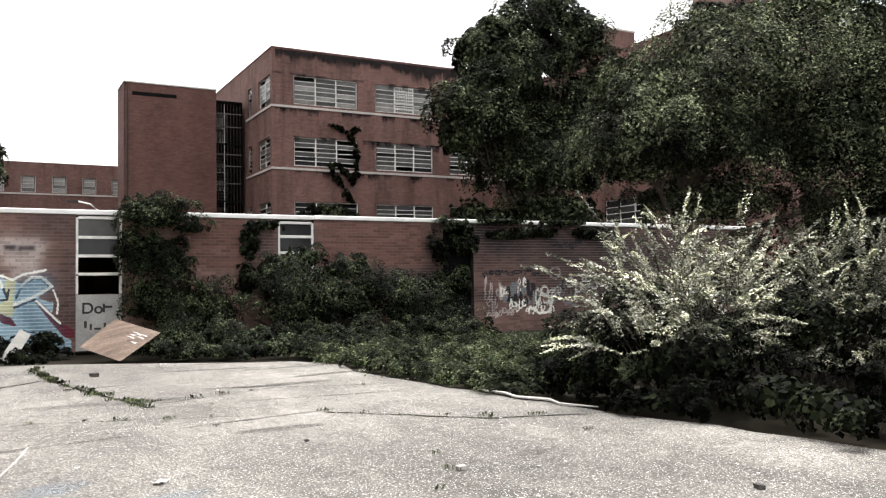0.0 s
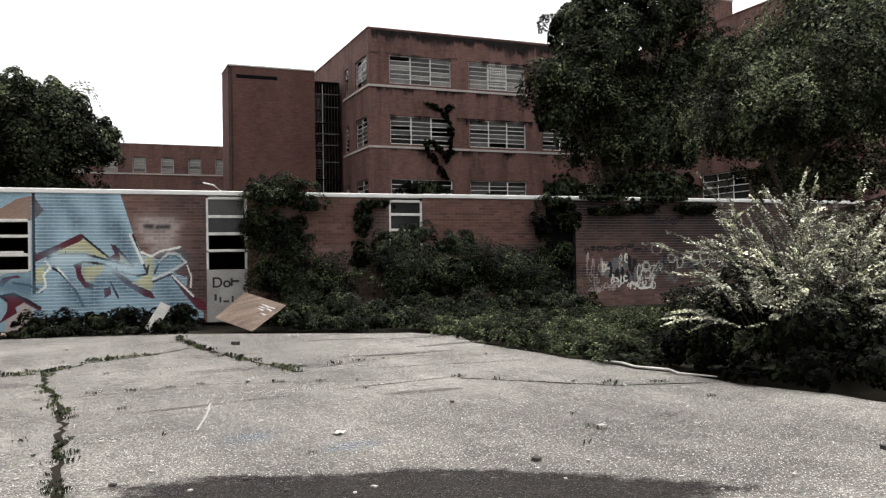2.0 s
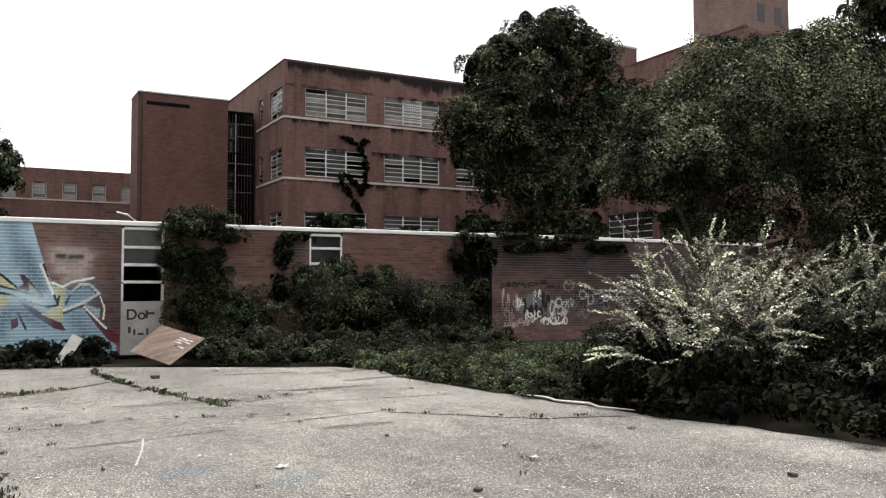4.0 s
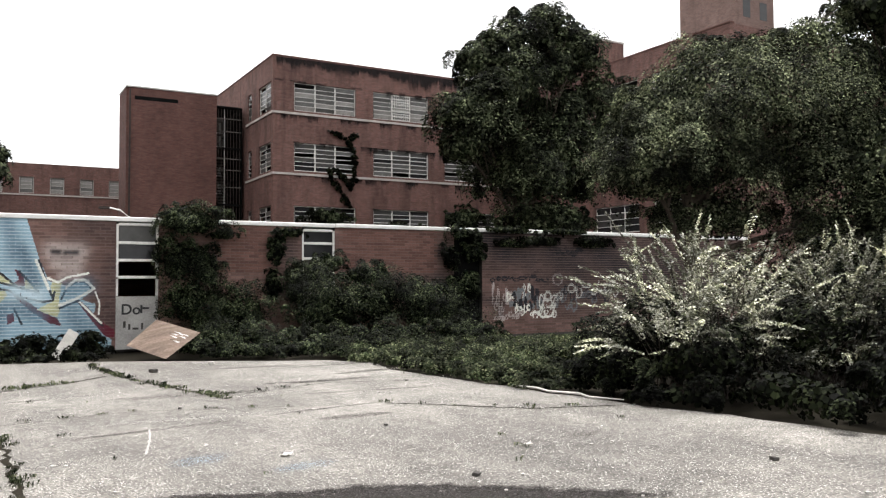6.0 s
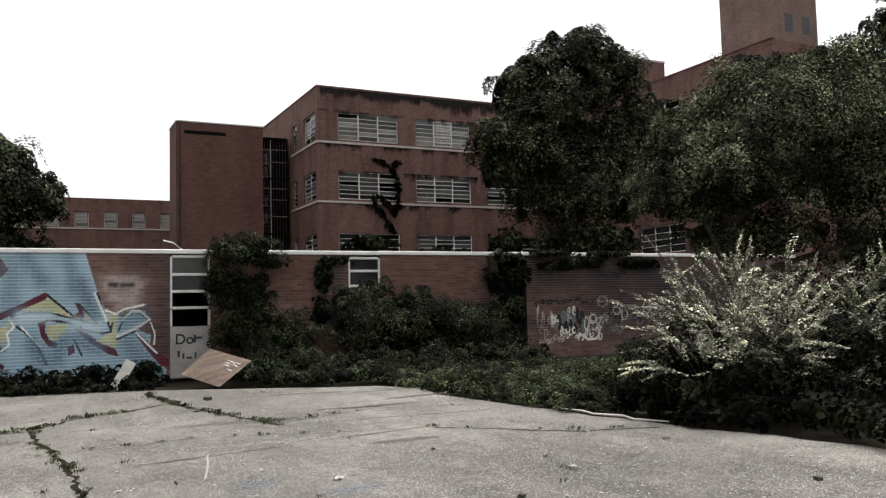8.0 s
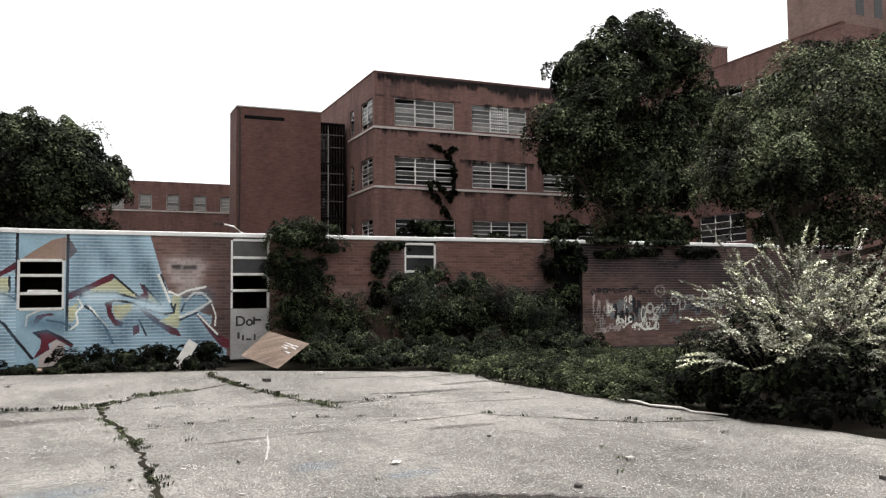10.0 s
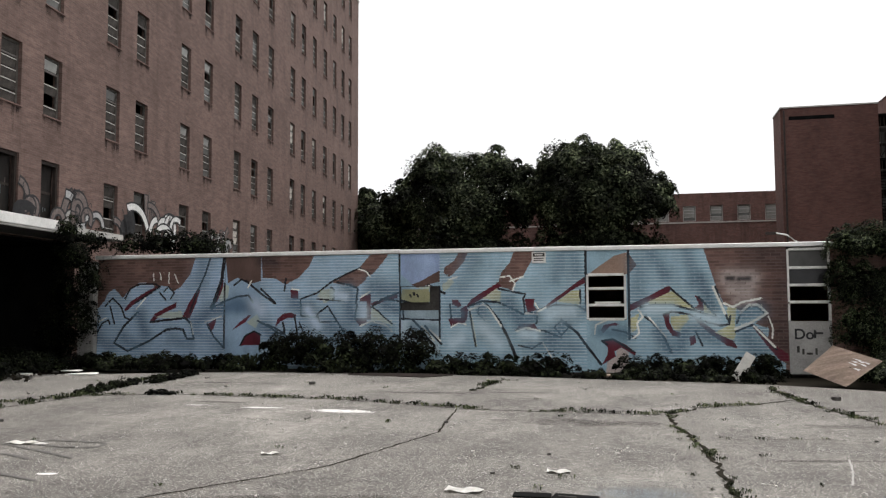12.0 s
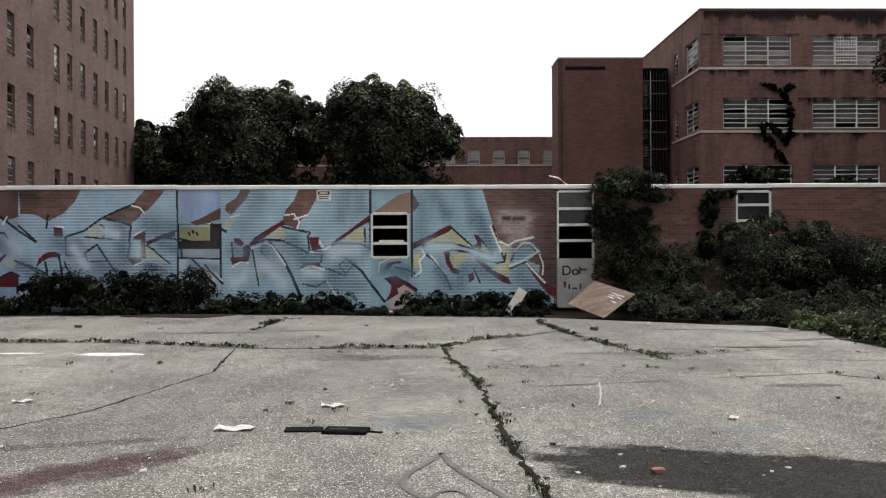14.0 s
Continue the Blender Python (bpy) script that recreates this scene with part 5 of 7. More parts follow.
for z in (8.86, 12.83):
    part("stone_band", boxes((-0.06, 20.6, -0.06, 0.0, z - 0.12, z + 0.02)), M["stone"], block, "pale stone band below the windows")
    part("stone_band", boxes((-0.06, 0.0, 0.0, 5.9, z - 0.12, z + 0.02)), M["stone"], block)
    part("stone_band", boxes((20.59, 20.65, -18.9, -0.06, z - 0.12, z + 0.02)), M["stone"], block)
part("parapet_cap", boxes((-0.04, 20.7, -0.04, 0.32, ROOF_Z + 0.002, ROOF_Z + 0.09), (-0.04, 0.32, 0.32, 20, ROOF_Z + 0.002, ROOF_Z + 0.09), (20.61, 20.97, -19.04, -0.05, ROOF_Z + 0.002, ROOF_Z + 0.09)), M["brick_block"], block)
SASHES = [[("pane_dark", 0.6), ("pane_mid", 0.4)], [("pane_mid", 0.55), ("pane_dark", 0.25), ("pane_grey", 0.2)], [("pane_grey", 0.55), ("louvre", 0.25), ("pane_mid", 0.2)]]
k = 100
for j, (c, d) in enumerate(STOREYS):
    for a, b in COLS:
        k += 1
        win = window(block, pose(a, 0.10, c), b - a, d - c, 3, 6, M["white" if j < 2 else "paleframe"], k, SASHES[j], gone=(0.3, 0.14, 0.03)[j])
        if j == 2 and a == COLS[1][0]:
            bm = boxes(*[(1.5 + 0.17 * n, 1.525 + 0.17 * n, -0.03, -0.012, 0.06, 1.75) for n in range(9)], *[(1.45, 2.9, -0.035, -0.01, 0.06 + 0.21 * n, 0.10 + 0.21 * n) for n in range(9)])
            part("casement", bm, M["white"], win, "white small-paned casement")
        # black strip: shade of the open window head put into its colour
        part("head_shade_strip", boxes((0.02, b - a - 0.02, 0.02, 0.06, d - c - 0.18, d - c - 0.062)), M["black_and_shade"], win)
    for a, b in wing_cols:
        k += 1
        window(block, pose(20.65 + 0.10, -a, c, 0, 0, -90), b - a, d - c, 3, 4, M["white"], k, SASHES[0], gone=0.4)
    k += 1
    window(block, pose(0.10, 3.0, c, 0, 0, -90), 2.58, d - c, 2, 6, M["paleframe"], k, SASHES[min(j, 1)], gone=0.2)
    window(block, pose(0.10, 5.55, c, 0, 0, -90), 0.95, d - c, 1, 6, M["greyframe"], k + 40, SASHES[0], gone=0.2)

# the blank stair block with its open fire stair
stair = thing("stair_block", (9.38, 58.0, 0), "tall windowless red brick stair block with a flat roof", "building")
bm = boxes((0, 5.92, 0, 3.0, 0, 14.75))
edges = [e for e in bm.edges if all(v.co.x < 0.01 and v.co.y < 0.01 for v in e.verts)]
bmesh.ops.bevel(bm, geom=edges, offset=0.12, segments=3, affect="EDGES")
part("wall", bm, M["brick_block"], stair)
part("coping", boxes((-0.04, 5.95, -0.06, 3.0, 14.755, 14.84)), M["greyframe"], stair)
# recessed slot laid flat, its shade put into the black
part("vent_slot", boxes((0.5, 3.3, -0.012, 0.05, 13.95, 14.2)), M["black_and_shade"], stair, "dark vent slot, its shade put into a flat black strip")
part("downpipe", tube(bmesh.new(), [(0.2, -0.06, 0), (0.2, -0.06, 14.6)], [0.06, 0.06], 8), M["darkframe"], stair)

fire = thing("fire_stair", (15.3, 58.0, 0), "dark steel fire stair with barred landings between two brick walls", "stair")
# back and side panels added dark: the gap's shade is put into them
part("rear_wall", boxes((0.0, 1.85, 4.2, 4.4, 0, 14.4)), M["interior"], fire)
part("shade_panel", boxes((0.005, 0.03, 0.15, 4.2, 0, 14.1)), M["black_and_shade"], fire)
part("shade_panel", boxes((1.80, 1.84, 0.15, 4.2, 0, 14.1)), M["black_and_shade"], fire)
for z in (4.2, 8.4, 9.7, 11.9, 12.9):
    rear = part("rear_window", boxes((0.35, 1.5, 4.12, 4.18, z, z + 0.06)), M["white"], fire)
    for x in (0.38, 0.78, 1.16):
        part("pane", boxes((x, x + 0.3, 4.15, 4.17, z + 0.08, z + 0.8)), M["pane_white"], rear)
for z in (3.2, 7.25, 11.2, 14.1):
    part("landing", boxes((0.02, 1.75, 0.05, 3.9, z - 0.12, z)), M["black_and_shade" if z > 4 else "panel_grey"], fire)
for i in range(8):
    x = 0.14 + i * 0.215
    part("bar", tube(bmesh.new(), [(x, 0.1, 3.2), (x, 0.1, 13.9)], [0.026, 0.026], 5), M["greyframe" if i == 2 else "darkframe"], fire)
for z in (4.3, 5.4, 8.4, 9.6, 10.4, 12.3, 13.2):
    part("rail", boxes((0.02, 1.75, 0.07, 0.13, z, z + 0.06)), M["towerframe"], fire)
for z in (3.2, 7.25):
    for x in (0.32, 1.46):
        part("stringer", tube(bmesh.new(), [(x, 0.9, z), (x, 3.7, z + 3.7)], [0.06, 0.06], 4), M["black_and_shade"], fire)
    bm = bmesh.new()
    for s in range(16):
        box(bm, 0.35, 1.45, 0.9 + s * 0.18, 1.1 + s * 0.18, z + s * 0.235, z + s * 0.235 + 0.05)
    part("steps", bm, M["black_and_shade"], fire)
for z in (3.3, 7.4, 11.3):
    for xa, xb in ((0.1, 1.7), (1.7, 0.1)):
        part("brace", tube(bmesh.new(), [(xa, 0.16, z), (xb, 0.16, z + 2.5)], [0.03, 0.03], 4), M["black_and_shade"], fire)

# far low block beyond the trees
farb = thing("far_brick_building", (-30.0, 75.0, 0), "distant low brick building with shuttered windows and a pale band", "building")
fh = [(36.2 + 2.25 * i - 13.5, 37.27 + 2.25 * i - 13.5, 9.12, 10.45) for i in range(9)]
part("wall", pierced(46.0, 0, 11.55, fh, 0.3), M["brick_far"], farb)
part("roof", boxes((0, 46, 0.3, 12, 11.1, 11.3)), M["roof"], farb)
part("rear_wall", boxes((0, 46, 12, 12.3, 0, 11.5), (-0.3, 0, 0, 12, 0, 11.5), (46, 46.3, 0, 12, 0, 11.5)), M["brick_far"], farb)
part("stone_band", boxes((0, 46, -0.06, 0, 8.94, 9.06)), M["stone"], farb)
for i, h in enumerate(fh):
    window(farb, pose(h[0], 0.1, h[2]), 1.07, 1.33, 1, 4, M["greyframe"], 300 + i, [("louvre", 0.8), ("pane_grey", 0.2)], gone=0.0, tilt=4)

# taller parts rising behind the trees
pent = thing("penthouse", (46.2, 56.7, 0), "plain brick roof structure with a flat top", "building")
part("wall", boxes((0, 5.3, 0, 5, 0, 23.1)), M["brick_far"], pent)
part("coping", boxes((-0.06, 5.36, -0.06, 5.06, 23.1, 23.25)), M["stone"], pent)
tall = thing("tall_brick_tower", (62.0, 53.0, 0), "tall brown brick tower block rising behind the trees", "building")
part("wall", boxes((0, 5.2, 0, 7, 0, 46)), M["brick_tower"], tall)
part("coping", boxes((-0.1, 5.3, -0.1, 7.1, 46.004, 46.2)), M["stone"], tall)
for i in range(2):
    for j in range(9):
        part("window", pane_mesh(1.0, 1.7, "pane_dark"), None, tall, "", pose(0.9 + i * 2.3, -0.008, 12 + j * 3.6))

# ---------------------------------------------------------------- the seven-storey block at the left
tower = thing("tower_block", (-14.385, -1.68, 0), "seven-storey brown brick block with rows of narrow broken windows", "building", turn=96.07)
LEN, TOW_Z = 63.2, 25.8
US = [0.0, 2.22, 4.6, 7.11, 9.67, 12.07, 14.24, 18.08, 20.5, 22.84, 26.34, 28.61, 32.27, 34.28, 37.71, 39.65, 41.41, 44.74]
th, spots = [], []
for n, u in enumerate(US):
    x = 60.0 - u
    for r in range(7):
        top = 9.1 + 3.26 * (r - 1)
        door = r == 0 and u > 37.5
        h = (x, x + 0.9, 4.30 if door else top - 1.78, (6.15 if u > 44 else 6.0) if door else top)
        if r == 0 and 34.5 < u < 37:
            continue
        th.append(h)
        spots.append((n, r, door, h))
part("front_wall", pierced(LEN, 3.72, TOW_Z, th, 0.3), M["brick_tower"], tower)
part("lower_wall", boxes((27.2, LEN, 0, 0.3, 0, 3.716)), M["brick_tower"], tower)
part("end_wall", boxes((LEN - 0.3, LEN, 0.3, 14, 0, TOW_Z), (0, 0.3, 0.3, 14, 0, TOW_Z), (0.3, LEN - 0.3, 13.7, 14, 0, TOW_Z)), M["brick_tower"], tower)
part("roof", boxes((0.3, LEN - 0.3, 0.3, 13.7, TOW_Z - 0.6, TOW_Z - 0.35)), M["roof"], tower)
part("parapet_cap", boxes((-0.05, LEN + 0.05, -0.05, 0.33, TOW_Z + 0.003, TOW_Z + 0.12)), M["stone"], tower)
for r in range(7):
    z = 3.95 + 3.26 * r
    part("floor_slab", boxes((0.3, LEN - 0.3, 0.3, 13.7, z - 0.25, z)), M["interior"], tower)
part("partition", boxes((0.3, LEN - 0.3, 4.8, 5.0, 4.0, 25)), M["interior"], tower)
for n, r, door, h in spots:
    w, ht = h[1] - h[0], h[3] - h[2]
    rr = random.Random(n * 17 + r)
    if door:
        leaf = part("door", boxes((0.1, w - 0.1, 0.14, 0.18, 0.02, ht - 0.1)), M["door_rust"], tower, "grimy dark steel door", pose(h[0], 0.06, h[2]))
        part("panel_rail", boxes((0.14, w - 0.14, 0.125, 0.14, ht * 0.45, ht * 0.45 + 0.07)), M["darkframe"], leaf)
        for q in range(5):
            x, z = rr.uniform(0.16, w - 0.3), rr.uniform(0.2, ht - 0.6)
            part("spray_mark", boxes((x, x + rr.uniform(0.02, 0.05), 0.134, 0.139, z, z + rr.uniform(0.05, 0.3))), M["ghost" if q % 2 else "steel_spray"], leaf)
        part("door_frame", boxes((0, 0.09, 0, 0.1, 0, ht), (w - 0.09, w, 0, 0.1, 0, ht), (0.09, w - 0.09, 0, 0.1, ht - 0.1, ht)), M["darkframe"], tower, "", pose(h[0], 0.06, h[2]))
        continue
    win = part("window", boxes((0, 0.05, 0, 0.06, 0, ht), (w - 0.09, w, 0, 0.06, 0, ht), (0.05, w - 0.09, 0, 0.06, 0, 0.05), (0.05, w - 0.09, 0, 0.06, ht - 0.07, ht), (0.05, w - 0.09, 0, 0.06, ht * 0.74, ht * 0.74 + 0.06)), M["towerframe"], tower, "", pose(h[0], 0.11, h[2]))
    part("sill", boxes((-0.03, w + 0.03, -0.15, 0.0, -0.045, -0.003)), M["brick_tower"], win)
    kinds = rr.random()
    for q, (a, b) in enumerate(((0.035, 0.185), (0.215, 0.365), (0.39, 0.54), (0.565, 0.715), (0.79, 0.95))):
        if rr.random() < (0.65 if kinds < 0.42 and q in (2, 3) else 0.05):
            continue
        mat = ("blind" if kinds > 0.8 else "pane_white") if q == 4 and rr.random() < 0.28 else ("blind" if kinds > 0.95 and q > 1 else ("slat" if rr.random() < 0.75 else "pane_grey"))
        part("pane", pane_mesh(round(w - 0.15, 3), round(ht * (b - a), 3), mat), None, win, "", pose(0.055, 0.035, ht * a, 7))
        if q < 4:
            part("glazing_bar", pane_mesh(round(w - 0.15, 3), 0.03, "greyframe"), None, win, "", pose(0.055, -0.004, ht * b - 0.03 + rr.uniform(-0.01, 0.01), 0, rr.gauss(0, 0.8)))
# canopy over the open loading bay
# slab coloured dark all over to carry the shade of its underside
part("canopy", softbox(0, 24.0, -1.55, 0.0, 3.74, 3.93, 0.02), M["roof"], tower, "canopy slab with its underside's shade put into a dark colour")
part("canopy_edge", softbox(0, 20.6, -1.66, -1.555, 3.76, 4.02, 0.015), M["coping"], tower)
part("canopy_lip", softbox(0, 20.9, -1.64, -1.555, 3.70, 3.752, 0.01), M["greyframe"], tower)
part("canopy_edge", softbox(20.6, 24.0, -1.64, -1.555, 3.76, 3.93, 0.015), M["greyframe"], tower, "stained grey canopy edge")
# pillar and bay linings: the void's shade is put into their near-black colour
part("pillar", softbox(6.0, 6.45, 0.6, 1.05, 0, 3.62, 0.03), M["black_and_shade"], tower)
part("bay_ceiling", boxes((0.3, 27.2, 0.3, 13.7, 3.62, 3.715)), M["black_and_shade"], tower)
part("bay_floor", boxes((0.3, 27.2, 0.05, 13.7, 0.0, 0.012)), M["black_and_shade"], tower)
part("bay_partition", boxes((0.3, 24.1, 7.0, 7.2, 0.012, 3.62), (0.3, 0.35, 0.3, 7.0, 0.012, 3.62), (24.04, 24.1, 0.3, 7.0, 0.012, 3.62)), M["black_and_shade"], tower)
part("bay_wall", boxes((24.1, 27.2, 0.0, 0.3, 0, 3.716)), M["brick_tower"], tower)


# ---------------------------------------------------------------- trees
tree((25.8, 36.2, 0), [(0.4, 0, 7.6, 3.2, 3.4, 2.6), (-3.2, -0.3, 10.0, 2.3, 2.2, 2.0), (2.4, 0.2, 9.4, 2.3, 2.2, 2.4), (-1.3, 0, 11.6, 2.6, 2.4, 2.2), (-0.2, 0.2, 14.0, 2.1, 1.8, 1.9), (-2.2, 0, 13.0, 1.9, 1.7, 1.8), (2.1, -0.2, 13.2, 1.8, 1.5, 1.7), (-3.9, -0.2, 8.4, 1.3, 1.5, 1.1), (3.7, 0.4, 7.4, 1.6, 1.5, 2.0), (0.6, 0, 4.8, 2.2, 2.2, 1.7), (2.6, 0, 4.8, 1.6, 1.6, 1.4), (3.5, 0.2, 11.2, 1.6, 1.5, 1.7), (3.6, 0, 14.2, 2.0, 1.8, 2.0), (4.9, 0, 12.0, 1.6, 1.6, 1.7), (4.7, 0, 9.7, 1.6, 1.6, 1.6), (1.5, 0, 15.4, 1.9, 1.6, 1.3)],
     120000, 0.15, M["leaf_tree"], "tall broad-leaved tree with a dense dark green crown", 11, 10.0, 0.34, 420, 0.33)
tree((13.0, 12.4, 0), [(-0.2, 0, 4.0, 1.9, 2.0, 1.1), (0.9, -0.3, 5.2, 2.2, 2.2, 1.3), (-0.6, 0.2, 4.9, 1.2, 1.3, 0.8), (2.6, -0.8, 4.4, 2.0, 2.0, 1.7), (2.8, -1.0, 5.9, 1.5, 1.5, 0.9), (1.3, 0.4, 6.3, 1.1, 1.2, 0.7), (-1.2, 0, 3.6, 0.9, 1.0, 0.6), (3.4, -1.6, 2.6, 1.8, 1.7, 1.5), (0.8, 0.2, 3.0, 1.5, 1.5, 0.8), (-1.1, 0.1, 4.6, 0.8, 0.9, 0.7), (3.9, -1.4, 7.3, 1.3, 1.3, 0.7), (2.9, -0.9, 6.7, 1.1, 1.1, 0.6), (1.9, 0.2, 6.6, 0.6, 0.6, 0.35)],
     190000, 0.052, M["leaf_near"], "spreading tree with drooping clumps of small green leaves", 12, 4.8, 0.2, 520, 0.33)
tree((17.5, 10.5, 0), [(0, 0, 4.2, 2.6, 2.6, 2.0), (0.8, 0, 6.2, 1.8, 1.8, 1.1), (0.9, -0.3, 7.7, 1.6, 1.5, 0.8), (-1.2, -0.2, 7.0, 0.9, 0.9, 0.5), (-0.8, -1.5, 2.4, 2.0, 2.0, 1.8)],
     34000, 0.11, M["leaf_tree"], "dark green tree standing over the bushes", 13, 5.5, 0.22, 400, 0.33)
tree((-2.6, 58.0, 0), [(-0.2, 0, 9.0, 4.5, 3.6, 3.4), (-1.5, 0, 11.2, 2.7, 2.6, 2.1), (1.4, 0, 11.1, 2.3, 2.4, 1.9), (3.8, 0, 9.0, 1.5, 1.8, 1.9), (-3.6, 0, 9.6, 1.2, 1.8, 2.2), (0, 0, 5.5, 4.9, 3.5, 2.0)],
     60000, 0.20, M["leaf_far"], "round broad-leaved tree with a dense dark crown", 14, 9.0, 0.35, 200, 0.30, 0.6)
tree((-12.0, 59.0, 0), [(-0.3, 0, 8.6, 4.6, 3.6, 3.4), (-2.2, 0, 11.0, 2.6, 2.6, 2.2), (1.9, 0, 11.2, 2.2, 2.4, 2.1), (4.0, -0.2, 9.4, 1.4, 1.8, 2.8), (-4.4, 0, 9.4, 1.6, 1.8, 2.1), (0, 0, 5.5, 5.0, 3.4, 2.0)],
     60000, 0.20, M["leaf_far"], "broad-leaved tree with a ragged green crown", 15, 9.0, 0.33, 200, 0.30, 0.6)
tree((-19.0, 62.0, 0), [(0, 0, 7.8, 3.0, 2.6, 2.6), (-1.6, 0, 9.4, 1.1, 1.1, 2.2), (1.4, 0, 9.0, 1.4, 1.4, 1.8), (0, 0, 5.4, 3.6, 2.6, 1.8)],
     20000, 0.26, M["leaf_far"], "light green tree at the foot of the tower block", 16, 7.5, 0.25, 180, 0.30, 0.6)
tree((-23.5, 66.0, 0), [(0, 0, 7.4, 3.4, 3, 2.8), (1.6, 0, 9.4, 1.6, 1.6, 1.4), (0, 0, 4.8, 3.6, 3, 1.8)],
     14000, 0.27, M["leaf_far"], "light green tree behind the tower block", 17, 7.5, 0.25, 180, 0.30, 0.6)


# ---------------------------------------------------------------- climbing and creeping plants
def growth(name, seed, lobes, n, size, mat, label, category, **kw):
    return solo(name, foliage(seed, lobes, n, size, **kw), M[mat], label, category, "stuff")


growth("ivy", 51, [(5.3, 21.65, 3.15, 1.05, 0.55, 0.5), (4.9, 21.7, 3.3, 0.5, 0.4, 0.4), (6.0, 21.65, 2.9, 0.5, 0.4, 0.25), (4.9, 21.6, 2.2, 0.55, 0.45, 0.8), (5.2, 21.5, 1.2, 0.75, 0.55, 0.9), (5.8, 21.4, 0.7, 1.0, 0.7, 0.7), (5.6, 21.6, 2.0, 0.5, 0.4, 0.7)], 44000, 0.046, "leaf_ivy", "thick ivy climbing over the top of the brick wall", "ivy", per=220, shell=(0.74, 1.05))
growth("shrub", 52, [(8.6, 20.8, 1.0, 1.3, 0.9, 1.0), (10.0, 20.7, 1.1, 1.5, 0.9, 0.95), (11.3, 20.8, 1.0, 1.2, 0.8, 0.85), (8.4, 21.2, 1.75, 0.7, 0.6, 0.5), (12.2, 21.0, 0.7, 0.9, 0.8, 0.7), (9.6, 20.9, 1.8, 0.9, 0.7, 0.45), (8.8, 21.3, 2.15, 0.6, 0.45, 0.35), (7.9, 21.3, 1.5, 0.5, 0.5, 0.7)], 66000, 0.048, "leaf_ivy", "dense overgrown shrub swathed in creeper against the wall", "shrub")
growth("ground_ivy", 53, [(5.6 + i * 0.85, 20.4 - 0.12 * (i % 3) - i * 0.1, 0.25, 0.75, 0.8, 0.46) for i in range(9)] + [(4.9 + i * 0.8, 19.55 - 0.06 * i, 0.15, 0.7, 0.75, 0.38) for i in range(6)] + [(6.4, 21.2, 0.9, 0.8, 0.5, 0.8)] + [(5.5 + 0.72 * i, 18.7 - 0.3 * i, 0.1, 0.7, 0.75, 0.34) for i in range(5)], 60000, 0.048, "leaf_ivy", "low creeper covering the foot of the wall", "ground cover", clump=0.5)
growth("wall_ivy", 54, [(7.5, 21.86, 2.5, 0.25, 0.12, 0.7), (7.4, 21.86, 1.6, 0.25, 0.12, 0.8), (7.9, 21.86, 3.0, 0.5, 0.12, 0.2)], 2600, 0.08, "leaf_ivy", "strand of ivy climbing the brick wall", "ivy", clump=0.6, per=50, shell=(0.8, 1.05))
growth("wall_ivy", 55, [(13.2, 21.7, 3.1, 0.6, 0.35, 0.28), (12.9, 21.8, 2.3, 0.45, 0.25, 0.7), (13.6, 21.8, 2.5, 0.45, 0.22, 0.5), (15.0, 21.8, 3.24, 1.3, 0.3, 0.14), (17.3, 21.8, 3.24, 1.2, 0.3, 0.14), (15.2, 21.9, 2.85, 1.1, 0.1, 0.25), (12.9, 21.7, 1.2, 0.5, 0.3, 0.9), (13.5, 21.8, 1.5, 0.55, 0.25, 0.9), (13.8, 21.85, 2.6, 0.5, 0.2, 0.55), (16.2, 21.88, 2.95, 1.5, 0.14, 0.3), (18.4, 21.88, 2.95, 1.2, 0.14, 0.35)], 20000, 0.06, "leaf_ivy", "ivy trailing along the coping and over a dark window bay", "ivy", clump=0.5)
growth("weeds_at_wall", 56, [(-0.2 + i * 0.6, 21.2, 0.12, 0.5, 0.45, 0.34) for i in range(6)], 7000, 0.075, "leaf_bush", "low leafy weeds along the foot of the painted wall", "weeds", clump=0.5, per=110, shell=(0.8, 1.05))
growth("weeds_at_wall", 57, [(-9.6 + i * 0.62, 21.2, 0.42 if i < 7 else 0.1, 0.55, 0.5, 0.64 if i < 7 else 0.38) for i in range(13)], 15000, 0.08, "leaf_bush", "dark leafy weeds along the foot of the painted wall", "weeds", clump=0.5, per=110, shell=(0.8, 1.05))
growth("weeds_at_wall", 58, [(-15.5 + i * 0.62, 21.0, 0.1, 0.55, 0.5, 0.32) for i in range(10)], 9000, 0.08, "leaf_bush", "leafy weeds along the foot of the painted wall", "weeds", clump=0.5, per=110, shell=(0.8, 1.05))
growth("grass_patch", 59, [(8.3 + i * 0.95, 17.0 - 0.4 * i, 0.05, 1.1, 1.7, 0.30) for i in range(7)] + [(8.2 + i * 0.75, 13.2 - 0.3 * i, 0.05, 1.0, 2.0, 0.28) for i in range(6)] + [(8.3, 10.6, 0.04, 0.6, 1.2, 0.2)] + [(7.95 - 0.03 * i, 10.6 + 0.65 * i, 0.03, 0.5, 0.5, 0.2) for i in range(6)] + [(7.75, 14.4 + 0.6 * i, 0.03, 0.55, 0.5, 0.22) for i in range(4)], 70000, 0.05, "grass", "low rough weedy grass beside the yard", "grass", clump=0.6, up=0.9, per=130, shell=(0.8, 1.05))
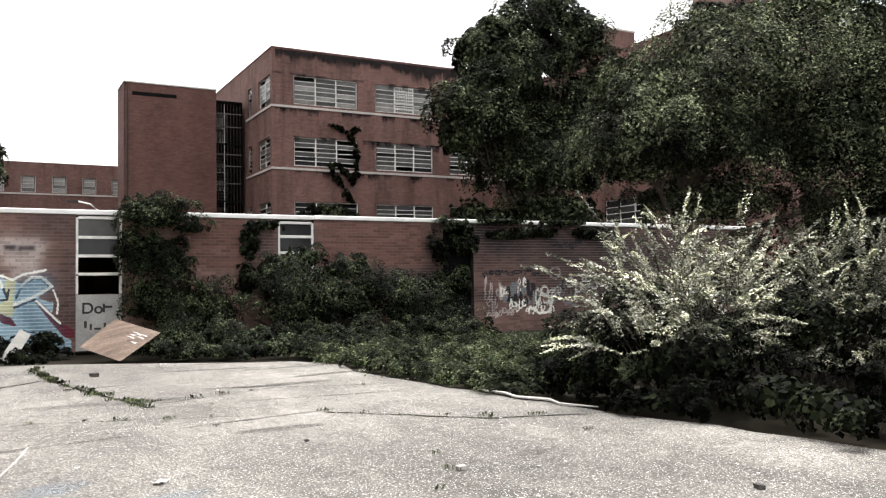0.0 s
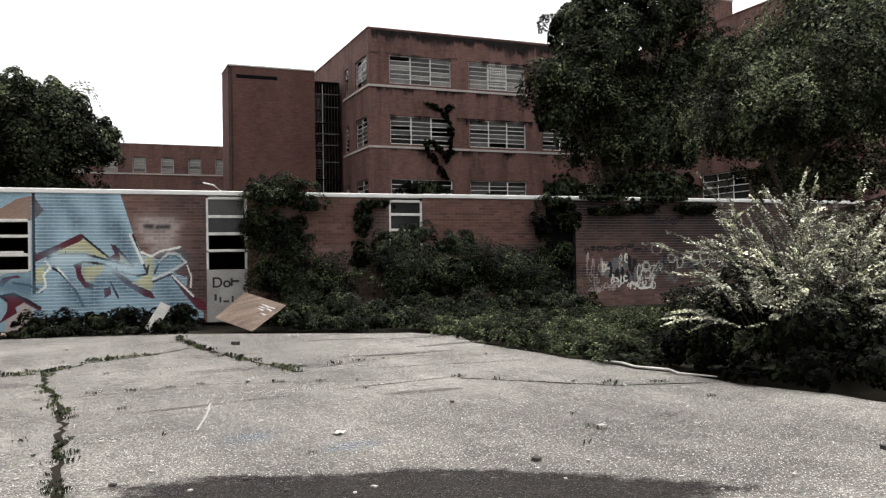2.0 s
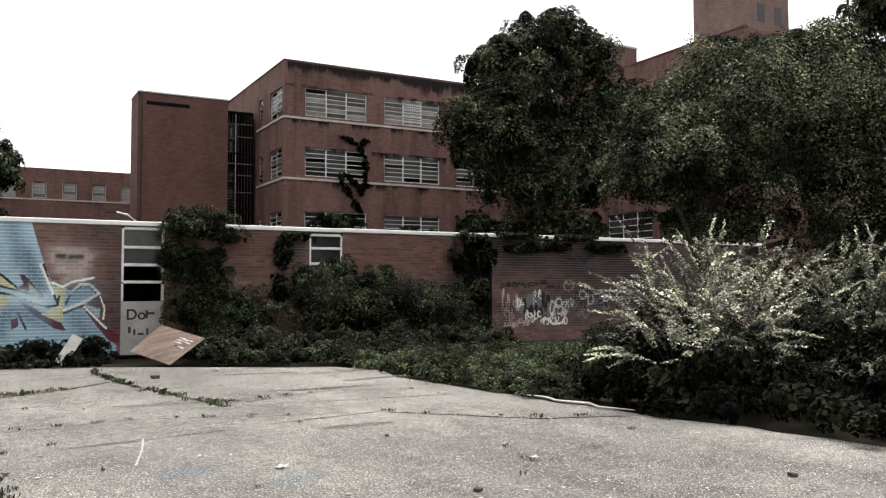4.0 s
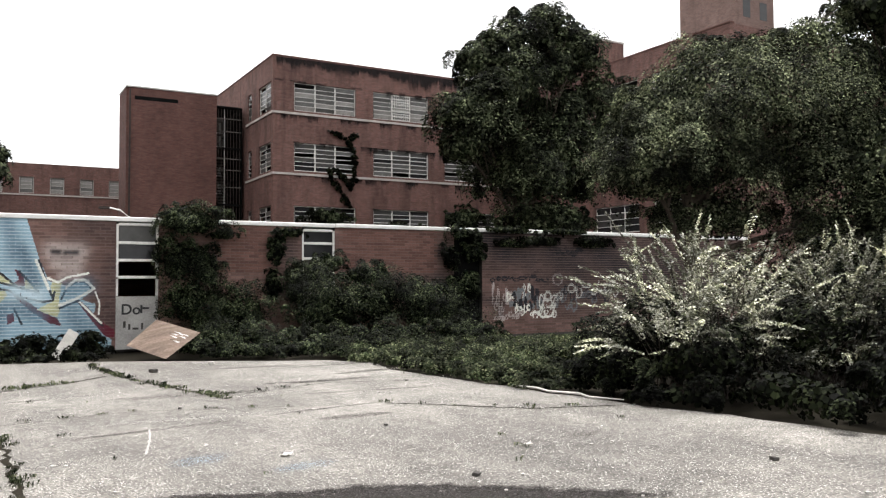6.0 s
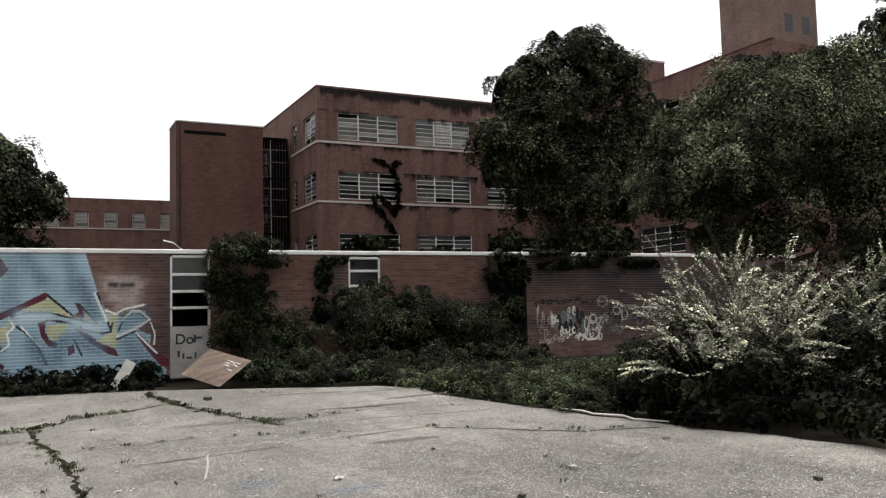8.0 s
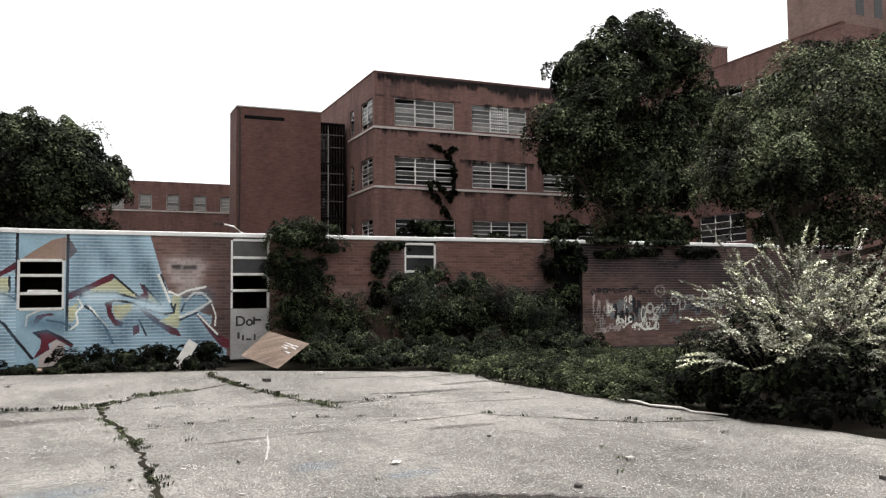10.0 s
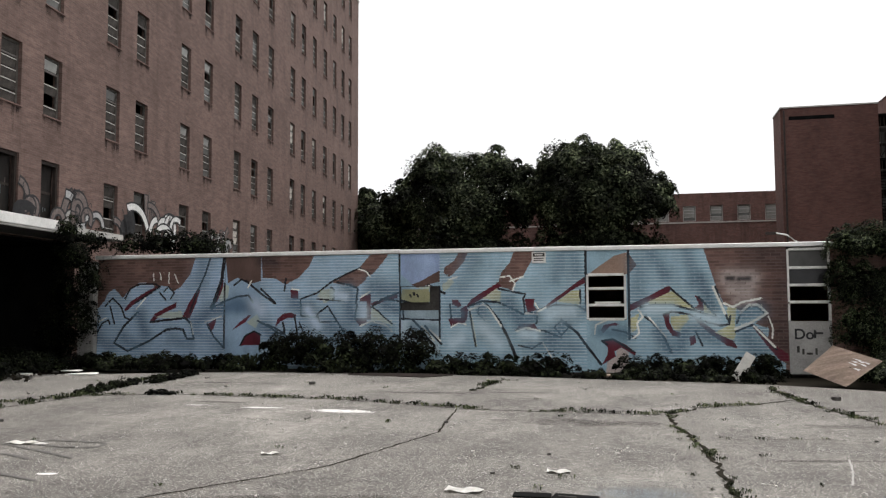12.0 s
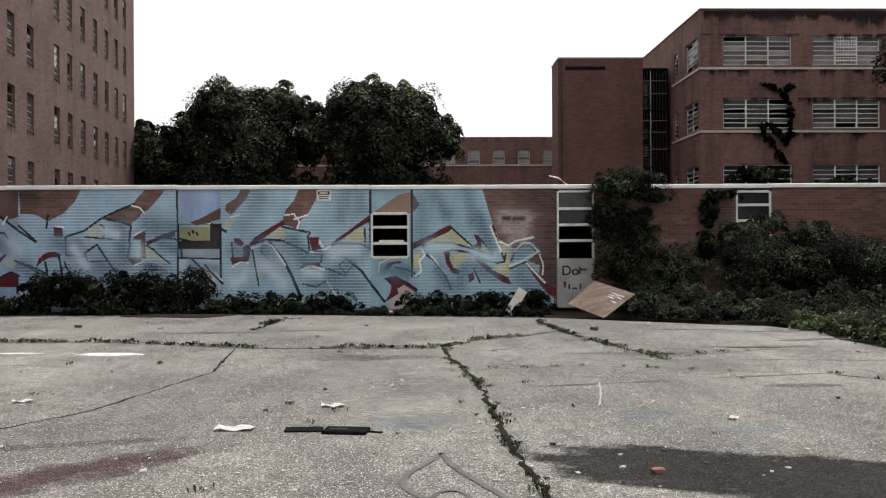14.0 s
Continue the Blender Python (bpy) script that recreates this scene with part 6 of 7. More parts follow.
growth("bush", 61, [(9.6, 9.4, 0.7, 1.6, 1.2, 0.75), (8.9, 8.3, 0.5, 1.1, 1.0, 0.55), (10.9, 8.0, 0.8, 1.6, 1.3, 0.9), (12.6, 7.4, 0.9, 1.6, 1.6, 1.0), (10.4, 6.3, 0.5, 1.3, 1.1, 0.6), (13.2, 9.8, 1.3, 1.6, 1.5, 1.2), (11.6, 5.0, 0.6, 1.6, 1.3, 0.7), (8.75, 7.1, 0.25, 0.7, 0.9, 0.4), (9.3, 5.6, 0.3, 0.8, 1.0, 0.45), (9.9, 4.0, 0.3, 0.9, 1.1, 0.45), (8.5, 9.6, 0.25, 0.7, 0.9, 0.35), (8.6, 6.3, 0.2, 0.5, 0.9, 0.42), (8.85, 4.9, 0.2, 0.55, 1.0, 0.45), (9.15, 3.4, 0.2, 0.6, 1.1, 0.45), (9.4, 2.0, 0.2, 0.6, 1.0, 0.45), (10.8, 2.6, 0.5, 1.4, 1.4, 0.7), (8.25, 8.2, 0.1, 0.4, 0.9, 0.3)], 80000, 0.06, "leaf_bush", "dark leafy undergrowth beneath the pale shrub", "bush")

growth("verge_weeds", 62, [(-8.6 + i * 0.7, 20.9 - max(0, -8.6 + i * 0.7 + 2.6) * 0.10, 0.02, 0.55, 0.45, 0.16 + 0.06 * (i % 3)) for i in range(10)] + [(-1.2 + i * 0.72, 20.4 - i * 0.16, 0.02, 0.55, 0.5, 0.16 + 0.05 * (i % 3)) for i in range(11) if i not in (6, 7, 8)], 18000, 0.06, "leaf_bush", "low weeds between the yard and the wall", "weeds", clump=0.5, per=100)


def pale_shrub():
    """Arching stems set with pale leaves, rising from one stool."""
    rng = random.Random(77)
    nr = np.random.default_rng(77)
    t = thing("variegated_shrub", (9.5, 8.9, 0), "arching shrub with pale cream-edged leaves on long sprays", "shrub")
    stems, spots, nrm = bmesh.new(), [], []
    for i in range(125):
        a = rng.uniform(0, 2 * math.pi)
        reach = 2.2 * rng.random() ** 0.7
        top = rng.uniform(1.0, 2.75) - 0.2 * reach
        end = Vector((math.cos(a) * reach * 1.15, math.sin(a) * reach * 0.8, top - rng.uniform(0.0, 0.5) * reach * 0.5))
        root = Vector((rng.uniform(-0.9, 0.9), rng.uniform(-0.7, 0.7), 0.0))
        mid = root.lerp(end, rng.uniform(0.4, 0.65)) + Vector((rng.uniform(-0.2, 0.2), rng.uniform(-0.2, 0.2), rng.uniform(-0.15, 0.4) + 0.2 * reach))
        pts = [(1 - s) ** 2 * root + 2 * s * (1 - s) * mid + s * s * end for s in [j / 8 for j in range(9)]]
        tube(stems, pts, [0.008 - 0.0008 * j for j in range(9)], 4)
        dirn = (end - mid).normalized()
        side = dirn.cross(Vector((0, 0, 1))).normalized()
        rise = side.cross(dirn)
        fine = rng.uniform(0.7, 1.25)
        start = rng.uniform(0.35, 0.6)
        for s in range(62):
            f = start + (1 - start) * s / 61
            p = (1 - f) ** 2 * root + 2 * f * (1 - f) * mid + f * f * end
            taper = min(1.0, 3.5 * (1.03 - f), 0.35 + 2.5 * (f - start))
            for w in (-1, 1, rng.uniform(-0.5, 0.5)):
                o = w * rng.uniform(0.016, 0.062) * fine * taper
                spots.append(p + side * o + rise * (rng.uniform(0.0, 0.05) * taper) + Vector((rng.gauss(0, 0.006), rng.gauss(0, 0.006), rng.gauss(0, 0.006))))
                nrm.append(tuple(rise * 0.9 + side * w * 0.35 + Vector((rng.gauss(0, 0.3) - 0.15, rng.gauss(0, 0.3) - 0.3, 0.35))))
        for _ in range(3):
            f = rng.uniform(0.45, 0.92)
            base = (1 - f) ** 2 * root + 2 * f * (1 - f) * mid + f * f * end
            way = (dirn + side * rng.uniform(-1.1, 1.1) + Vector((0, 0, rng.uniform(-0.1, 0.7)))).normalized()
            across = way.cross(Vector((0, 0, 1))).normalized()
            ln = rng.uniform(0.18, 0.5)
            tube(stems, [base, base + way * ln], [0.004, 0.0015], 3)
            for s in range(16):
                p = base + way * (ln * (0.2 + 0.8 * s / 15)) + Vector((0, 0, -0.06 * (s / 15) ** 2))
                for w in (-1, 1):
                    spots.append(p + across * (w * rng.uniform(0.012, 0.045)) + Vector((rng.gauss(0, 0.008), rng.gauss(0, 0.008), rng.uniform(0, 0.03))))
                    nrm.append(tuple(Vector((rng.gauss(0, 0.4) - 0.15, rng.gauss(0, 0.4) - 0.3, 1.0)) + across * w * 0.4))
    part("stem_mass", stems, M["darkframe"], t)["kind"] = "stuff"
    me = quads_mesh("leaves", leaf_quads(nr, np.array([tuple(p) for p in spots]), 0.044, np.array(nrm), 0.5), len(spots))
    part("foliage", me, M["leaf_pale"], t)
    return t


shrub = pale_shrub()
copy_thing(shrub, pose(11.5, 7.9, -0.1, 0, 0, 140))


# ---------------------------------------------------------------- marks and litter on the yard
def soft_material(name, col, most, scale):
    """A stain or thin paint that fades out at its ragged edge."""
    m, nt, b = nodes_of(name, 0.85, 0, 0.2)
    at = nt.nodes.new("ShaderNodeAttribute")
    at.attribute_name = "cover"
    n = noise_of(nt, scale, 6, 0.7)
    n2 = noise_of(nt, 45, 2, 0.6)
    add = nt.nodes.new("ShaderNodeMath")
    add.operation = "MULTIPLY_ADD"
    nt.links.new(n, add.inputs[0])
    add.inputs[1].default_value = 1.5
    nt.links.new(at.outputs["Fac"], add.inputs[2])
    fac = ramp_of(nt, add.outputs[0], [(0.52, (0, 0, 0)), (1.05, (most, most, most))])
    tr = nt.nodes.new("ShaderNodeBsdfTransparent")
    mx = nt.nodes.new("ShaderNodeMixShader")
    c = mix_of(nt, 0.6, col, ramp_of(nt, n2, [(0.3, (0.2, 0.2, 0.2)), (0.7, (0.8, 0.8, 0.8))]), "OVERLAY")
    nt.links.new(c, b.inputs["Base Color"])
    nt.links.new(fac, mx.inputs[0])
    nt.links.new(tr.outputs[0], mx.inputs[1])
    nt.links.new(b.outputs[0], mx.inputs[2])
    nt.links.new(mx.outputs[0], nt.nodes["Material Output"].inputs["Surface"])
    return m


def smear(name, x, y, rx, ry, turn, mat, label, z=0.005, seed=0, full=0.0):
    """A rounded patch on the ground, full in the middle and thinning to its rim."""
    rng = random.Random(seed)
    bm = bmesh.new()
    lay = bm.verts.layers.float.new("cover")
    c, s = math.cos(radians(turn)), math.sin(radians(turn))
    ring_old = None
    mid = bm.verts.new((x, y, z))
    mid[lay] = 0.12 + full
    k = 28
    wob = [1 + 0.12 * rng.uniform(-1, 1) for _ in range(k)]
    for f, a in ((0.4, 0.1), (0.75, -0.1), (1.0, -0.75)):
        ring = []
        for i in range(k):
            th_ = 2 * math.pi * i / k
            u, v = f * rx * math.cos(th_) * wob[i], f * ry * math.sin(th_) * wob[i]
            q = bm.verts.new((x + u * c - v * s, y + u * s + v * c, z))
            q[lay] = a + (full if f < 0.9 else full * 0.4)
            ring.append(q)
        for i in range(k):
            j = (i + 1) % k
            if ring_old:
                bm.faces.new([ring_old[i], ring[i], ring[j], ring_old[j]])
            else:
                bm.faces.new([mid, ring[i], ring[j]])
        ring_old = ring
    return solo(name, bm, mat, label, "stain", "structure")


DAMP = soft_material("damp_stain", (0.010, 0.0075, 0.007), 0.80, 6.0)
PINK = soft_material("faded_red_stain", (0.055, 0.030, 0.034), 0.7, 3.0)
BLUE = soft_material("thin_blue_spray", (0.13, 0.165, 0.20), 0.4, 7.0)
CHALK = soft_material("thin_white_paint", (0.62, 0.61, 0.59), 0.85, 7.0)
DULL = soft_material("tyre_grime", (0.085, 0.078, 0.072), 0.6, 1.5)
smear("damp_patch", 2.75, 5.7, 2.5, 0.85, -24, DAMP, "dark damp patch on the concrete", 0.005, 1, 0.38)
smear("damp_patch", 0.9, 4.3, 2.2, 0.8, 170, DAMP, "dark damp patch on the concrete", 0.006, 2, 0.38)
smear("stain", -2.6, 6.1, 1.35, 0.42, 44, PINK, "faded reddish stain on the concrete", seed=3, full=0.1)
smear("stain", -3.0, 7.0, 1.9, 0.14, 12, DULL, "grey tyre smear on the concrete", 0.007, 4)
smear("paint_smear", -0.15, 7.75, 0.6, 0.35, 5, BLUE, "thin pale blue spray on the concrete", seed=5)
smear("paint_smear", 2.15, 8.0, 0.42, 0.26, 30, BLUE, "thin blue spray on the concrete", seed=6)
smear("paint_smear", 2.9, 7.3, 0.45, 0.2, 10, BLUE, "thin blue spray on the concrete", 0.006, 7)
smear("paint_smear", -4.9, 13.0, 0.75, 0.28, -4, CHALK, "worn white paint on the concrete", seed=8, full=0.12)
smear("paint_smear", -6.4, 13.2, 0.55, 0.12, 0, CHALK, "worn white paint on the concrete", seed=9, full=0.15)
smear("paint_smear", -7.6, 13.35, 0.4, 0.08, 0, CHALK, "worn white paint on the concrete", seed=10)
smear("stain", 5.9, 7.2, 0.35, 0.16, 0, DULL, "dark oily spot on the concrete", seed=11)
smear("stain", 3.0, 12.6, 1.5, 0.3, 0, DULL, "grey weathered streak on the concrete", seed=12)
smear("stain", -1.0, 12.4, 1.6, 0.5, 0, DULL, "grey weathered streak on the concrete", seed=13)

WORN = soft_material("bleached_concrete", (0.24, 0.23, 0.215), 0.5, 2.2)
streak_rng = random.Random(51)
for n in range(30):
    y = streak_rng.uniform(7.5, 18.0)
    smear("stain", streak_rng.uniform(-0.55, 0.5) * y, y, streak_rng.uniform(0.5, 1.7), streak_rng.uniform(0.06, 0.22), streak_rng.uniform(-12, 12), (WORN, DULL)[n % 2], ("bleached worn streak on the concrete", "grey grimy streak on the concrete")[n % 2], 0.0022 + 0.00008 * n, 70 + n, 0.08)


def spray_line(points, width, mat, label, seed):
    """A sprayed curve on the ground, its corners rounded."""
    for _ in range(2):
        cut = [tuple(0.75 * a + 0.25 * b for a, b in zip(p, q)) if k == 0 else tuple(0.25 * a + 0.75 * b for a, b in zip(p, q)) for p, q in zip(points, points[1:]) for k in (0, 1)]
        points = [points[0], *cut, points[-1]]
    return solo("sprayed_line", ribbon(points, width, seed, 0.007, 0.1), mat, label, "paint mark", "structure")


GRIME = grained("dark_spray_on_concrete", (0.05, 0.047, 0.044), (0.10, 0.095, 0.09), 6, 40)
PALE = grained("pale_scrape", (0.2, 0.195, 0.185), (0.3, 0.29, 0.28), 6, 40)
spray_line([(0.12, 6.6), (0.02, 6.3), (-0.14, 6.0), (-0.17, 5.7), (-0.05, 5.45), (0.2, 5.2)], 0.05, GRIME, "dark sprayed loop on the concrete", 1)
spray_line([(0.12, 6.6), (0.2, 6.2), (0.35, 5.8), (0.52, 5.4), (0.6, 5.0)], 0.05, GRIME, "dark sprayed loop on the concrete", 2)
spray_line([(0.0, 5.3), (0.1, 5.6), (0.28, 5.55), (0.3, 5.2)], 0.035, GRIME, "dark sprayed loop on the concrete", 3)
spray_line([(2.08, 9.95), (1.95, 9.2), (1.78, 8.5)], 0.02, PALE, "pale scrape across the concrete", 4)
for i, line in enumerate(([(-7.57, 7.26), (-7.77, 7.84), (-7.3, 7.62), (-6.84, 7.38), (-7.01, 7.1), (-7.57, 7.26)], [(-7.81, 7.88), (-6.9, 7.5), (-5.92, 7.14)], [(-7.35, 7.98), (-7.54, 8.5), (-6.84, 8.15)], [(-7.92, 9.02), (-7.1, 8.66), (-6.38, 8.3)], [(-7.87, 9.11), (-6.55, 8.88), (-6.65, 9.36), (-6.93, 9.34), (-7.6, 9.4)])):
    spray_line(line, 0.06, GRIME, "dark sprayed strokes on the concrete", 30 + i)
smear("paint_smear", -7.62, 9.12, 0.28, 0.1, 10, CHALK, "worn white paint on the concrete", seed=40, full=0.4)
smear("paint_smear", -6.05, 7.46, 0.14, 0.06, 10, CHALK, "worn white paint on the concrete", seed=41, full=0.4)


def shard(name, x, y, sx, sy, sz, turn, mat, label, category, seed, z=0.0, tilt=0):
    """A broken lump: a box with its corners knocked about."""
    rng = random.Random(seed)
    bm = boxes((-sx / 2, sx / 2, -sy / 2, sy / 2, 0, sz))
    bmesh.ops.bevel(bm, geom=bm.edges[:], offset=min(sx, sy, sz) * 0.18, segments=1, affect="EDGES")
    for v in bm.verts:
        v.co.x *= rng.uniform(0.8, 1.2)
        v.co.y *= rng.uniform(0.8, 1.2)
        v.co.z *= rng.uniform(0.8, 1.1)
    return solo(name, bm, mat, label, category, "", "", pose(x, y, z, tilt, 0, turn))


BRICKRED = grained("broken_red_brick", (0.12, 0.055, 0.045), (0.19, 0.095, 0.075), 8, 60)
shard("brick_piece", 1.67, 5.96, 0.09, 0.06, 0.04, 12, BRICKRED, "broken piece of red brick on the concrete", "brick", 1)
for i, (x, y, s) in enumerate(((5.04, 6.98, 0.09), (3.97, 6.21, 0.08), (6.53, 5.34, 0.08), (-2.05, 6.1, 0.07), (1.05, 6.85, 0.05), (1.9, 6.6, 0.05), (1.45, 6.1, 0.05), (-1.15, 9.6, 0.06), (3.3, 16.2, 0.16), (4.6, 17.2, 0.14), (-7.2, 17.5, 0.14), (-9.5, 10.8, 0.1), (-8.8, 16.6, 0.12), (-2.9, 12.0, 0.07), (2.1, 6.2, 0.04), (0.5, 7.7, 0.04), (-1.6, 8.4, 0.05), (4.4, 8.8, 0.05), (-4.2, 9.5, 0.05))):
    shard("stone", x, y, s * 0.9, s * 0.7, s * 0.42, i * 37, M["rubble" if i % 3 == 0 else "interior"], "small loose stone on the concrete", "stone", 50 + i)
rg = random.Random(63)
bm = bmesh.new()
for i in range(420):
    x, y, s = rg.uniform(-8, 8), 4.2 + 10 * rg.random() ** 1.6, rg.uniform(0.006, 0.02)
    box(bm, -s, s, -s * 0.7, s * 0.7, 0, s * 0.7, pose(x, y, 0.001, 0, 0, rg.uniform(0, 180)))
solo("grit", bm, M["rubble"], "loose pale grit and chips scattered on the concrete", "gravel", "stuff")

# flattened black case, paper scraps
case = thing("broken_case", (-0.78, 7.42, 0.0), "flattened black plastic case lying open on the concrete", "litter", turn=-8)
part("tray", softbox(-0.12, 0.28, -0.12, 0.1, 0.0, 0.03, 0.008), M["black_and_shade"], case)
part("lid", softbox(-0.48, -0.14, -0.04, 0.11, 0.0, 0.016, 0.006), M["black_and_shade"], case, "", pose(0, 0.03, 0, 3, 0, 9))
part("rib", boxes((-0.06, 0.1, -0.05, -0.035, 0.031, 0.04)), M["interior"], case)
part("latch", softbox(0.2, 0.4, 0.06, 0.1, 0.0, 0.012, 0.004), M["black_and_shade"], case, "", pose(0, 0, 0, 0, 0, -14))
for x, y, w, t in ((-0.95, 8.6, 0.24, 4), (-1.72, 7.55, 0.34, -3), (-4.3, 9.0, 0.2, 20), (-7.7, 9.1, 0.35, 0), (2.9, 7.8, 0.14, 40)):
    bm = bmesh.new()
    n = 5
    v = [[bm.verts.new(((i / n - 0.5) * w, (j - 0.5) * w * 0.55, 0.008 + 0.012 * math.sin(i * 1.7 + j * 2.0) + 0.01)) for j in range(2)] for i in range(n + 1)]
    for i in range(n):
        bm.faces.new([v[i][0], v[i + 1][0], v[i + 1][1], v[i][1]])
    bmesh.ops.solidify(bm, geom=bm.faces[:], thickness=0.003)
    solo("paper_scrap", bm, M["white"], "crumpled white scrap of paper on the concrete", "litter", "", "scraps", pose(x, y, 0, 0, 0, t))

# boards leaning and lying by the wall
board = thing("plywood_sheet", (4.15, 19.25, 0.0), "warped brown plywood sheet leaning askew beside the window bay", "board")
bm = bmesh.new()
n = 8
top, bot = [], []
P0, P1, P2, P3 = Vector((-0.78, 0.35, 0.28)), Vector((-0.12, -0.55, 0.02)), Vector((0.76, 0.10, 0.52)), Vector((0.0, 1.1, 0.80))
for i in range(n + 1):
    row = []
    for j in range(n + 1):
        u, w = i / n, j / n
        p = (1 - u) * (1 - w) * P0 + u * (1 - w) * P1 + u * w * P2 + (1 - u) * w * P3
        row.append(bm.verts.new(p + Vector((0, 0, 0.05 * math.sin(math.pi * u) * math.sin(math.pi * w)))))
    top.append(row)
for i in range(n):
    for j in range(n):
        bm.faces.new([top[i][j], top[i + 1][j], top[i + 1][j + 1], top[i][j + 1]])
bmesh.ops.solidify(bm, geom=bm.faces[:], thickness=0.025)
bmesh.ops.recalc_face_normals(bm, faces=bm.faces[:])
part("sheet", bm, M["board"], board)


def on_sheet(u, w):
    """A point just above the warped sheet."""
    return (1 - u) * (1 - w) * P0 + u * (1 - w) * P1 + u * w * P2 + (1 - u) * w * P3 + Vector((0, 0, 0.05 * math.sin(math.pi * u) * math.sin(math.pi * w) + 0.032))


scuff_rng = random.Random(6)
for i in range(7):
    u, w = scuff_rng.uniform(0.7, 0.93), scuff_rng.uniform(0.2, 0.85)
    bm = bmesh.new()
    bm.faces.new([bm.verts.new(on_sheet(a, b)) for a, b in ((u - scuff_rng.uniform(0.02, 0.16), w), (u + 0.03, w - 0.01), (u + 0.04, w + scuff_rng.uniform(0.01, 0.06)), (u - 0.02, w + 0.025))])
    bmesh.ops.solidify(bm, geom=bm.faces[:], thickness=0.003)
    part("scuff", bm, M["whitepaint"], board)
plank = solo("plank", softbox(-0.12, 0.12, -0.02, 0.02, 0, 0.72, 0.006), M["plank"], "pale grey plank leaning among the weeds", "plank", "", "", pose(2.05, 20.35, 0.0, -18, 33, 0))
solo("door_mat_board", softbox(-0.55, 0.55, -0.3, 0.3, 0, 0.04, 0.01), M["board"], "faded reddish board lying at the foot of the wall", "board", "", "", pose(-0.95, 20.9, 0.0, 0, 0, 3))
for i in range(6):
    solo("rusty_bar", tube(bmesh.new(), [(-1.1, 0, 0.03), (0, 0.03 * i - 0.05, 0.035), (1.1, 0.02 * i, 0.03)], [0.018, 0.018, 0.018], 5), M["darkframe"], "rusty steel bar lying on the concrete by the wall", "bar", "", "bars by the wall", pose(-6.2 + 0.1 * i, 19.8 + 0.08 * i, 0.0, 0, 0, -14 + 2 * i))
log = bmesh.new()
tube(log, [(7.55, 10.95, 0.03), (7.66, 10.4, 0.035), (7.60, 10.05, 0.03), (7.80, 9.6, 0.03), (7.72, 9.3, 0.025), (7.9, 8.8, 0.03)], [0.010, 0.02, 0.018, 0.02, 0.016, 0.008], 6)
solo("branch", log, M["plank"], "bare bleached branch lying along the edge of the yard", "branch")

# rubble heap in front of the loading bay
rr = random.Random(88)
for i in range(60):
    x, y = -15.6 + rr.gauss(0, 0.9), 15.8 + rr.gauss(0, 2.4)
    s_ = rr.uniform(0.05, 0.2)
    shard("rubble_piece", x, y, s_ * 1.5, s_, s_ * 0.5, rr.uniform(0, 180), M["rubble" if i % 4 == 0 else "interior"], "broken lump of rubble before the loading bay", "rubble", 200 + i)
for x, y, w, h, t, tl in ((-15.6, 14.5, 0.85, 0.7, 95, 66), (-15.6, 15.7, 0.75, 0.75, 72, 60), (-13.9, 18.6, 0.8, 0.2, 10, 8), (-14.9, 19.5, 0.6, 0.18, -10, 6), (-13.0, 20.9, 0.5, 0.2, 20, 6), (-15.3, 18.2, 0.5, 0.2, 30, 8)):
    bm = boxes((-w / 2, w / 2, -0.012, 0.012, 0, h))
    for v in bm.verts:
        v.co.x = v.co.x * 0.15 + w * 0.4 if v.co.z > 0.1 else v.co.x
    solo("plasterboard", bm, M["slat" if tl > 20 else "white"], "snapped pale sheet of board on the rubble", "board", "", "", pose(x, y, (0.42 if y < 15 else 0.68) if tl > 20 else 0.05, -tl if tl > 20 else -84, 0, t))
def rubble_heap(seed, n):
    """A low mound of broken bits, thickest at its middle."""
    rh = random.Random(seed)
    bm = bmesh.new()
    for _ in range(n):
        u, v = rh.gauss(0, 0.55), rh.gauss(0, 1.15)
        top = 0.85 * math.exp(-(u / 0.8) ** 2 - (v / 1.5) ** 2)
        s = rh.uniform(0.015, 0.065)
        box(bm, -s, s, -s * rh.uniform(0.4, 1.0), s * 0.7, -s * 0.4, s * rh.uniform(0.2, 0.5), pose(-15.9 + u, 15.7 + v, max(0.03, top * rh.uniform(0.75, 1.0)), rh.uniform(-40, 40), rh.uniform(-40, 40), rh.uniform(0, 180)))
    return bm


solo("rubble_heap", rubble_heap(8, 1900), M["soil"], "heap of dark broken rubble before the loading bay", "rubble", "stuff")
solo("rubble_heap", rubble_heap(9, 130), M["rubble"], "scattered pale chips of rubble on the heap", "rubble", "stuff")
growth("weeds_on_rubble", 91, [(-16.2, 14.6, 0.1, 1.0, 1.0, 0.35), (-15.5, 16.5, 0.35, 0.5, 0.7, 0.4), (-15.4, 15.0, 0.2, 0.5, 0.8, 0.35), (-16.0, 18.6, 0.15, 1.2, 1.0, 0.5), (-15.5, 17.2, 0.1, 0.7, 0.8, 0.45), (-16.4, 12.6, 0.15, 1.0, 1.0, 0.5), (-16.0, 20.3, 0.1, 0.9, 0.6, 0.4), (-14.6, 20.6, 0.1, 1.3, 0.6, 0.3), (-13.0, 21.0, 0.1, 1.0, 0.5, 0.3)], 30000, 0.055, "leaf_bush", "straggling weeds over the rubble", "weeds", clump=0.5, per=120)
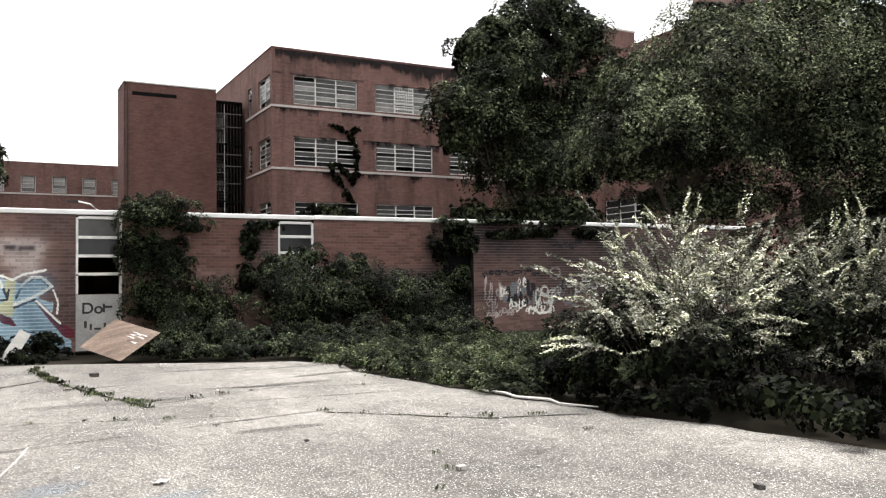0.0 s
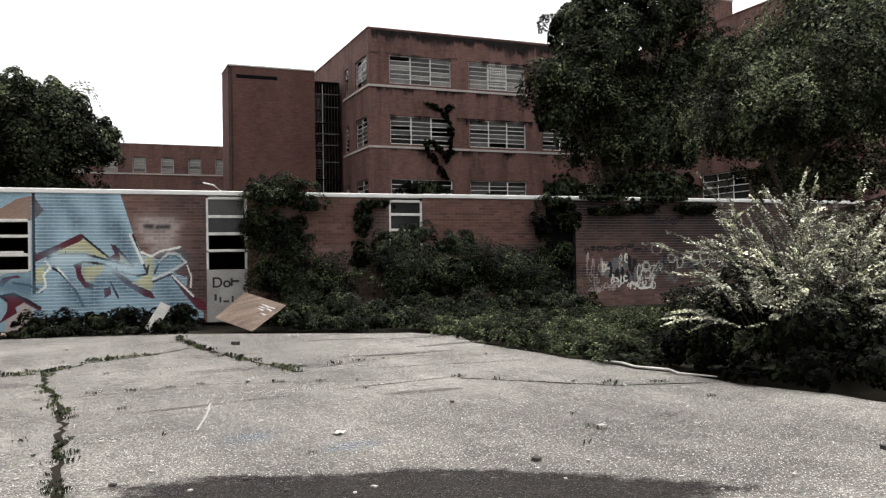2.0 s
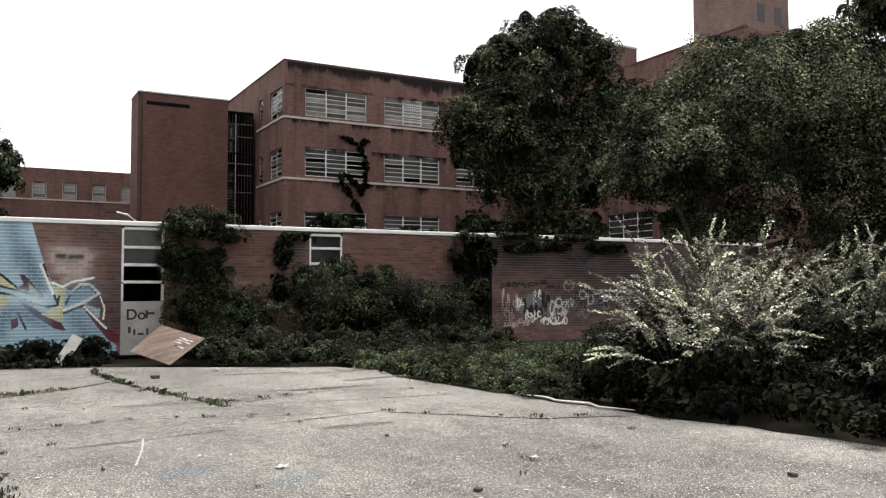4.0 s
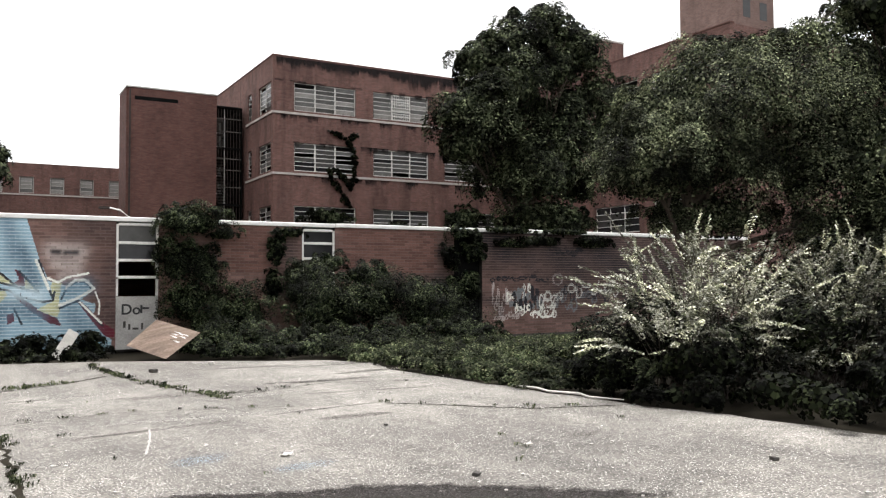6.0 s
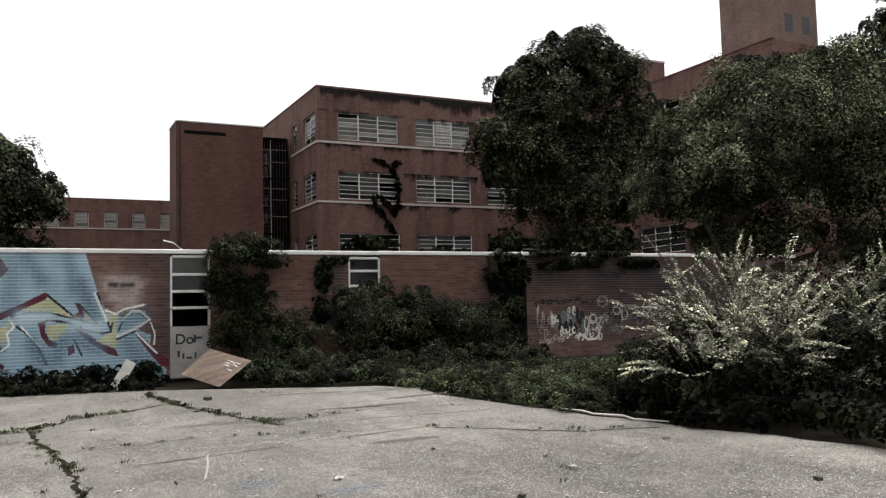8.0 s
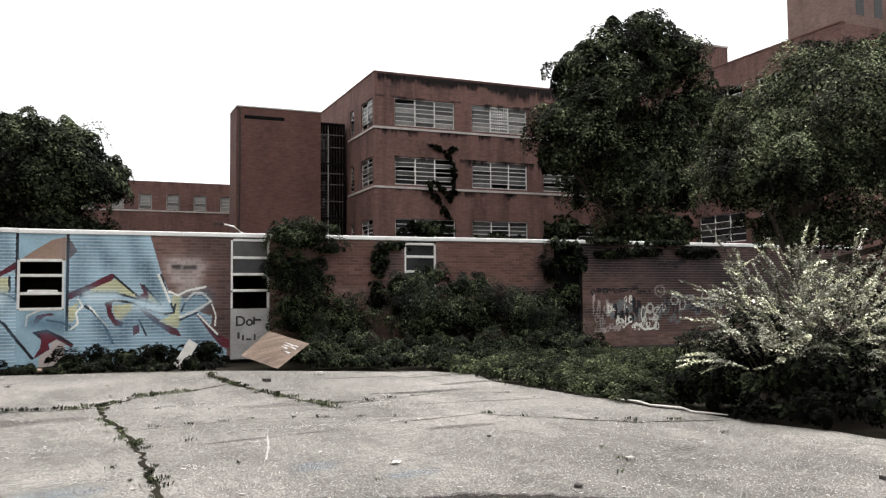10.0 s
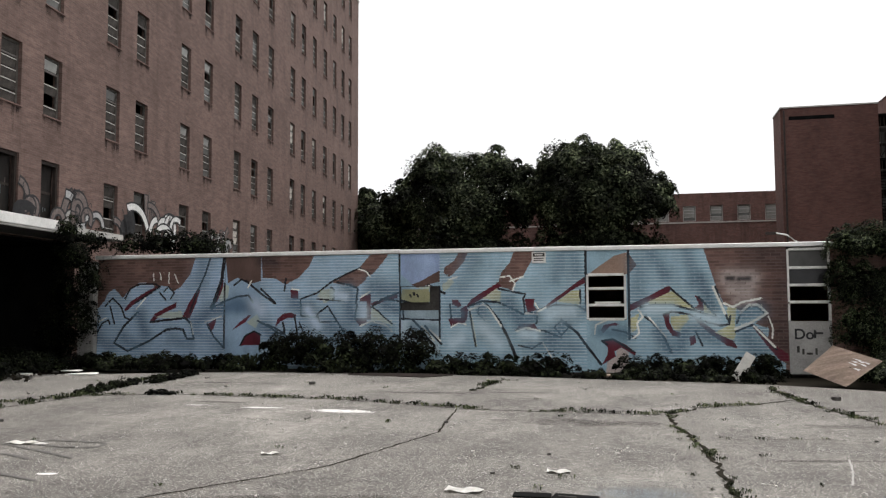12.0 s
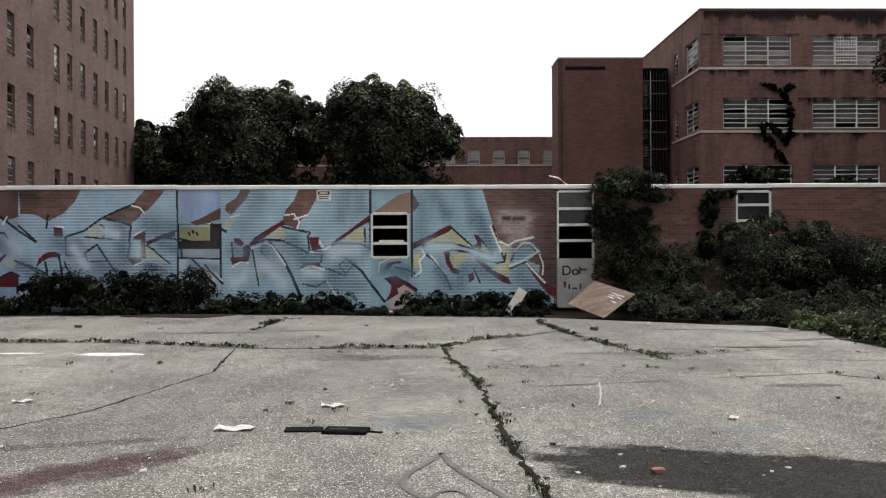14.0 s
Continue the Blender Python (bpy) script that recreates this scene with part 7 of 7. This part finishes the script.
growth("crack_weeds", 96, [(-15.0 + 0.16 * i, 13.0 + 0.28 * i, 0.0, 0.22, 0.3, 0.17) for i in range(7)] + [(-10.9 - 0.1 * (i % 4), 14.8 + 0.62 * i, 0.0, 0.28, 0.42, 0.15) for i in range(8)] + [(-9.5 + 0.2 * i, 14.76 + 0.05 * i, 0.0, 0.2, 0.12, 0.1) for i in range(3)], 9000, 0.05, "leaf_bush", "clumps of weeds rooted in the cracked concrete", "weeds", clump=0.5, per=60)
growth("creeper", 92, [(-15.0, 19.2, 3.85, 0.45, 0.7, 0.35), (-15.2, 19.9, 3.2, 0.45, 0.8, 0.6), (-15.6, 20.4, 2.3, 0.45, 0.7, 0.8), (-15.9, 20.8, 1.2, 0.5, 0.7, 0.9), (-15.1, 20.6, 3.6, 0.5, 0.9, 0.5), (-15.6, 21.2, 2.6, 0.5, 0.6, 0.9), (-15.9, 21.4, 1.4, 0.4, 0.5, 0.9), (-15.2, 22.6, 3.6, 0.9, 0.5, 0.35), (-16.6, 21.6, 3.2, 0.6, 0.7, 0.6), (-16.7, 21.7, 2.0, 0.5, 0.7, 0.9), (-16.7, 21.6, 0.8, 0.6, 0.8, 0.9)], 16000, 0.06, "leaf_bush", "creeper hanging from the canopy end", "ivy", clump=0.5, per=140)

# vine on the three-storey front
vine_t = thing("wall_vine", (0, 0, 0), "dark vine with two arms climbing the brick front", "vine")
VINE = [[(22.67, 6.8), (22.0, 7.83), (21.34, 8.51), (21.16, 9.38)], [(21.2, 9.2), (21.72, 9.23), (22.29, 8.55), (22.77, 8.04), (23.03, 9.48), (22.98, 10.55), (22.31, 11.39), (21.07, 11.87)], [(22.5, 11.2), (23.27, 11.82)]]
clumps = []
for line in VINE:
    part("stem", tube(bmesh.new(), [(x, 51.9, z) for x, z in line], [0.07] * len(line), 5), M["darkframe"], vine_t)
    for (xa, za), (xb, zb) in zip(line, line[1:]):
        n = max(2, int(math.hypot(xb - xa, zb - za) / 0.28))
        clumps += [(xa + (xb - xa) * i / n, 51.84, za + (zb - za) * i / n, 0.16 + 0.1 * ((i * 7) % 3), 0.1, 0.16 + 0.07 * ((i * 5) % 3)) for i in range(n)]
part("foliage", foliage(93, clumps, 5200, 0.13, 0.7, 60), M["leaf_bush"], vine_t)
growth("facade_ivy", 94, [(20.9, 51.6, 6.0, 2.0, 0.4, 0.7), (26.5, 51.6, 5.2, 2.6, 0.4, 0.7), (31.5, 51.6, 6.2, 2.0, 0.4, 1.3)], 7000, 0.2, "leaf_far", "ivy over the lower windows of the brick front", "ivy", per=70, shell=(0.8, 1.05))

# tags sprayed over the tower's first floor
def band(pts, width, y):
    """A flat painted stroke on the wall along points (x, z), blunt at its ends."""
    bm = bmesh.new()
    old = None
    for n, (x, z) in enumerate(pts):
        p, q = pts[max(n - 1, 0)], pts[min(n + 1, len(pts) - 1)]
        d = Vector((q[0] - p[0], 0, q[1] - p[1])).normalized()
        s_ = Vector((-d.z, 0, d.x)) * width / 2
        c = Vector((x, y, z)) + (d * width * 0.3 * (-1 if n == 0 else (1 if n == len(pts) - 1 else 0)))
        now = (bm.verts.new(c + s_), bm.verts.new(c - s_))
        if old:
            bm.faces.new([old[0], old[1], now[1], now[0]])
        old = now
    return bm


def sprayed_tag(x0, x1, z0, z1, mats, seed, letters):
    """Fat curving letter-like strokes, each lined in black and overlapping the next."""
    rt = random.Random(seed)
    tag = thing("sprayed_tag", (-14.385, -1.68, 0), "jumble of fat pale letters outlined in black, sprayed on the brick", "graffiti", "tags on the tower", "", 96.07)
    w, hgt = (x1 - x0) / letters, z1 - z0
    layer = 0
    for n in range(letters):
        for _ in range(3):
            layer += 1
            u = rt.uniform(-0.25, 0.15)
            low_end = rt.random() < 0.5
            pts = []
            for k_ in range(rt.choice((4, 5, 5))):
                hi = (k_ % 2 == 0) != low_end
                pts.append((x0 + w * (n + u), z0 + hgt * (rt.uniform(0.7, 1.05) if hi else rt.uniform(0.0, 0.4))))
                u += rt.uniform(0.1, 0.42)
            if rt.random() < 0.85:
                a, bend, x, z = radians(rt.uniform(30, 150)), rt.choice((-1, 1)) * rt.uniform(1.2, 4.4), x0 + w * (n + rt.uniform(0.2, 0.8)), z0 + hgt * rt.uniform(0.05, 0.4)
                pts = []
                for k_ in range(9):
                    pts.append((x, min(max(z, z0), z1 + 0.1)))
                    x, z, a = x + math.cos(a) * hgt * 0.115, z + math.sin(a) * hgt * 0.115, a + bend / 8
            fat = min(w * 0.55, 0.2) * rt.uniform(0.7, 1.2)
            part("outline", band(pts, fat + 0.13, -0.005 - 0.002 * layer), M["black"], tag)
            part("letter", band(pts, fat, -0.006 - 0.002 * layer), M[rt.choice(mats)], tag)
    for _ in range(letters * 2):
        layer += 1
        x, z = rt.uniform(x0, x1), rt.uniform(z0, z1)
        pts = [(x + 0.12 * math.cos(k_ * 0.9 + x), z + 0.16 * math.sin(k_ * 0.9) - 0.01 * k_) for k_ in range(rt.choice((4, 6)))]
        part("spray_stroke", band(pts, 0.03, -0.006 - 0.002 * layer), M["black"], tag)


sprayed_tag(16.3, 18.45, 4.25, 5.35, ["silver", "silver", "panel_grey", "steel_spray"], 1, 6)
sprayed_tag(13.0, 14.9, 4.3, 5.5, ["ghost", "whitepaint", "black", "silver"], 2, 6)
sprayed_tag(19.6, 20.15, 4.3, 5.2, ["ghost"], 3, 2)
sprayed_tag(21.4, 22.1, 4.3, 5.2, ["ghost", "black"], 4, 2)
sprayed_tag(23.3, 25.2, 4.2, 5.3, ["silver", "ghost", "panel_grey"], 5, 4)
sprayed_tag(28.6, 31.3, 4.0, 5.8, ["whitepaint", "whitepaint", "ghost"], 6, 4)
sprayed_tag(34.5, 36.5, 4.1, 5.15, ["silver", "ghost"], 7, 5)
sprayed_tag(26.9, 27.6, 4.1, 5.0, ["black", "ghost"], 8, 2)
cu = bpy.data.curves.new("sprayed_letters", "FONT")
cu.body, cu.size, cu.extrude, cu.offset = "DPS", 0.30, 0.001, 0.004
holder = bpy.data.objects.new("sprayed_letters", cu)
scene.collection.objects.link(holder)
me = bpy.data.meshes.new_from_object(holder.evaluated_get(bpy.context.evaluated_depsgraph_get()))
bpy.data.objects.remove(holder)
me.materials.clear()
part("sprayed_letters", me, M["black"], tower, "black sprayed letters", pose(14.72, -1.664, 3.77, 90))
growth("roof_bush", 95, [(-13.4, 23.4, 3.6, 1.0, 0.6, 0.5), (-14.6, 23.2, 3.7, 0.7, 0.5, 0.5)], 3500, 0.09, "leaf_bush", "bush sprouting on the low roof by the tower", "bush", per=50, shell=(0.75, 1.05))


# dark runs of dirt below the tower's sills
def dirt_runs():
    rs = random.Random(404)
    bm = bmesh.new()
    lay = bm.verts.layers.float.new("cover")
    for n, r, door, h in spots:
        for x in (h[0] - 0.02, h[1] - 0.22, h[0] + rs.uniform(0.2, 0.6)):
            w, ln = rs.uniform(0.12, 0.26), rs.uniform(0.5, 1.5)
            z = h[2] - 0.07
            quad = [bm.verts.new(p) for p in ((x, -0.006, z), (x + w, -0.006, z), (x + w * 0.8, -0.006, z - ln), (x + w * 0.2, -0.006, z - ln))]
            for q, c in zip(quad, (0.05, 0.05, -0.8, -0.8)):
                q[lay] = c
            bm.faces.new(quad[::-1])
    return bm


# thin dark line along the brickwork above the doors
part("wall_line", boxes((9.0, 17.2, -0.012, -0.002, 6.42, 6.435)), M["darkframe"], tower)
ob = part("grime", dirt_runs(), soft_material("sooty_runs", (0.032, 0.024, 0.022), 0.8, 2.5), tower)
ob["kind"] = "stuff"


def facade_soot():
    """Dark runs under the parapet and the stone bands of the three-storey front."""
    rs = random.Random(77)
    bm = bmesh.new()
    lay = bm.verts.layers.float.new("cover")
    rows = [(0.2 + 0.31 * n, ROOF_Z - 0.05, rs.uniform(0.5, 1.5) * (1.3 if n > 24 else 0.9), 0.55) for n in range(64)]
    rows += [(rs.uniform(0, 20), z, rs.uniform(0.3, 1.2), 0.2) for z in (12.68, 8.7, 14.95, 10.95) for _ in range(22)]
    for n, (x, z, ln, full) in enumerate(rows):
        w, y = rs.uniform(0.35, 0.9), -0.008 - 0.0015 * (n % 7)
        quad = [bm.verts.new(p) for p in ((x, y, z), (x + w, y, z), (x + w * 0.85, y, z - ln), (x + w * 0.15, y, z - ln))]
        for q, c in zip(quad, (full, full, -0.75, -0.75)):
            q[lay] = c
        bm.faces.new(quad)
    return bm


ob = part("soot_stain", facade_soot(), soft_material("parapet_soot", (0.016, 0.012, 0.012), 0.85, 1.2), block)
ob["kind"] = "stuff"
